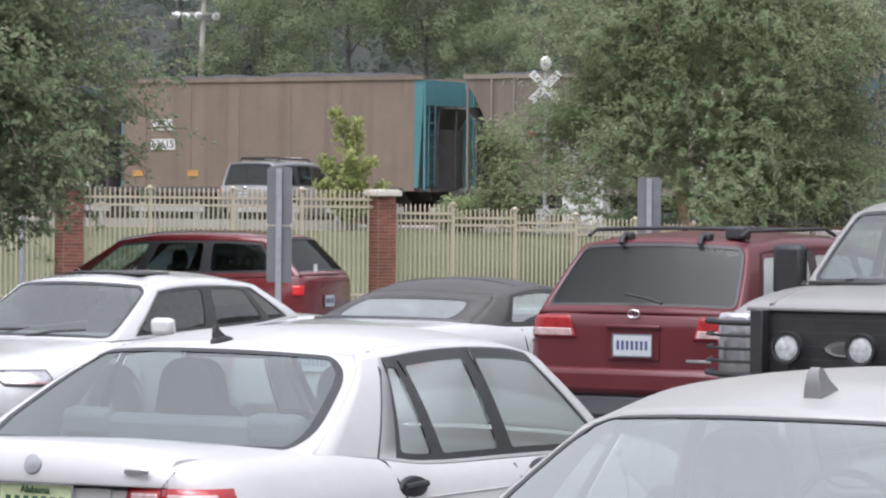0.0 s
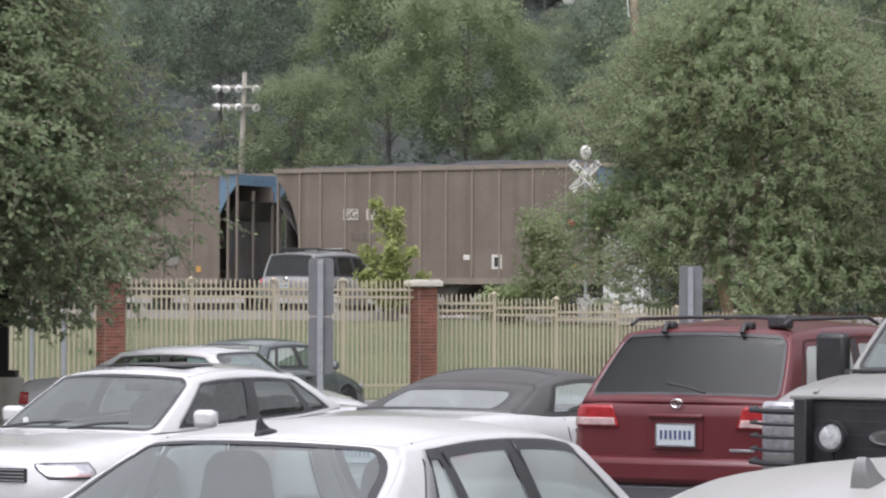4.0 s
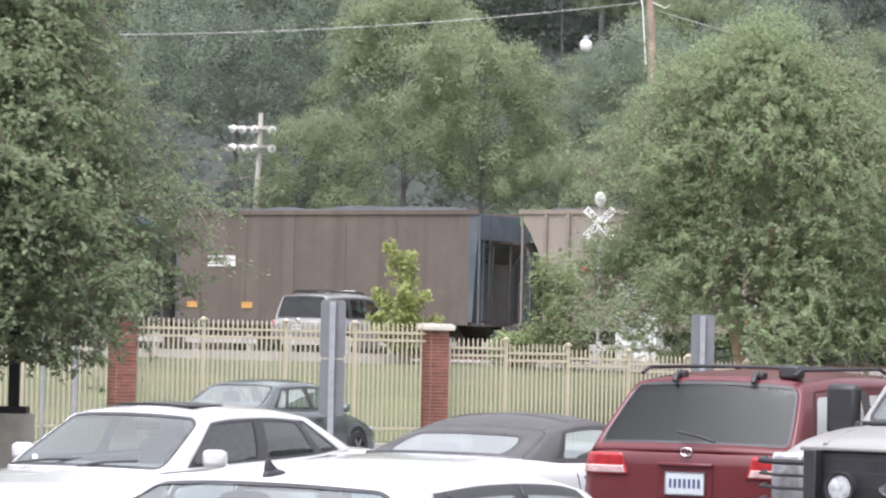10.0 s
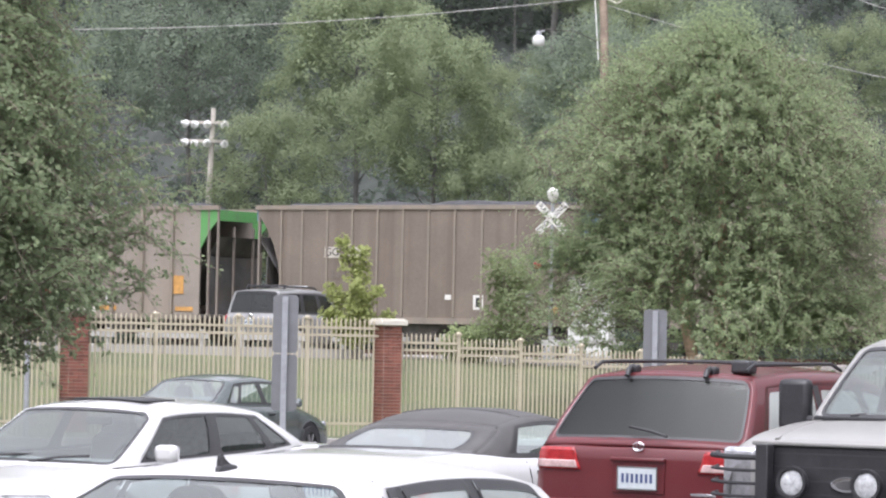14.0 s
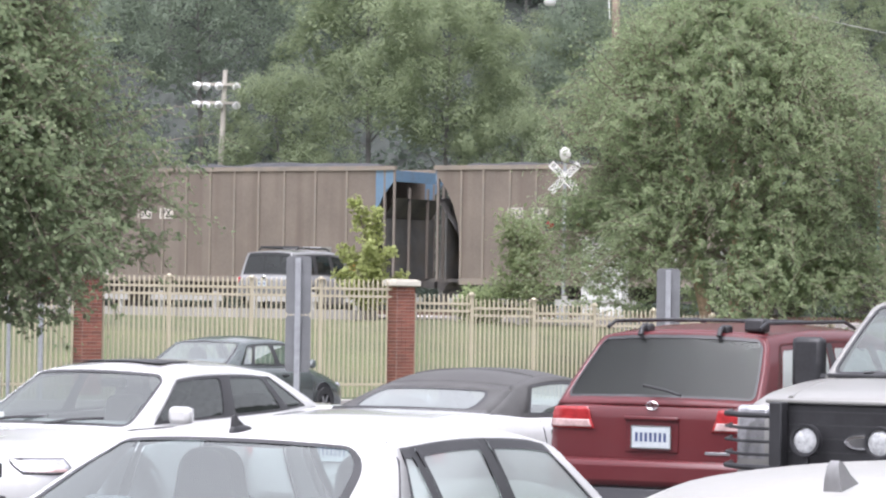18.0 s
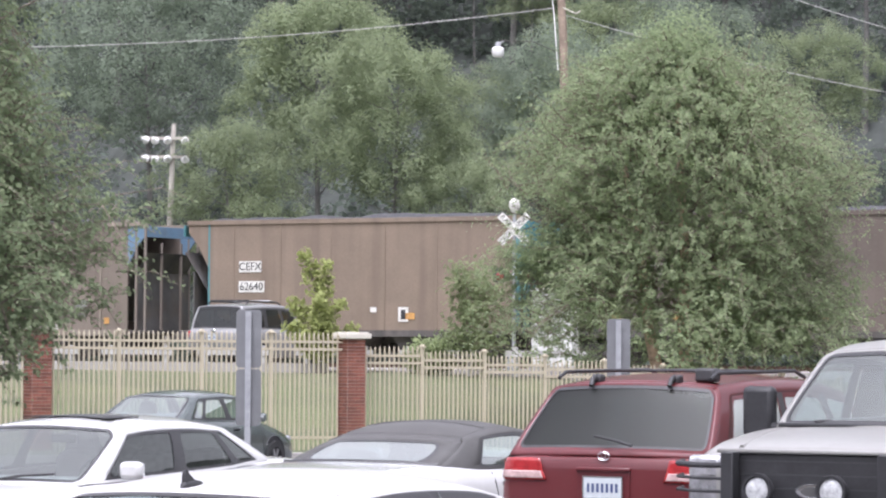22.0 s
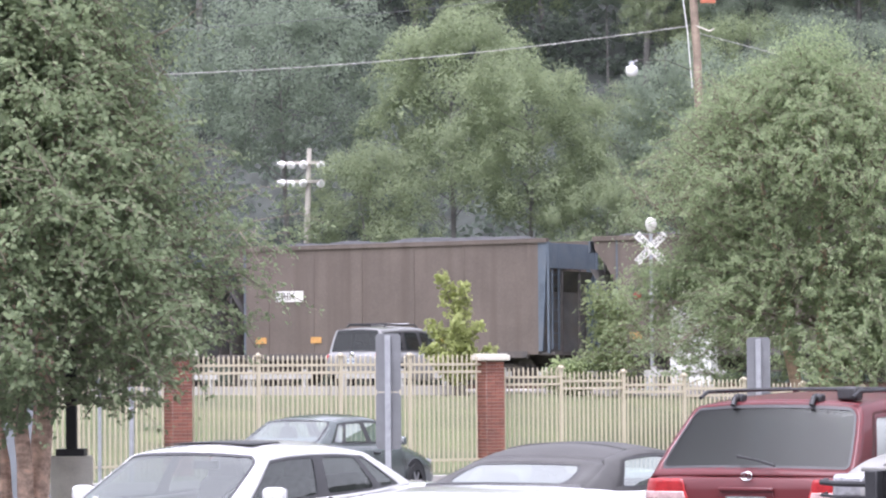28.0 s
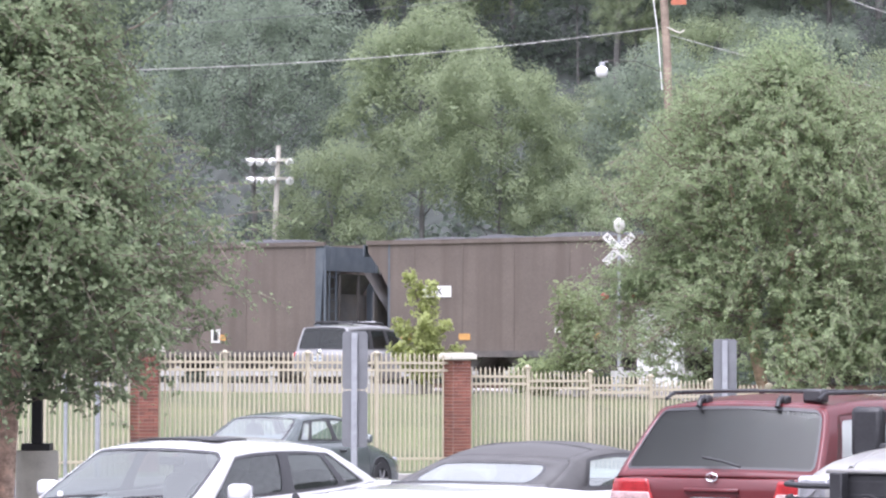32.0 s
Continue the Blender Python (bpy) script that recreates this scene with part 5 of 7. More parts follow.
def number_plate(car, x, y, z, base, ink, sgn=-1, tilt=0):
    pl = part("number_plate", Geo().box(0.305, 0.012, 0.153), base, car, "number plate in a thin frame", m=pose(x, y, z, tilt), bevel=0.004)
    if "plate_bar" not in HOP:
        HOP["plate_bar"] = {}
    if ink.name not in HOP["plate_bar"]:
        HOP["plate_bar"][ink.name] = Geo().box(0.02, 0.004, 0.066).mesh("plate_bar", ink, 0)
    for k in range(7):
        part("plate_bar", HOP["plate_bar"][ink.name], ink, pl, m=pose(-0.115 + 0.038 * k, sgn * 0.007, 0))
    fr = Geo()
    for dx in (-0.157, 0.157):
        fr.box(0.01, 0.016, 0.165, dx, 0, 0)
    for dz in (-0.08, 0.08):
        fr.box(0.32, 0.016, 0.01, 0, 0, dz)
    part("plate_frame", fr, CHROME, pl)
    return pl


def shark_fin(car, y, z, material, h=0.09, wide=1.0, long=1.0):
    """A swept blade on a low oval foot; it leans towards the tail."""
    g = Geo()
    prof = ((-0.085, 0.0, 0.014), (-0.09, 0.5, 0.011), (-0.088, 0.86, 0.008), (-0.075, 1.0, 0.006), (-0.058, 0.94, 0.007), (-0.03, 0.62, 0.01), (0.01, 0.34, 0.013), (0.06, 0.14, 0.014), (0.1, 0.0, 0.008))
    for yy, zz, w in prof:
        g.v += [(-w * wide, yy * long, zz * h), (w * wide, yy * long, zz * h)]
    n = len(prof)
    g.f += [(2 * k, 2 * k + 1, 2 * k + 3, 2 * k + 2) for k in range(n - 1)]
    g.f += [tuple(2 * k for k in range(n)), tuple(2 * k + 1 for k in reversed(range(n)))]
    g.lathe([(1.0, -0.012), (0.97, 0.004), (0.8, 0.012), (0.4, 0.018), (0.0, 0.019)], 24, Matrix.Diagonal((0.032 * wide, 0.115 * long, 1, 1)))
    part("roof_aerial", g, material, car, m=pose(0, y, z), smooth=50)


def sedan_spec(col, **kw):
    sp = dict(
        paint=col,
        body=[(0.0, 0.86, 0.60, 0.70, 0.36), (0.06, 0.94, 0.68, 0.80, 0.28), (0.3, 0.985, 0.73, 0.87, 0.22), (0.9, 1.0, 0.76, 0.895, 0.2), (1.6, 0.965, 0.8, 0.895, 0.19), (3.3, 0.945, 0.8, 0.895, 0.19), (3.55, 0.935, 0.74, 0.89, 0.2), (4.2, 0.82, 0.66, 0.865, 0.21), (4.6, 0.71, 0.58, 0.79, 0.24), (4.78, 0.58, 0.46, 0.62, 0.3)],
        belt=[(0.9, 1.01, 0.73), (1.6, 0.97, 0.79), (3.3, 0.95, 0.79), (3.5, 0.955, 0.74)],
        roof=[(1.55, 1.36, 0.55), (2.1, 1.405, 0.58), (2.6, 1.405, 0.585), (2.95, 1.365, 0.57)],
        side=[(0.9, 1.58, "p"), (1.22, 1.66, "g"), (1.5, 1.82, "k"), (1.54, 1.86, "g"), (2.32, 2.25, "k"), (2.44, 2.35, "g"), (3.38, 2.84, "p"), (3.5, 2.95, "")],
        bulge=(0.16, 0.14), wheels=(1.06, 3.76), mirrors=[(3.22, 1)], handles=[(1.55, 0.86), (2.5, 0.84)], seams=[1.32, 2.38, 3.4], wheel_r=0.315)
    sp.update(kw)
    return sp


def suv_spec(col, **kw):
    sp = dict(
        paint=col, tall=True,
        body=[(0.0, 0.98, 0.72, 0.78, 0.5), (0.08, 1.06, 0.8, 0.88, 0.42), (0.3, 1.08, 0.84, 0.92, 0.36), (1.0, 1.08, 0.85, 0.925, 0.32), (3.1, 1.06, 0.85, 0.925, 0.32), (3.4, 1.05, 0.8, 0.92, 0.32), (4.2, 1.0, 0.74, 0.9, 0.34), (4.6, 0.93, 0.68, 0.84, 0.36), (4.75, 0.75, 0.56, 0.7, 0.42)],
        belt=[(0.12, 1.08, 0.8), (1.0, 1.08, 0.84), (3.0, 1.06, 0.84), (3.35, 1.06, 0.78)],
        roof=[(0.32, 1.7, 0.66), (1.2, 1.755, 0.69), (2.2, 1.76, 0.69), (2.72, 1.7, 0.66)],
        side=[(0.12, 0.34, "p"), (0.3, 0.48, "t"), (1.28, 1.24, "k"), (1.42, 1.36, "t"), (2.2, 2.0, "k"), (2.32, 2.1, "g"), (3.2, 2.6, "p"), (3.35, 2.72, "")],
        bulge=(0.06, 0.14), wheels=(0.95, 3.85), mirrors=[(3.0, 1)], handles=[(1.55, 0.98), (2.42, 0.98)], seams=[1.36, 2.27, 3.2], wheel_r=0.37, rear_glass=GLASS_T, screen_inset=0.08, round=(0.06, 0.1))
    sp.update(kw)
    return sp


def van_spec(col, **kw):
    sp = dict(
        paint=col, tall=True,
        body=[(0.0, 1.1, 0.74, 0.78, 0.42), (0.06, 1.14, 0.82, 0.87, 0.32), (0.25, 1.14, 0.86, 0.92, 0.26), (1.2, 1.09, 0.86, 0.93, 0.22), (3.3, 1.04, 0.86, 0.93, 0.22), (3.75, 1.02, 0.78, 0.92, 0.22), (4.4, 0.92, 0.7, 0.88, 0.24), (4.8, 0.78, 0.6, 0.8, 0.26), (4.94, 0.62, 0.5, 0.66, 0.32)],
        belt=[(0.06, 1.15, 0.81), (1.2, 1.1, 0.85), (3.3, 1.04, 0.85), (3.8, 1.04, 0.78)],
        roof=[(0.52, 1.665, 0.62), (1.2, 1.71, 0.67), (2.3, 1.7, 0.68), (2.85, 1.63, 0.65)],
        side=[(0.06, 0.54, "p"), (0.4, 0.72, "t"), (1.45, 1.42, "k"), (1.56, 1.52, "t"), (2.5, 2.2, "k"), (2.62, 2.3, "g"), (3.5, 2.72, "p"), (3.8, 2.85, "")],
        bulge=(0.05, 0.16), wheels=(1.02, 3.92), mirrors=[(3.4, 1)], handles=[(1.75, 0.95), (2.7, 0.95)], seams=[1.5, 2.56, 3.5], wheel_r=0.33, rear_glass=GLASS_T, side_glass=GLASS, screen_inset=0.05, screen_lo=0.1, screen_hi=0.93, lo=0.12, round=(0.06, 0.1), rim=(0.025, 0.035))
    sp.update(kw)
    return sp


def at_car(x, y, heading):
    """Pose of a vehicle whose rear middle stands at x, y; heading in degrees to the right of straight ahead."""
    return pose(x, y, 0.004, 0, 0, -heading)


def at_front(x, y, heading, length):
    """The same for one that faces the camera: its front middle at x, y, its own axis turned by heading."""
    h = radians(heading)
    return pose(x + length * math.sin(h), y + length * math.cos(h), 0.004, 0, 0, 180 - heading)


SILVER = mat("silver_white_paint", (0.56, 0.555, 0.545), 0.42, metal=0.06, var=0.03, scale=1.2, fine=14, coat=0.4, dirt=((0.3, 0.29, 0.27), 2.2, 0.15))
PINK_LENS = mat("pale_pink_lens", (0.6, 0.42, 0.4), 0.2, metal=0.2, var=0.2, scale=18, coat=0.8)
PEARL = paint("white_car_paint", (0.57, 0.57, 0.56), 0.25, 0.12)
GREYSIL = mat("dusty_grey_paint", (0.37, 0.365, 0.35), 0.45, var=0.05, scale=1.5, fine=40, coat=0.25, dirt=((0.3, 0.285, 0.26), 2.0, 0.35))
DARKRED = mat("dark_red_paint", (0.1, 0.0135, 0.0165), 0.42, var=0.03, scale=1.2, fine=14, coat=0.6, spec=0.3, dirt=((0.2, 0.1, 0.09), 2.2, 0.08))
TRUCKBLK = paint("black_truck_paint", (0.03, 0.032, 0.035), 0.25, 0.3)
TRUCKSIL = mat("pale_truck_paint", (0.25, 0.246, 0.232), 0.42, var=0.05, scale=1.2, fine=14, coat=0.35, dirt=((0.19, 0.18, 0.165), 2.2, 0.3))
DKGREEN = paint("dark_green_paint", (0.1, 0.122, 0.118), 0.24, 0.2, 0.4)
SUVSIL = paint("suv_silver_paint", (0.22, 0.22, 0.218), 0.35, 0.2, 0.1)
GREYDARK = paint("dark_grey_paint", (0.1, 0.1, 0.108), 0.25, 0.2, 0.1)
GREYMOVE = paint("mid_grey_paint", (0.15, 0.15, 0.148), 0.34, 0.2, 0.0)
MAROON = paint("maroon_paint", (0.1, 0.028, 0.028), 0.25, 0.25)
SMOKED = glass_mat("smoked_glass", (0.3, 0.32, 0.31), 0.06, most=0.35)
BLACKCAR = paint("black_car_paint", (0.018, 0.018, 0.02), 0.2, 0.25)
FINGREY = mat("aerial_grey", (0.2, 0.2, 0.2), 0.45, var=0.08, scale=8)
MOVERS = {}


def build_row_one():
    # silver-white executive saloon, seen from behind
    sp = sedan_spec(SILVER,
        body=[(0.0, 0.958, 0.66, 0.72, 0.36), (0.05, 0.975, 0.71, 0.80, 0.28), (0.22, 0.985, 0.76, 0.87, 0.22), (0.8, 0.985, 0.77, 0.895, 0.2), (1.25, 0.945, 0.785, 0.897, 0.19), (1.6, 0.905, 0.805, 0.897, 0.19), (2.4, 0.882, 0.805, 0.897, 0.19), (3.3, 0.868, 0.805, 0.895, 0.19), (3.55, 0.9, 0.74, 0.89, 0.2), (4.25, 0.83, 0.66, 0.865, 0.21), (4.62, 0.72, 0.58, 0.79, 0.24), (4.8, 0.58, 0.46, 0.62, 0.3)],
        lo=0.03, hi=0.92, corner=0.035, belt=[(0.8, 0.985, 0.765), (1.25, 0.947, 0.78), (1.6, 0.907, 0.803), (2.4, 0.884, 0.803), (3.3, 0.87, 0.803), (3.5, 0.9, 0.75)],
        roof=[(1.45, 1.325, 0.55), (2.0, 1.362, 0.58), (2.6, 1.348, 0.585), (2.95, 1.3, 0.57)],
        side=[(0.8, 1.48, "p"), (1.4, 1.62, "g"), (1.74, 1.66, "k"), (1.78, 1.70, "g"), (2.32, 2.22, "k"), (2.4, 2.29, "g"), (3.36, 2.82, "p"), (3.5, 2.95, "")],
        handles=[], mirrors=[], seams=[2.38, 3.4], wheels=(1.14, 3.76), wheel_r=0.3, screen_inset=0.05, round=(0.13, 0.3), rim=(0.05, 0.035), rear_glass=glass_mat("pale_rear_glass", (0.84, 0.95, 0.96), 0.2, most=0.6), cloth=mat("dark_seat_leather", (0.1, 0.108, 0.11), 0.6, var=0.15, scale=20), side_glass=glass_mat("pale_side_glass", (0.86, 0.95, 0.94), 0.42, 0.35))
    car = build_car(sp, at_car(-1.5, 12.1, 27), "parked_sedan", "clean silver-white saloon car with clear windows, seen from behind")
    shark_fin(car, 1.42, 1.372, BLACK, 0.06, 0.8, 0.7)
    pl = number_plate(car, 0.09, -0.014, 0.83, PLATE_A, INK)
    text_part("Alabama", 0.036, INK, pl, pose(0, -0.0075, 0.055, 90, 0, 0))
    face_box("plate_base", car, PLATE_BLUE, 0.09, -0.0215, 0.775, 0.29, 0.004, 0.03, 0)
    wrap_lamp("tail_lamp", sp, car, mat("deep_red_lens", (0.36, 0.012, 0.015), 0.15, var=0.15, scale=12, coat=0.8), 0.705, 0.912, (0.31, 0.21), (0.26, 0.14), 0.012, "large red tail lamp")
    for a, b in ((0.285, 0.17), (0.135, 0.03)):
        wrap_lamp("brake_lens", sp, car, mat("bright_red_lens", (0.62, 0.03, 0.03), 0.2, var=0.2, scale=30, coat=0.8), 0.725, 0.79, (a, a - 0.012), (-b, -b), 0.016, "brighter red lower lens")

    for sgn in (-1, 1):
        part("lamp_seam", Geo().tube([(sgn * 0.6, -0.03, 0.7), (sgn * 0.605, -0.034, 0.8), (sgn * 0.625, -0.034, 0.915), (sgn * 0.66, -0.002, 0.972)], 0.003, 5), TRIM, car)
    for a, b in ((0.22, 0.1), (0.075, -0.07)):
        wrap_lamp("reverse_lens", sp, car, PINK_LENS, 0.825, 0.892, (a, a - 0.02), (-b, -b), 0.017, "clear strip in the tail lamp")
    face_box("plate_recess", car, SILVER, 0, -0.003, 0.8, 0.8, 0.012, 0.21, 0.008)
    part("badge", Geo().lathe([(0.0, 0.006), (0.034, 0.004), (0.037, 0.0), (0.037, -0.01)], 20, pose(0.09, -0.038, 0.98, 78)), ALLOY, car, "round chrome badge")
    face_box("name_badge", car, CHROME, 0.52, -0.032, 0.968, 0.1, 0.012, 0.018, 0.003)
    face_box("brake_lamp", car, TRIM, 0, 1.5, 1.325, 0.34, 0.09, 0.045, 0.015, "dark high brake lamp housing")
    for sgn in (-1, 1):
        for hy in (1.42, 2.6):
            oval = Geo().lathe([(0.0, 0.012), (0.6, 0.01), (0.9, 0.004), (1.0, -0.012)], 24, pose(sgn * (skin(sp, hy, 0.83) + 0.004), hy, 0.83, 0, 90 * sgn, 0) @ Matrix.Diagonal((0.045, 0.12, 1, 1)))
            part("door_handle", oval, BLACK, car, "oval black door handle")
            grip = Geo().tube([(sgn * (skin(sp, hy, 0.83) + 0.012), hy - 0.09, 0.835), (sgn * (skin(sp, hy, 0.83) + 0.022), hy, 0.84), (sgn * (skin(sp, hy, 0.83) + 0.012), hy + 0.09, 0.84)], 0.014, 8)
            part("handle_grip", grip, BLACK, car)
    for sgn in (-1, 1):
        g = Geo().tube([(sgn * (skin(sp, y, 0.8 - 0.01 * y) + 0.001), y, 0.8 - 0.01 * y) for y in [0.28 + 0.12 * k for k in range(29)]], 0.004, 6)
        part("side_moulding", g, SILVER, car)
    ring = [(0.74 + 0.082 * math.cos(a), 0.7 + 0.082 * math.sin(a)) for a in [2 * math.pi * k / 28 for k in range(29)]]
    part("fuel_flap", Geo().tube([(skin(sp, y, z) + 0.0005, y, z) for y, z in ring], 0.003, 5, cap=False), TRIM, car, "round fuel flap seam")
    # boot lid: an upright rear face under a soft crest, closed down to the body along its edges
    rows = []
    for y, z in ((-0.03, 0.912), (-0.042, 0.916), (-0.044, 0.93), (-0.036, 0.975), (-0.018, 1.02), (0.0, 1.042), (0.025, 1.054), (0.07, 1.057), (0.2, 1.052), (0.45, 1.038), (0.72, 1.015)):
        row = []
        for k in range(25):
            u = k / 12 - 1
            row.append((0.63 * u, y + 0.03 * u ** 4, z - (0.015 * u * u + 0.035 * u ** 8) * min(1.0, (z - 0.912) / 0.1)))
        rows.append([(row[0][0], row[0][1], row[0][2] - 0.06)] + row + [(row[-1][0], row[-1][1], row[-1][2] - 0.06)])
    part("boot_lid", Geo().grid(rows), SILVER, car, "boot lid with an upright rear edge", smooth=55)
    for sgn in (-1, 1):
        cut = [tuple(cab_point(sp, 0.78, k / 6, sgn) + Vector((sgn * 0.001, 0, 0))) for k in range(6, -1, -1)]
        cut += [(sgn * (skin(sp, y, z) + 0.0005), y, z) for y, z in ((1.3, 0.93), (1.31, 0.86), (1.37, 0.76), (1.47, 0.66), (1.58, 0.56), (1.67, 0.42))]
        part("door_seam", Geo().tube(cut, 0.005, 5), TRIM, car)
    # near-black line modelled for the shadow under the lid's lower edge
    sh = Geo().tube([(0.0, -0.006, 0.9), (0.3, -0.004, 0.9), (0.62, 0.0, 0.905)], 0.006, 6).tube([(0.0, -0.006, 0.9), (-0.3, -0.004, 0.9), (-0.62, 0.0, 0.905)], 0.006, 6)
    part("boot_shadow_line", sh, TRIM, car)
    # grey-silver saloon beside it, nearer
    sp = sedan_spec(GREYSIL,
        roof=[(1.3, 1.325, 0.57), (1.9, 1.385, 0.6), (2.6, 1.38, 0.6), (2.95, 1.33, 0.57)],
        side=[(0.6, 1.32, "p"), (1.15, 1.55, "g"), (1.5, 1.7, "k"), (1.54, 1.74, "g"), (2.32, 2.25, "k"), (2.44, 2.35, "g"), (3.38, 2.84, "p"), (3.5, 2.95, "")],
        belt=[(0.6, 1.03, 0.7), (1.6, 0.975, 0.8), (3.3, 0.95, 0.79), (3.5, 0.955, 0.74)],
        screen_inset=0.02, screen_hi=0.985, rim=(0.03, 0.03), rear_glass=GLASS_M, bulge=(0.2, 0.14), round=(0.12, 0.22))
    car = build_car(sp, at_car(0.4, 7.92, 26.5), "parked_sedan", "pale grey saloon car with a roof aerial, seen from behind")
    shark_fin(car, 1.5, 1.37, FINGREY, 0.105, 2.1, 1.45)
    face_box("brake_lamp", car, RED_LENS, 0, 0.62, 1.06, 0.34, 0.06, 0.03, 0.01)
    lamp_patch("tail_lamp", sp, car, RED_LENS, 0.02, 0.3, 0.66, 0.84)
    number_plate(car, 0.0, -0.012, 0.72, PLATE, INK_B)


def build_row_two():
    # white saloon facing the camera
    sp = sedan_spec(PEARL, belt=[(0.75, 1.0, 0.72), (1.6, 0.94, 0.79), (3.3, 0.88, 0.79), (3.6, 0.875, 0.74)],
        body=[(0.0, 0.88, 0.60, 0.70, 0.36), (0.06, 0.95, 0.68, 0.80, 0.28), (0.3, 0.985, 0.73, 0.87, 0.22), (0.9, 0.99, 0.76, 0.895, 0.2), (1.6, 0.935, 0.8, 0.895, 0.19), (3.3, 0.875, 0.8, 0.895, 0.19), (3.6, 0.86, 0.74, 0.89, 0.2), (4.2, 0.79, 0.66, 0.865, 0.21), (4.6, 0.73, 0.58, 0.79, 0.24), (4.78, 0.64, 0.46, 0.62, 0.3)],
        roof=[(1.32, 1.285, 0.55), (1.9, 1.335, 0.585), (2.5, 1.335, 0.59), (2.85, 1.295, 0.57)],
        side=[(0.75, 1.34, "p"), (0.95, 1.5, "t"), (1.32, 1.56, "k"), (1.38, 1.6, "t"), (2.2, 2.1, "k"), (2.32, 2.2, "t"), (3.36, 2.74, "p"), (3.6, 2.86, "")],
        side_glass=glass_mat("grey_tinted_glass", (0.45, 0.46, 0.47), 0.42, 0.2, most=0.6), rear_glass=SMOKED, mirrors=[(3.15, 1)], screen_inset=0.03)
    car = build_car(sp, at_front(-3.73, 25.3, 28.5, 4.78), "parked_sedan", "white saloon car with dark side windows and open sunroof")
    sun_r = Geo()
    sun_r.grid([[(0.42 * u, 2.3 + 0.42 * t, 1.378 + 0.014 * (1 - u * u) - 0.008 * t) for u in (-1, -0.5, 0, 0.5, 1)] for t in (0, 0.25, 0.5, 0.75, 1)])
    part("sunroof_deflector", sun_r, TRIM, car, "dark glass sunroof panel, tilted", solid=0.008)
    for x0, x1 in ((0.62, 0.02), (-0.02, -0.5)):
        w = Geo().tube([(x0, 3.72, 0.9), ((x0 + x1) / 2, 3.68, 0.94), (x1, 3.6, 0.955)], 0.012, 6)
        part("wiper", w, BLACK, car)
    for sgn in (-1, 1):
        lamp_patch("headlamp", sp, car, CLEAR_LENS, 4.5, 4.77, 0.575, 0.675, (sgn,), 0.008, "almond-shaped clear headlamp")
        lamp_patch("headlamp_bezel", sp, car, TRIM, 4.485, 4.775, 0.567, 0.683, (sgn,), 0.004)
        lamp_patch("indicator", sp, car, PINK_LENS, 4.53, 4.75, 0.582, 0.606, (sgn,), 0.011)
        lamp_patch("tail_lamp", sp, car, RED_LENS, 0.02, 0.2, 0.7, 0.85, (sgn,))
    gr = Geo()
    for k in range(4):
        gr.box(0.78, 0.03, 0.012, 0, 4.785, 0.555 + 0.026 * k)
    part("grille", gr, CHROME, car)
    face_box("grille_opening", car, BLACK, 0, 4.77, 0.594, 0.82, 0.03, 0.11, 0.01)
    part("badge", Geo().lathe([(0.0, 0.01), (0.033, 0.008), (0.037, 0.0)], 20, pose(0, 4.8, 0.594, -90)), CHROME, car, "plain chrome badge")
    face_box("lower_intake", car, BLACK, 0, 4.77, 0.36, 0.9, 0.04, 0.1, 0.02)
    face_box("screen_sticker", car, WHITE, 0.5, 3.56, 0.95, 0.05, 0.004, 0.05, 0)
    # white convertible with a black soft top, seen from behind
    sp = sedan_spec(PEARL, open=True, body=[(0.0, 0.84, 0.60, 0.72, 0.36), (0.06, 0.92, 0.68, 0.82, 0.28), (0.3, 0.96, 0.74, 0.87, 0.22), (1.2, 0.985, 0.76, 0.89, 0.2), (1.8, 0.95, 0.79, 0.89, 0.19), (3.3, 0.935, 0.78, 0.89, 0.19), (3.55, 0.925, 0.74, 0.885, 0.2), (4.25, 0.82, 0.66, 0.86, 0.21), (4.62, 0.72, 0.58, 0.79, 0.24), (4.8, 0.58, 0.46, 0.62, 0.3)],
        belt=[(1.2, 0.99, 0.72), (1.8, 0.955, 0.78), (3.2, 0.94, 0.77), (3.4, 0.945, 0.72)], wheels=(1.0, 3.7), mirrors=[(3.0, 1)], seams=[1.95, 3.2], handles=[(2.15, 0.83)])
    car = build_car(sp, at_car(-0.98, 26.6, 29), "parked_convertible", "white convertible with a closed black canvas roof, seen from behind")
    sp2 = dict(sp, roof=[(1.85, 1.2, 0.56), (2.2, 1.262, 0.575), (2.6, 1.288, 0.58), (3.0, 1.252, 0.565)],
        side=[(1.22, 1.86, "p"), (1.78, 2.12, "g"), (3.12, 2.8, "p"), (3.36, 2.95, "")], bulge=(0.16, 0.12), screen_inset=0.2, screen_lo=0.1, screen_hi=0.8, round=(0.12, 0.3), roof_paint=SOFTTOP, roof_crown=0.05, rear_glass=glass_mat("hazy_plastic_window", (0.72, 0.78, 0.78), 0.55, 0.15))
    build_cabin(sp2, car, SOFTTOP)
    bow = Geo().tube([(0.56 * u, 2.28, 1.27 + 0.05 * (1 - abs(u) ** 2.6) + 0.004) for u in [k / 6 - 1 for k in range(13)]], 0.012, 6)
    part("roof_bow", bow, SOFTTOP, car)
    hem = Geo().tube([(0.72 * u, 1.2 - 0.15 * (1 - u * u), 1.0 + 0.015 * (1 - u * u)) for u in [k / 6 - 1 for k in range(13)]], 0.018, 6)
    part("roof_hem", hem, TRIM, car)
    lamp_patch("tail_lamp", sp, car, RED_LENS, 0.02, 0.25, 0.64, 0.8)
    number_plate(car, 0.0, -0.012, 0.7, PLATE, INK_B)
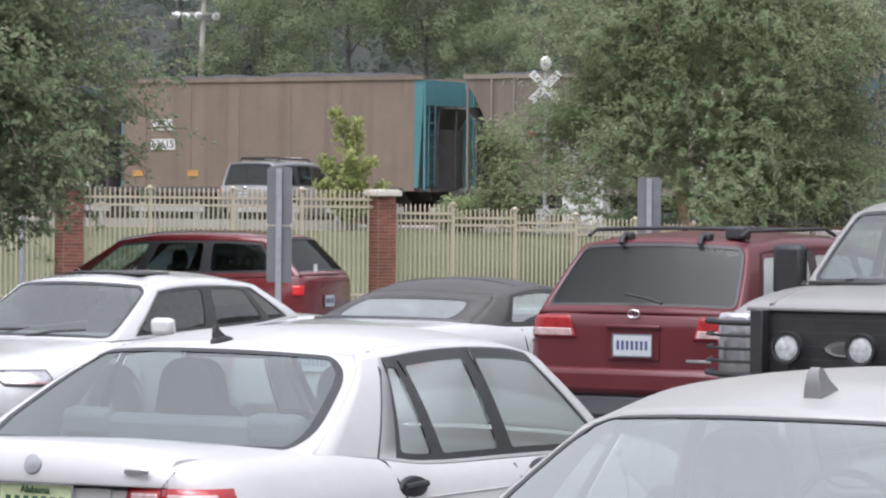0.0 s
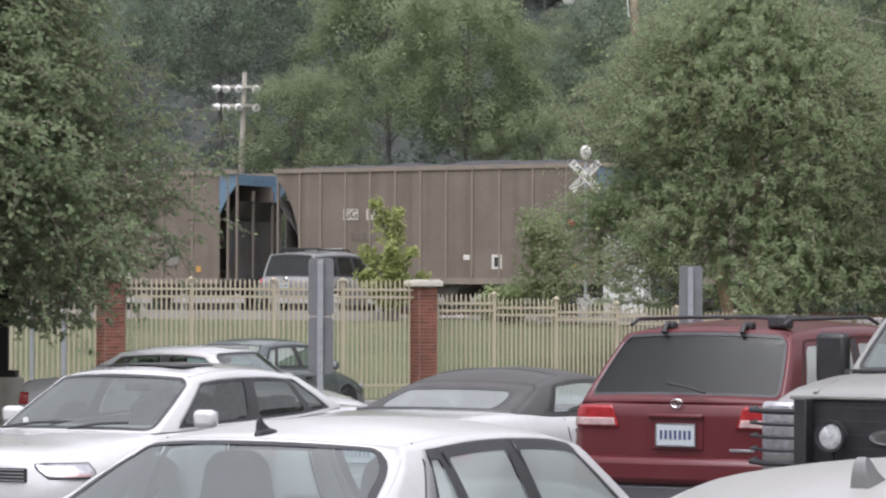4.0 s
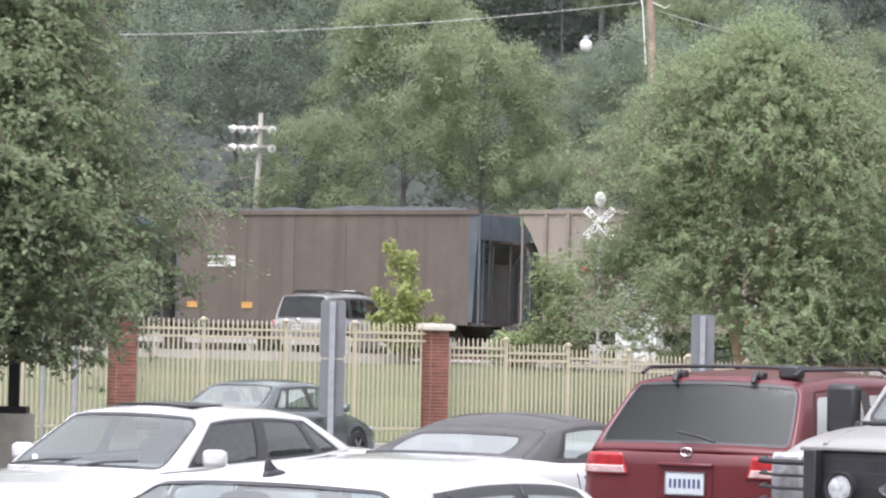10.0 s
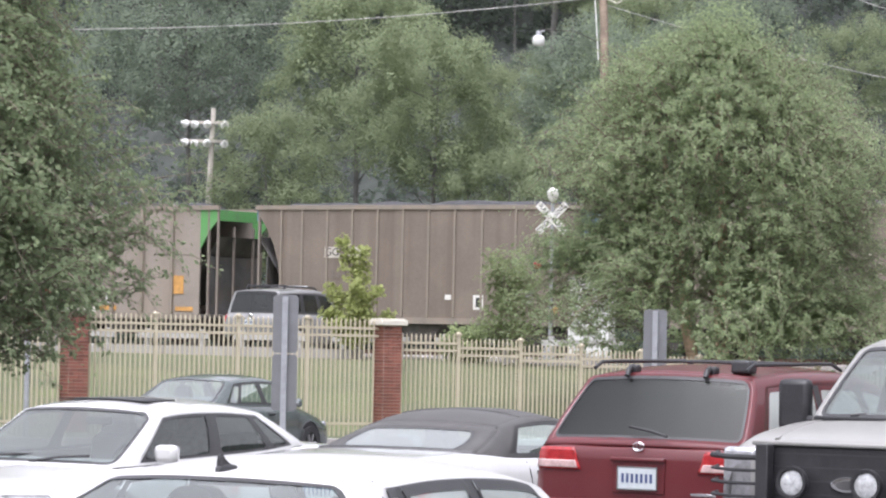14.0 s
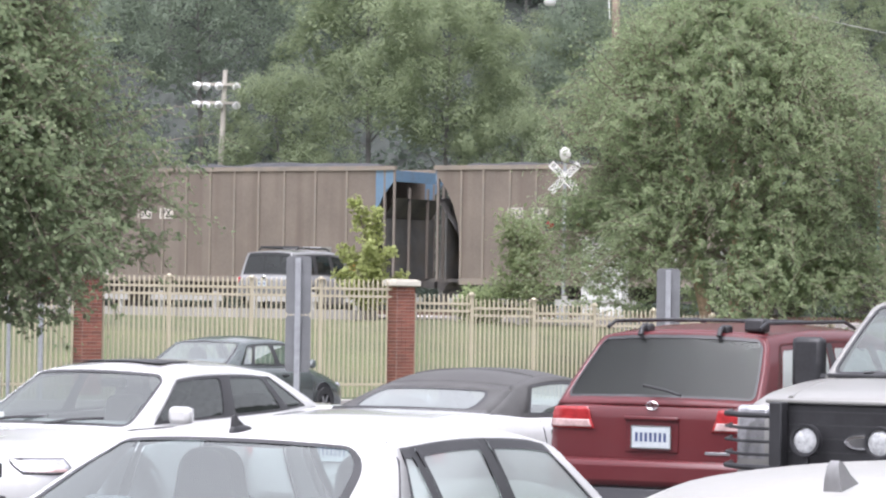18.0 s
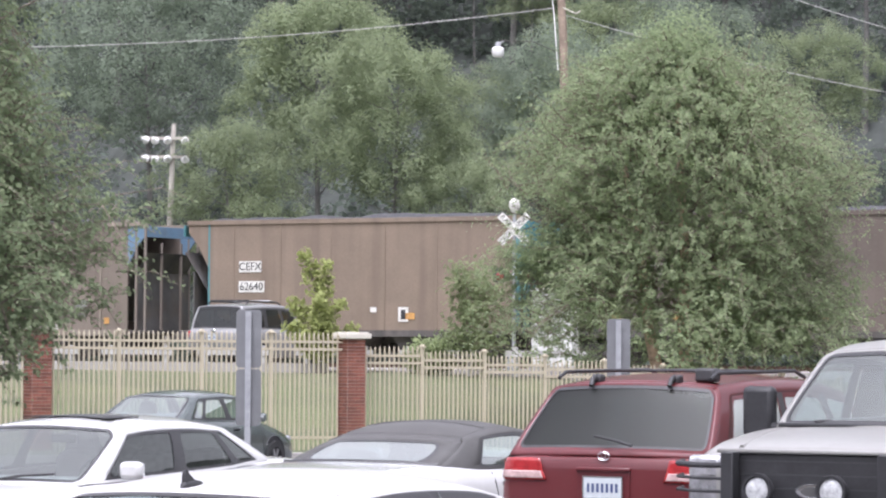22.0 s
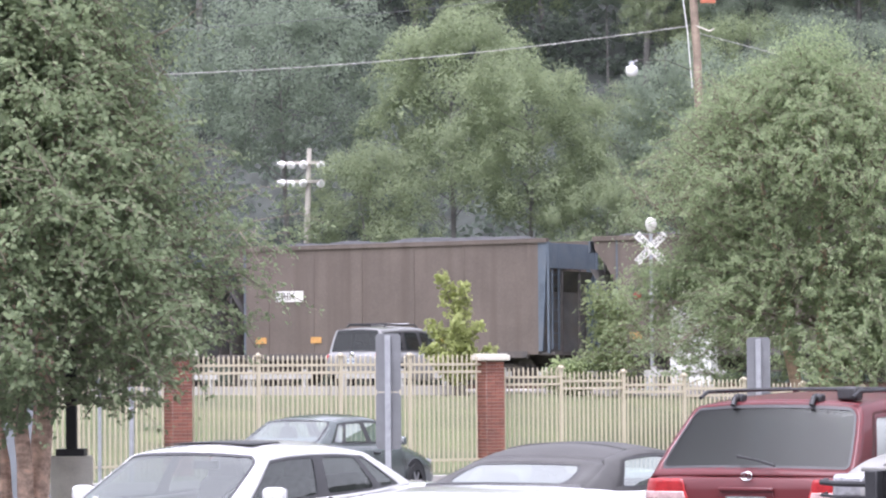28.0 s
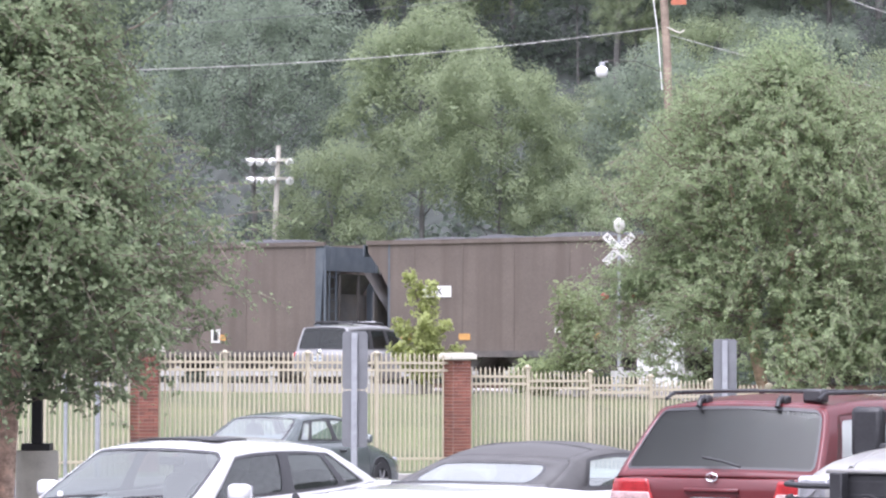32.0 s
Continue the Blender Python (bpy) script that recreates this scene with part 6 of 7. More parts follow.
    # dark red minivan, seen from behind
    sp = van_spec(DARKRED, trim=DARKRED, rear_glass=glass_mat("dark_rear_glass", (0.12, 0.14, 0.15), 0.03, 0.3, most=0.12), side_glass=glass_mat("grey_side_glass", (0.6, 0.64, 0.64), 0.75, 0.45))
    sp["side"] = [(a, b, "g" if c == "t" else c) for a, b, c in sp["side"]]
    car = build_car(sp, at_car(1.42, 24.75, 29), "parked_minivan", "dark red minivan with roof rack and tinted rear window")
    dress_minivan(sp, car)
    # pickup truck facing the camera
    build_pickup()


def dress_minivan(sp, car):
    for sgn in (-1, 1):
        wrap_lamp("tail_lamp", sp, car, mat("worn_red_lens", (0.34, 0.02, 0.022), 0.2, var=0.2, scale=14, coat=0.6), 0.972, 1.135, (0.29, 0.21), (0.2, 0.2), 0.01, "red tail lamp", (sgn,))
        wrap_lamp("reverse_lens", sp, car, PINK_LENS, 0.985, 1.04, (0.265, 0.24), (0.12, 0.12), 0.015, "clear lower lens", (sgn,))
    number_plate(car, 0.0, -0.026, 0.925, PLATE, INK_B)
    face_box("plate_surround", car, sp["paint"], 0, -0.006, 0.935, 0.42, 0.012, 0.24, 0.005)
    face_box("plate_handle", car, sp["paint"], 0, -0.02, 1.06, 0.44, 0.03, 0.03, 0.01)
    ring = Geo().tube([(0.045 * math.cos(a), -0.012, 1.155 + 0.03 * math.sin(a)) for a in [2 * math.pi * k / 20 for k in range(21)]], 0.0045, 6, cap=False)
    ring.tube([(0.016 * math.cos(a), -0.014, 1.158 + 0.026 * math.sin(a)) for a in [2 * math.pi * k / 16 for k in range(17)]], 0.004, 6, cap=False)
    part("badge", ring, CHROME, car, "oval chrome badge")
    face_box("name_badge", car, CHROME, 0.52, -0.004, 0.82, 0.2, 0.006, 0.022, 0.002)
    part("rear_wiper", Geo().tube([(0.22, 0.0, 1.235), (0.08, 0.02, 1.27), (-0.1, 0.04, 1.3)], 0.011, 6), BLACK, car)
    bar = Geo()
    for sgn in (-1, 1):
        bar.tube([(sgn * 0.62, 0.5, 1.72), (sgn * 0.62, 0.62, 1.765), (sgn * 0.62, 2.1, 1.78), (sgn * 0.62, 2.3, 1.73)], 0.014, 8)
    part("roof_rail", bar, BLACK, car)
    for y in (0.75, 1.7):
        part("roof_bar", Geo().tube([(-0.62, y, 1.77), (-0.3, y, 1.78), (0.3, y, 1.78), (0.62, y, 1.77)], 0.012, 8), BLACK, car)
    for x in (-0.32, 0.32):
        cl = face_box("rack_clamp", car, BLACK, x, 0.56, 1.715, 0.08, 0.1, 0.07, 0.02)
        part("clamp_hook", Geo().tube([(0, -0.03, 0.02), (0, -0.1, 0.0), (0, -0.13, -0.05)], 0.02, 8), BLACK, cl)
    face_box("rack_block", car, TRIM, 0.5, 0.72, 1.75, 0.16, 0.14, 0.1, 0.02)
    face_box("bumper", car, sp["paint"], 0, -0.03, 0.66, 1.62, 0.14, 0.2, 0.05)
    face_box("bumper_skirt", car, GREYDARK, 0, -0.01, 0.48, 1.56, 0.1, 0.17, 0.03)
    part("radio_aerial", Geo().tube([(0.72, 2.9, 1.5), (0.72, 2.85, 1.95)], 0.004, 5), BLACK, car)


def build_pickup():
    sp = suv_spec(TRUCKSIL,
        body=[(0.0, 1.0, 0.9, 0.95, 0.55), (0.1, 1.08, 0.95, 1.0, 0.5), (2.3, 1.1, 0.95, 1.0, 0.45), (2.5, 1.18, 0.93, 1.0, 0.42), (4.3, 1.33, 0.92, 1.0, 0.42), (4.5, 1.39, 0.88, 1.0, 0.42), (5.2, 1.34, 0.84, 0.99, 0.44), (5.6, 1.27, 0.8, 0.96, 0.46), (5.72, 1.16, 0.76, 0.9, 0.5)],
        belt=[(2.35, 1.25, 0.86), (3.0, 1.25, 0.9), (4.2, 1.32, 0.9), (4.55, 1.41, 0.82)],
        roof=[(2.5, 1.92, 0.7), (3.0, 1.98, 0.72), (3.5, 1.98, 0.72), (3.9, 1.92, 0.69)],
        side=[(2.35, 2.5, "p"), (2.55, 2.66, "t"), (3.2, 3.1, "k"), (3.32, 3.2, "g"), (4.3, 3.74, "p"), (4.55, 3.9, "")],
        wheels=(1.1, 4.75), wheel_r=0.4, seams=[2.5, 3.26, 4.35], handles=[(3.45, 1.05)], mirrors=[], screen_inset=0.05)
    car = build_car(sp, at_front(2.62, 21.9, 31, 5.72), "parked_pickup", "pale pickup truck with black grille, push bar and spot lamps")
    y = 5.72
    face_box("grille", car, BLACK, 0, y - 0.02, 1.04, 1.3, 0.12, 0.46, 0.03, "black mesh grille")
    bar_mesh = Geo().box(1.2, 0.01, 0.01).mesh("grille_bar", TRIM)
    for k in range(5):
        part("grille_bar", bar_mesh, TRIM, car, m=pose(0, y + 0.037, 0.86 + 0.088 * k))
    part("badge", Geo().lathe([(0.0, 0.01), (0.5, 0.008), (0.56, 0.0), (0.56, -0.02)], 24, pose(0, y + 0.05, 1.02, -90) @ Matrix.Diagonal((0.21, 0.09, 1, 1))), CHROME, car, "oval badge")
    part("badge_face", Geo().lathe([(0.0, 0.014), (0.36, 0.012), (0.4, 0.0)], 24, pose(0, y + 0.05, 1.02, -90) @ Matrix.Diagonal((0.21, 0.09, 1, 1))), TRUCKBLK, car)
    for sgn in (-1, 1):
        face_box("headlamp", car, CLEAR_LENS, sgn * 0.8, y - 0.1, 1.05, 0.24, 0.2, 0.38, 0.03, "tall clear headlamp")
        lens = Geo().lathe([(0.0, 0.012), (0.06, 0.009), (0.084, 0.0)], 24, pose(sgn * 0.26 + 0.06, y + 0.2, 1.03, -90))
        shell = Geo().lathe([(0.082, -0.004), (0.086, 0.02), (0.104, 0.022), (0.108, 0.0), (0.106, -0.03), (0.08, -0.09), (0.0, -0.11)], 24, pose(sgn * 0.26 + 0.06, y + 0.2, 1.03, -90))
        sl = part("spot_lamp", shell, BLACK, car, "round black spot lamp")
        part("lens", lens, SPOT_LENS, sl)
        part("bracket", Geo().box(0.03, 0.03, 0.14, sgn * 0.26 + 0.06, y + 0.18, 0.88), BLACK, sl)
    pb = Geo()
    for sgn in (-1, 1):
        pb.box(0.09, 0.1, 0.66, sgn * 0.55, y + 0.13, 0.94)
        pb.box(0.06, 0.14, 0.05, sgn * 0.55, y + 0.1, 1.24)
        pb.tube([(-0.55, y + 0.15, 0.82), (0.55, y + 0.15, 0.82)], 0.03, 8)
    part("push_bar", pb, BLACK, car, bevel=0.01)
    for sgn in (-1, 1):
        for k in range(5):
            z = 0.84 + 0.085 * k
            r = 0.019 if k in (0, 4) else 0.011
            g = Geo().tube([(sgn * 0.58, y + 0.15, z), (sgn * 0.8, y + 0.14, z), (sgn * 0.98, y + 0.02, z + 0.005), (sgn * 1.03, y - 0.16, z + 0.01)], r, 8)
            part("lamp_guard", g, BLACK, car)
    face_box("bumper", car, CHROME, 0, y + 0.02, 0.66, 1.86, 0.16, 0.2, 0.04)
    face_box("cowl", car, BLACK, 0, 4.6, 1.425, 1.5, 0.16, 0.03, 0.01)
    part("wiper", Geo().tube([(0.5, 4.62, 1.45), (0.1, 4.5, 1.48), (-0.1, 4.46, 1.5)], 0.012, 6), BLACK, car)
    hood = Geo().tube([(0.7, 4.6, 1.40), (0.66, 5.1, 1.365), (0.58, 5.6, 1.29)], 0.02, 6)
    part("hood_crease", hood, TRUCKSIL, car)
    face_box("hood_front", car, TRUCKSIL, 0, y + 0.045, 1.275, 1.36, 0.03, 0.03, 0.01)
    for sgn in (-1, 1):
        mi = face_box("door_mirror", car, BLACK, sgn * 1.2, 4.0, 1.5, 0.24, 0.12, 0.36, 0.04, "tall black towing mirror")
        part("mirror_arm", Geo().tube([(sgn * 0.9, 4.05, 1.38), (sgn * 1.1, 4.02, 1.4)], 0.03, 8), BLACK, car)


def build_row_three():
    # dark green saloon near the fence, facing right
    sp = sedan_spec(DKGREEN, roof_paint=DKGREEN, side_glass=GLASS)
    car = build_car(sp, pose(-4.6, 52.2, -0.156, 0, 0, -25), "parked_sedan", "dark green saloon car parked before the fence")
    lamp_patch("tail_lamp", sp, car, RED_LENS, 0.02, 0.25, 0.66, 0.82)
    for sgn in (-1, 1):
        face_box("headlamp", car, CLEAR_LENS, sgn * 0.56, 4.6, 0.64, 0.34, 0.16, 0.12, 0.03)
    # silver sport utility vehicle beyond the fence, waiting at the crossing
    sp = suv_spec(SUVSIL, rear_glass=GLASS_T, side_glass=GLASS_T)
    z = ground_z(-4.8, 91.2) + 0.03
    car = build_car(sp, pose(-5.3, 91.0, z, 0, 0, -30), "stopped_suv", "silver sport utility vehicle with a roof rack, stopped at the crossing", "suv")
    bar = Geo()
    for sgn in (-1, 1):
        bar.tube([(sgn * 0.6, 0.7, 1.78), (sgn * 0.6, 0.8, 1.84), (sgn * 0.6, 2.2, 1.84), (sgn * 0.6, 2.35, 1.78)], 0.025, 8)
    part("roof_rail", bar, BLACK, car)
    face_box("roof_box", car, BLACK, 0, 0.8, 1.86, 1.2, 0.08, 0.05, 0.01)
    face_box("roof_bar", car, ALLOY, 0, 1.9, 1.86, 1.2, 0.08, 0.05, 0.01)
    part("badge", Geo().lathe([(0.0, 0.01), (0.06, 0.008), (0.07, 0.0)], 16, pose(0, -0.01, 1.03, 90)), CHROME, car)
    lamp_patch("tail_lamp", sp, car, RED_LENS, 0.02, 0.2, 0.85, 1.05)
    number_plate(car, 0, -0.02, 0.86, PLATE, INK_B)


def build_street():
    # back-to-back parking signs on posts
    def sign_post(x, y, rz, plates, label):
        t = thing("parking_sign", pose(x, y, 0.0, 0, 0, rz), label, "sign")
        top = max(p[1] for p in plates)
        g = Geo().prism([(-0.035, -0.02), (0.035, -0.02), (0.035, 0.0), (0.015, 0.0), (0.015, 0.025), (-0.015, 0.025), (-0.015, 0.0), (-0.035, 0.0)], "z", -0.1, top - 0.02)
        part("post", g, GALV, t)
        for z0, z1, w in plates:
            c = 0.03
            a = w / 2
            pl = Geo().prism([(-a + c, z0), (a - c, z0), (a, z0 + c), (a, z1 - c), (a - c, z1), (-a + c, z1), (-a, z1 - c), (-a, z0 + c)], "y", 0.027, 0.031)
            p = part("plate", pl, SIGNBACK, t, "bare metal back of a sign plate")
            for zz in (z0 + 0.08, z1 - 0.08):
                part("bolt", Geo().lathe([(0.0, 0.01), (0.012, 0.008), (0.013, 0.0)], 10, pose(0, 0.026, zz, 90)), CHROME, p)
    sign_post(-1.96, 41.0, -8, [(1.02, 1.7, 0.31), (1.72, 2.42, 0.31)], "tall stacked sign plates seen from behind, on a steel post")
    sign_post(2.76, 45.0, -6, [(1.5, 2.38, 0.31)], "plain sign plate seen from behind, on a steel post")
    # slim grey posts by the fence
    for x, y, h in ((-8.05, 60.5, 1.9),):
        t = thing("steel_post", pose(x, y, 0), "slim grey steel post before the fence", "post")
        part("post", Geo().tube([(0, 0, -0.1), (0, 0, h)], 0.035, 8), GALV, t)
    # yield sign
    t = thing("yield_sign", pose(-7.66, 62.0, 0, 0, 0, 10), "red and white triangular yield sign on a grey post", "sign")
    part("post", Geo().tube([(0, 0.05, -0.1), (0, 0.05, 2.6)], 0.05, 8), GALV, t)
    part("plate", Geo().prism([(0, 2.0), (0.42, 2.72), (-0.42, 2.72)], "y", -0.004, 0.004), STOPRED, t, bevel=0.01)
    part("centre", Geo().prism([(0, 2.26), (0.2, 2.6), (-0.2, 2.6)], "y", -0.009, -0.005), WHITE, t)
    # black lamp post on a concrete base
    t = thing("lamp_post", pose(-6.72, 47.5, 0), "tall black lamp post on a pale concrete base", "lamp post")
    part("base", Geo().lathe([(0.0, 0.0), (0.3, 0.0), (0.3, 0.8), (0.28, 0.82), (0.0, 0.82)], 24), CAPSTONE, t)
    part("base_plate", Geo().box(0.4, 0.4, 0.1, 0, 0, 0.87), BLACK, t, bevel=0.01)
    part("pole", Geo().box(0.15, 0.15, 7.2, 0, 0, 4.5), BLACK, t, bevel=0.015)
    part("arm", Geo().box(1.2, 0.08, 0.08, 0.4, 0, 8.0), BLACK, t)
    part("lamp_head", Geo().box(0.6, 0.4, 0.2, 1.0, 0, 7.95), BLACK, t, bevel=0.03)
    # blue-grey box at the lot's edge
    t = thing("utility_box", pose(-8.15, 52.0, 0), "blue-grey metal utility box near the fence", "utility box")
    part("cabinet", Geo().box(0.7, 0.6, 1.5, 0, 0, 0.75), mat("blue_grey_metal", (0.28, 0.3, 0.32), 0.5, var=0.08, scale=3), t, bevel=0.02)
    part("lid", Geo().box(0.76, 0.66, 0.06, 0, 0, 1.53), GALV, t, bevel=0.01)


def build_crossing():
    x, y = 3.13, 103.0
    z0 = ground_z(x, y)
    t = thing("crossing_signal", pose(x, y, 0, 0, 0, -10), "railway crossing signal mast with crossbuck and red flashing lamps", "crossing signal")
    part("mast", Geo().tube([(0, 0, z0 - 0.1), (0, 0, 6.3)], 0.055, 10), GALV, t)
    part("mast_base", Geo().lathe([(0.2, z0 - 0.1), (0.2, z0 + 0.3), (0.09, z0 + 0.5)], 12), GALV, t)
    part("bell", Geo().lathe([(0.0, 6.66), (0.1, 6.63), (0.17, 6.54), (0.175, 6.4), (0.12, 6.28), (0.07, 6.2)], 16), BOARD, t)
    for sg, txt in ((1, ("RAIL", "ROAD")), (-1, ("CROS", "SING"))):
        m = pose(0, -0.07 - 0.012 * sg, 5.72) @ Matrix.Rotation(radians(45 * sg), 4, "Y")
        bl = part("crossbuck_blade", Geo().box(1.22, 0.008, 0.23), BOARD, t, "white blade with black lettering", m=m)
        for k, wd in ((-1, txt[0]), (1, txt[1])):
            text_part(wd, 0.22, STENCIL, bl, pose(0.33 * k, -0.006, 0, 90, 0, 0))
    part("lamp_arm", Geo().tube([(-0.55, -0.08, 4.3), (0.55, -0.08, 4.3)], 0.035, 8), GALV, t)
    lamp_red = mat("red_signal", (0.26, 0.016, 0.02), 0.25, coat=0.5)
    for k in (-1, 1):
        hd = part("signal_head", Geo().lathe([(0.0, 0.0), (0.25, 0.0), (0.25, 0.012), (0.0, 0.012)], 24, pose(k * 0.42, -0.14, 4.28, 90)), BLACK, t, "black round backing disc")
        part("lens", Geo().lathe([(0.0, 0.05), (0.08, 0.035), (0.12, 0.013)], 20, pose(k * 0.42, -0.14, 4.28, 90)), lamp_red if k < 0 else mat("dark_red_lens", (0.16, 0.012, 0.012), 0.2, coat=0.5), hd)
        part("hood", Geo().tube([(k * 0.42 + 0.14 * math.cos(a), -0.28, 4.28 + 0.14 * math.sin(a)) for a in [math.pi * j / 8 for j in range(9)]], 0.012, 5), BLACK, hd)
    # white equipment cabinet
    cx, cy = 4.2, 98.5
    t = thing("signal_cabinet", pose(cx, cy, ground_z(cx, cy), 0, 0, -12), "white metal railway equipment cabinet", "cabinet")
    part("cabinet", Geo().box(1.2, 1.2, 2.25, 0, 0, 1.2), CABINET, t, bevel=0.02)
    part("roof", Geo().prism([(-0.68, 2.32), (0.68, 2.32), (0.6, 2.42), (-0.6, 2.42)], "y", -0.7, 0.7), CABINET, t)
    part("door", Geo().box(0.66, 0.03, 1.9, -0.2, -0.615, 1.15), CABINET, t, bevel=0.01)
    part("handle", Geo().box(0.03, 0.04, 0.15, 0.08, -0.64, 1.2), GALV, t)
    part("base", Geo().box(1.3, 1.3, 0.3, 0, 0, 0.0), CONCRETE, t)
    # floodlight pole beyond the track
    x, y = -8.44, 120.0
    gz = ground_z(x, y)
    t = thing("floodlight_pole", pose(x, y, 0), "weathered pole with two rows of white floodlights", "floodlight")
    part("pole", Geo().tube([(-0.2, 0, gz - 0.5), (-0.1, 0, 7.0), (0, 0, 10.0)], [0.13, 0.11, 0.085], 10), POLEGREY, t)
    shade = Geo().lathe([(0.03, 0.24), (0.07, 0.22), (0.09, 0.1), (0.19, -0.06), (0.185, -0.07), (0.08, 0.07), (0.0, 0.1)], 16).mesh("shade", WHITE)
    for z in (9.48, 8.82):
        part("cross_arm", Geo().box(1.7, 0.08, 0.1, -0.3, -0.12, z), POLEGREY, t)
        for k, (dx, ry) in enumerate(((-1.0, -70), (-0.66, -35), (-0.2, 8), (0.42, 10))):
            part("floodlight", shade, WHITE, t, "white bell-shaped floodlight", m=pose(dx, -0.2, z - 0.06 - 0.02 * (k % 2), 58 + 9 * (k % 3), ry, 0) @ Matrix.Scale(0.78, 4))
    # utility pole with a street lamp
    x, y = 4.95, 113.0
    gz = ground_z(x, y)
    t = thing("utility_pole", pose(x, y, 0), "brown wooden utility pole with a hanging street lamp", "utility pole")
    part("pole", Geo().tube([(0.35, 0, gz - 0.5), (0.08, 0, 12.5), (-0.2, 0, 17.5)], [0.16, 0.14, 0.12], 12), POLEWOOD, t)
    part("conduit", Geo().tube([(-0.1, -0.18, 11.4), (-0.24, -0.18, 13.3), (-0.45, -0.2, 14.9)], 0.02, 6), WHITE, t)
    part("lamp_arm", Geo().tube([(0.1, 0, 11.9), (-0.9, 0, 12.35), (-2.05, 0, 12.4)], 0.014, 6), UNDER, t)
    lp = part("lamp_shade", Geo().lathe([(0.06, 0.24), (0.16, 0.22), (0.2, 0.16), (0.205, 0.02), (0.17, -0.08), (0.13, -0.12), (0.0, -0.125)], 16, pose(-2.1, 0, 11.95)), WHITE, t, "pale bell-shaped street lamp")
    part("lamp_cap", Geo().lathe([(0.0, 0.4), (0.07, 0.39), (0.1, 0.3), (0.1, 0.22)], 12, pose(-2.1, 0, 11.95)), GALV, lp)
    part("photocell", Geo().tube([(-2.1, 0, 12.3), (-1.9, 0, 12.36)], 0.025, 6), GALV, lp)
    part("warning_plate", Geo().box(0.5, 0.03, 0.42, 0.45, -0.2, 14.45), ORANGE, t)
    part("insulator", Geo().tube([(0.05, -0.1, 13.5), (0.5, -0.1, 13.3), (0.65, -0.1, 13.4)], 0.03, 6), CAPSTONE, t)
    # overhead cables, each from the pole to a support out of view
    ca = mat("cable", (0.45, 0.44, 0.42), 0.6)
    cd = mat("dark_cable", (0.12, 0.12, 0.13), 0.6)
    for nm, a, b, sag, r, m in (("cable", (4.75, 113, 13.5), (-34, 113.5, 13.0), 1.2, 0.015, ca), ("cable", (4.95, 113, 13.3), (24, 111, 9.5), 0.5, 0.012, ca), ("cable", (4.7, 113.2, 15.2), (-34, 114, 13.6), 0.9, 0.01, cd), ("cable", (4.9, 113, 17.0), (24, 110, 10.8), 0.8, 0.013, ca)):
        pts = []
        for k in range(25):
            f = k / 24
            pts.append((a[0] + (b[0] - a[0]) * f, a[1] + (b[1] - a[1]) * f, a[2] + (b[2] - a[2]) * f - sag * 4 * f * (1 - f)))
        tagged(part("overhead_cable", Geo().tube(pts, r, 6), m), "thin overhead cable slung from the utility pole", "cable")
    for x, y in ((-34, 113.6), (24, 110.6)):
        t = thing("utility_pole", pose(x, y, 0), "plain wooden utility pole carrying cables", "utility pole")
        part("pole", Geo().tube([(0, 0, ground_z(x, y) - 0.5), (0, 0, 14)], [0.19, 0.14], 10), POLEWOOD, t)


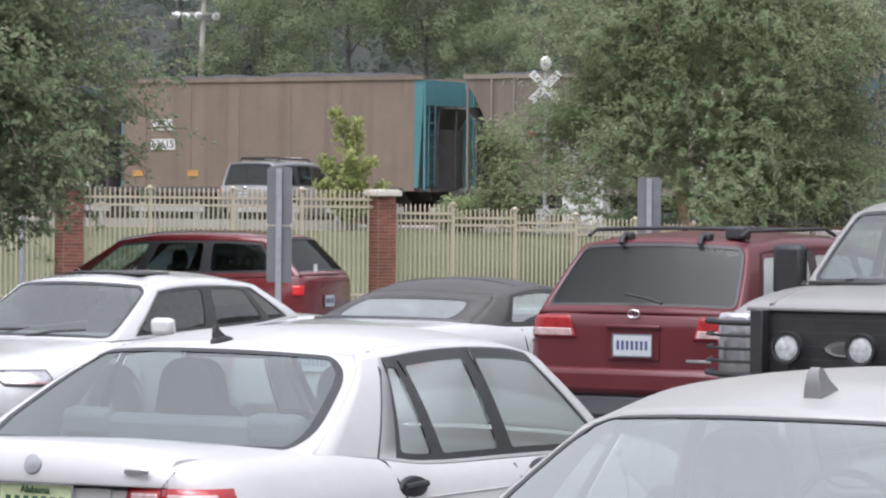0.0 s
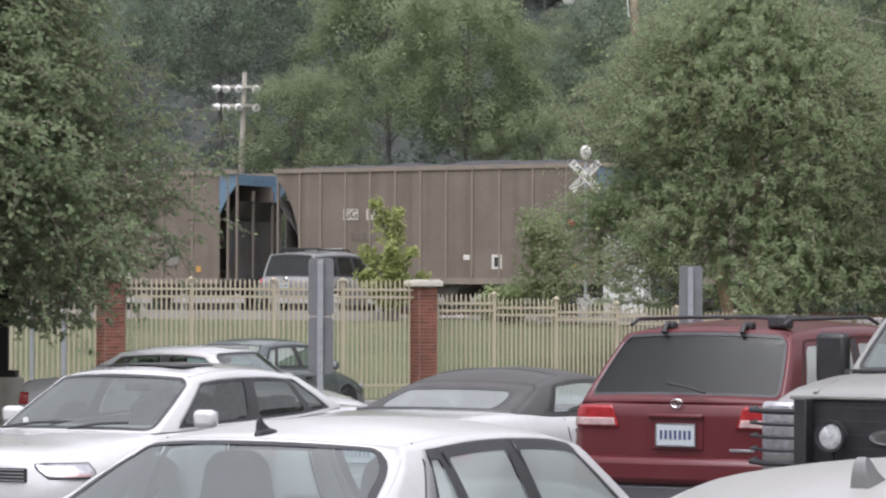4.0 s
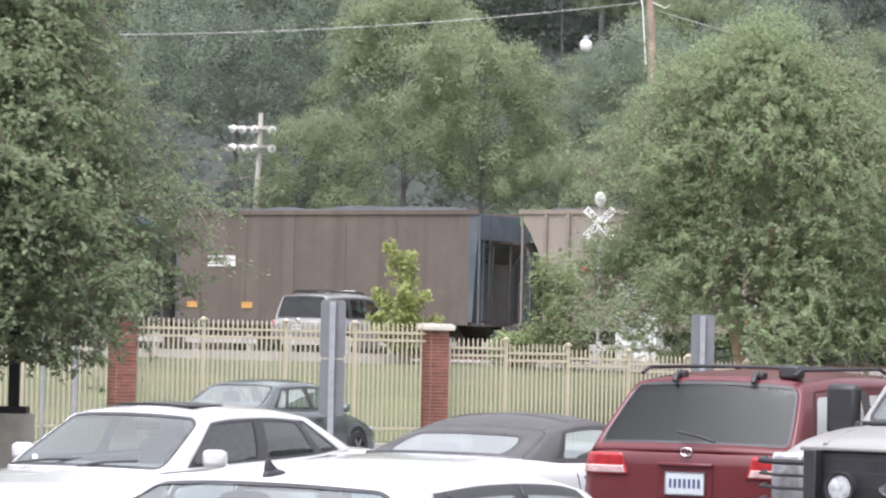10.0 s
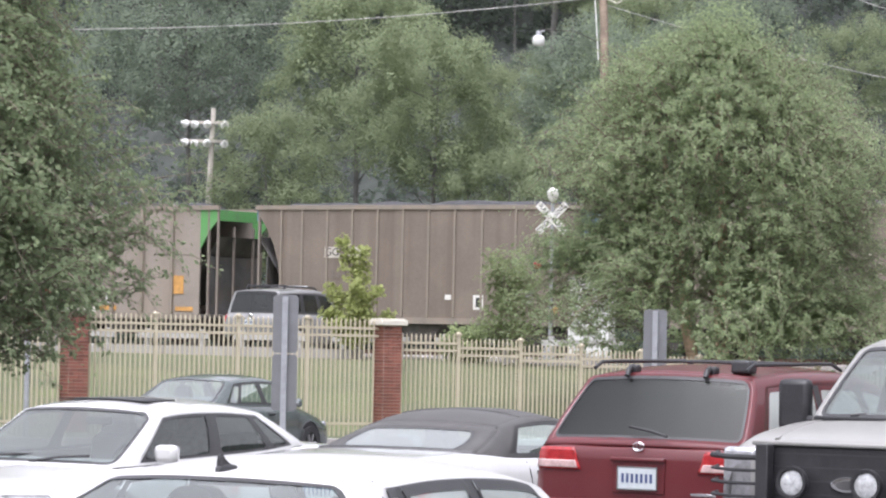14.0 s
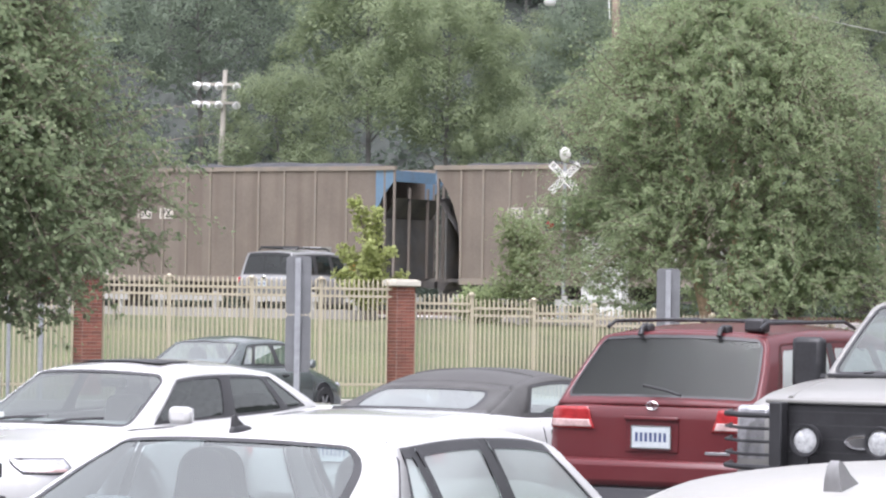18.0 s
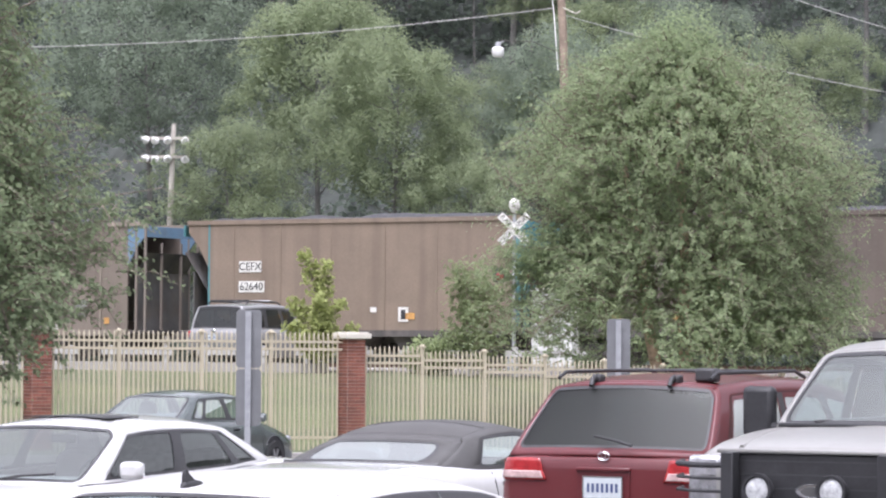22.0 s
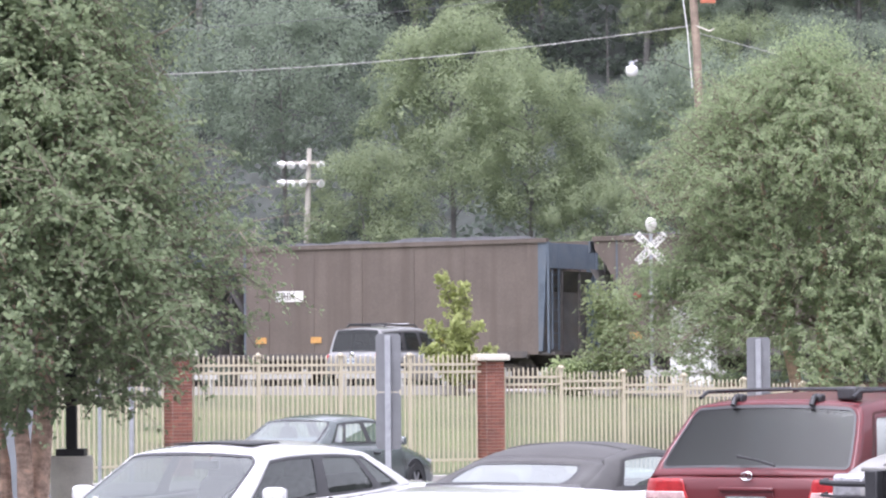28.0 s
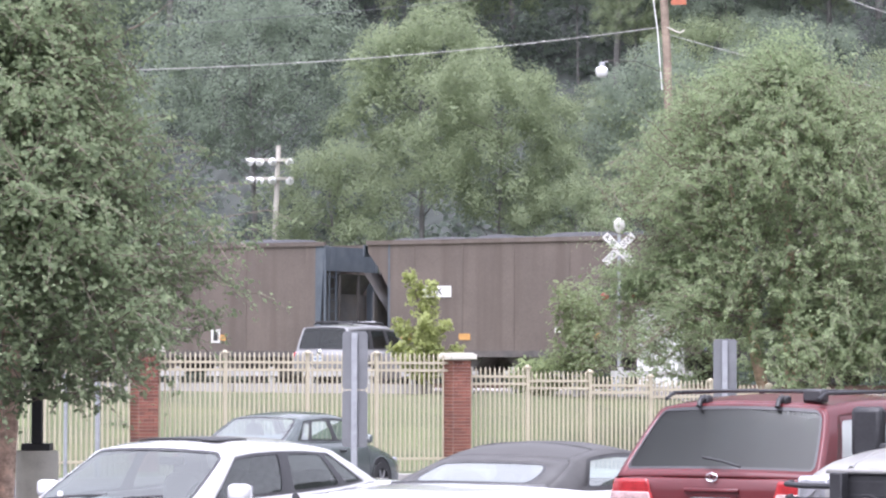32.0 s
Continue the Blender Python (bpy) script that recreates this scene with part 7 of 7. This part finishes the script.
def build_traffic():
    far = Matrix.Translation((0, 0, 0))
    sp = van_spec(paint("red_van_paint", (0.14, 0.015, 0.018), 0.25, 0.12), rear_glass=GLASS_T)
    car = MOVERS["red_van"] = build_car(sp, far, "moving_minivan", "red minivan with dark windows driving along the lot", "minivan")
    lamp_patch("tail_lamp", sp, car, glow_mat("lit_red_lens", (0.5, 0.02, 0.02), 0.25), 0.012, 0.14, 0.88, 1.02)
    number_plate(car, 0.0, -0.022, 0.8, PLATE, INK_B)
    face_box("window_sticker", car, WHITE, -0.3, 0.06, 1.25, 0.12, 0.004, 0.12, 0)
    for i, nm in enumerate(("white_a", "white_b")):
        sp = sedan_spec(PEARL)
        car = MOVERS[nm] = build_car(sp, far, "moving_sedan", "white saloon car driving along the lot", "car")
        lamp_patch("tail_lamp", sp, car, RED_LENS, 0.02, 0.25, 0.66, 0.82)
        for sgn in (-1, 1):
            face_box("headlamp", car, CLEAR_LENS, sgn * 0.56, 4.6, 0.64, 0.34, 0.16, 0.12, 0.03)
    sp = sedan_spec(MAROON)
    car = MOVERS["maroon"] = build_car(sp, far, "moving_sedan", "dark red saloon car driving along the lot", "car")
    lamp_patch("tail_lamp", sp, car, RED_LENS, 0.02, 0.25, 0.66, 0.82)
    sp = sedan_spec(GREYMOVE, side_glass=glass_mat("grey_glass", (0.72, 0.8, 0.8), 0.16, most=0.5), rear_glass=GLASS, front_glass=glass_mat("pale_windscreen", (0.75, 0.82, 0.8), 0.5), roof=[(1.3, 1.38, 0.55), (2.1, 1.46, 0.59), (2.6, 1.45, 0.595), (3.05, 1.38, 0.57)], bulge=(0.14, 0.18),
        side=[(0.7, 1.3, "p"), (1.1, 1.6, "g"), (2.2, 2.1, "k"), (2.34, 2.24, "g"), (3.42, 2.9, "p"), (3.7, 3.05, "")], belt=[(0.7, 1.01, 0.73), (1.6, 0.98, 0.79), (3.3, 0.96, 0.79), (3.7, 0.94, 0.72)])
    car = MOVERS["grey"] = build_car(sp, far, "moving_sedan", "grey saloon car driving through the near aisle", "car")
    lamp_patch("tail_lamp", sp, car, RED_LENS, 0.02, 0.25, 0.66, 0.82)
    for sgn in (-1, 1):
        face_box("headlamp", car, CLEAR_LENS, sgn * 0.56, 4.6, 0.64, 0.34, 0.16, 0.12, 0.03)
    sp = suv_spec(PEARL, side_glass=GLASS, rear_glass=GLASS, seats=True)
    for tab, ky, kz in (("body", 1.12, 1.04), ("belt", 1.12, 1.04), ("roof", 1.12, 1.06)):
        sp[tab] = [(r[0] * ky, r[1] * kz) + tuple(r[2:]) for r in sp[tab]]
    sp["side"] = [(a * 1.12, b * 1.12, c) for a, b, c in sp["side"]]
    sp["wheels"], sp["seams"], sp["mirrors"], sp["handles"] = (1.05, 4.3), [1.52, 2.54, 3.58], [(3.36, 1)], [(1.74, 1.02), (2.7, 1.02)]
    car = MOVERS["white_suv"] = build_car(sp, far, "moving_suv", "white sport utility vehicle with dark windows driving along the lot", "suv")
    lamp_patch("tail_lamp", sp, car, RED_LENS, 0.02, 0.16, 0.8, 1.05)
    number_plate(car, 0.0, -0.022, 0.8, PLATE, INK_B)
    sp = suv_spec(BLACKCAR, side_glass=GLASS_T, belt=[(0.12, 1.08, 0.8), (1.0, 1.08, 0.84), (2.9, 1.06, 0.84), (3.2, 1.06, 0.78)],
        roof=[(0.32, 1.63, 0.66), (1.2, 1.7, 0.69), (2.0, 1.7, 0.69), (2.5, 1.63, 0.66)],
        side=[(0.12, 0.34, "p"), (0.3, 0.48, "t"), (1.28, 1.24, "k"), (1.34, 1.3, "t"), (2.14, 1.96, "k"), (2.24, 2.04, "g"), (3.06, 2.4, "p"), (3.2, 2.5, "")])
    car = MOVERS["black_suv"] = build_car(sp, far, "moving_suv", "black sport utility vehicle driving along the lot", "suv")
    lamp_patch("tail_lamp", sp, car, RED_LENS, 0.02, 0.16, 0.8, 1.05)


def build_lot_lines():
    me = Geo().box(0.1, 5.2, 0.006, 0, 0, 0.009).mesh("stall_line", PAINT_LINE, 0)
    for w0, s0 in ((16.0, -30), (26.5, -30), (43.5, -40)):
        for k in range(24):
            p = U * (s0 + 2.75 * k) + V * w0
            tagged(part("stall_line", me, PAINT_LINE, m=Matrix.Translation(p) @ pose(0, 0, 0, 0, 0, -30), label="worn white painted stall line", kind="structure"), category="line")


def motions():
    """All that moves: the train and the passing cars."""
    turn = pose(0, 0, 0, 0, 0, -30)
    for car, s0 in TRAIN:
        walk(car, [(t, Matrix.Translation(TRACK0 + U * (s0 + s) + Vector((0, 0, RAIL_Z))) @ turn) for t, s in TRAIN_T])
    # along the aisles: w across, way, angle to the right, where that angle is taken, then seconds and the place of the car's middle
    for key, w, ahead, skew, mid, rows in TRAFFIC:
        m = pose(0, 0, 0, 0, 0, -skew + (-90 if ahead > 0 else 90))
        way, start = Vector((math.cos(radians(skew)), -math.sin(radians(skew)), 0)), U * mid + V * w
        walk(MOVERS[key], [(t, Matrix.Translation(start + way * (s - mid) + Vector((0, 0, ground_z(0, w / V.y) + 0.004))) @ m @ pose(0, -2.4, 0)) for t, s in rows])


TRAFFIC = [
    ("red_van", 39.5, -1, 22, -29, [(0, -27.3), (0.4, -29.9), (0.8, -32.8), (1.5, -37.9), (5, -60), (32, -60.5)]),
    ("white_a", 37.2, 1, 28, -24, [(0, -30.7), (0.5, -27.0), (1.0, -23.25), (1.4, -20.2), (3, -9), (8, 22), (32, 22.2)]),
    ("white_b", 37.2, 1, 28, -24, [(0, -52), (3.6, -28.7), (4.0, -25.8), (4.5, -22.5), (6.5, -10), (9, 5), (32, 5.2)]),
    ("maroon", 39.5, -1, 28, -28, [(0, 45), (6, 20), (9, -3.6), (11.0, -19.6), (11.4, -23.35), (12.0, -29.2), (12.4, -32.6), (14, -45), (16, -55), (32, -55.5)]),
    ("grey", 16.6, 1, 30, -9, [(0, -70), (6, -48), (11, -16.3), (11.6, -12.2), (12.0, -9.5), (12.4, -7.3), (13, -3.9), (15, 8.5), (19, 30), (32, 30.5)]),
    ("white_suv", 39.5, -1, 31, -25, [(0, 75), (14, 25), (18, -1.6), (20.8, -23.5), (21.6, -29.7), (23, -41), (26, -58), (32, -58.5)]),
    ("black_suv", 39.5, -1, 28, -22, [(0, 90), (18, 40), (22.5, 0), (24.8, -21.2), (25.5, -27.0), (27, -38.5), (30, -55), (32, -56)]),
]


build_ground()
build_sky_block_wall()
build_track()
build_lot_lines()
build_near_trees()
build_woods()
build_crossing()
build_street()
build_row_one()
build_row_two()
build_row_three()
build_traffic()
build_train()
build_fence()
motions()
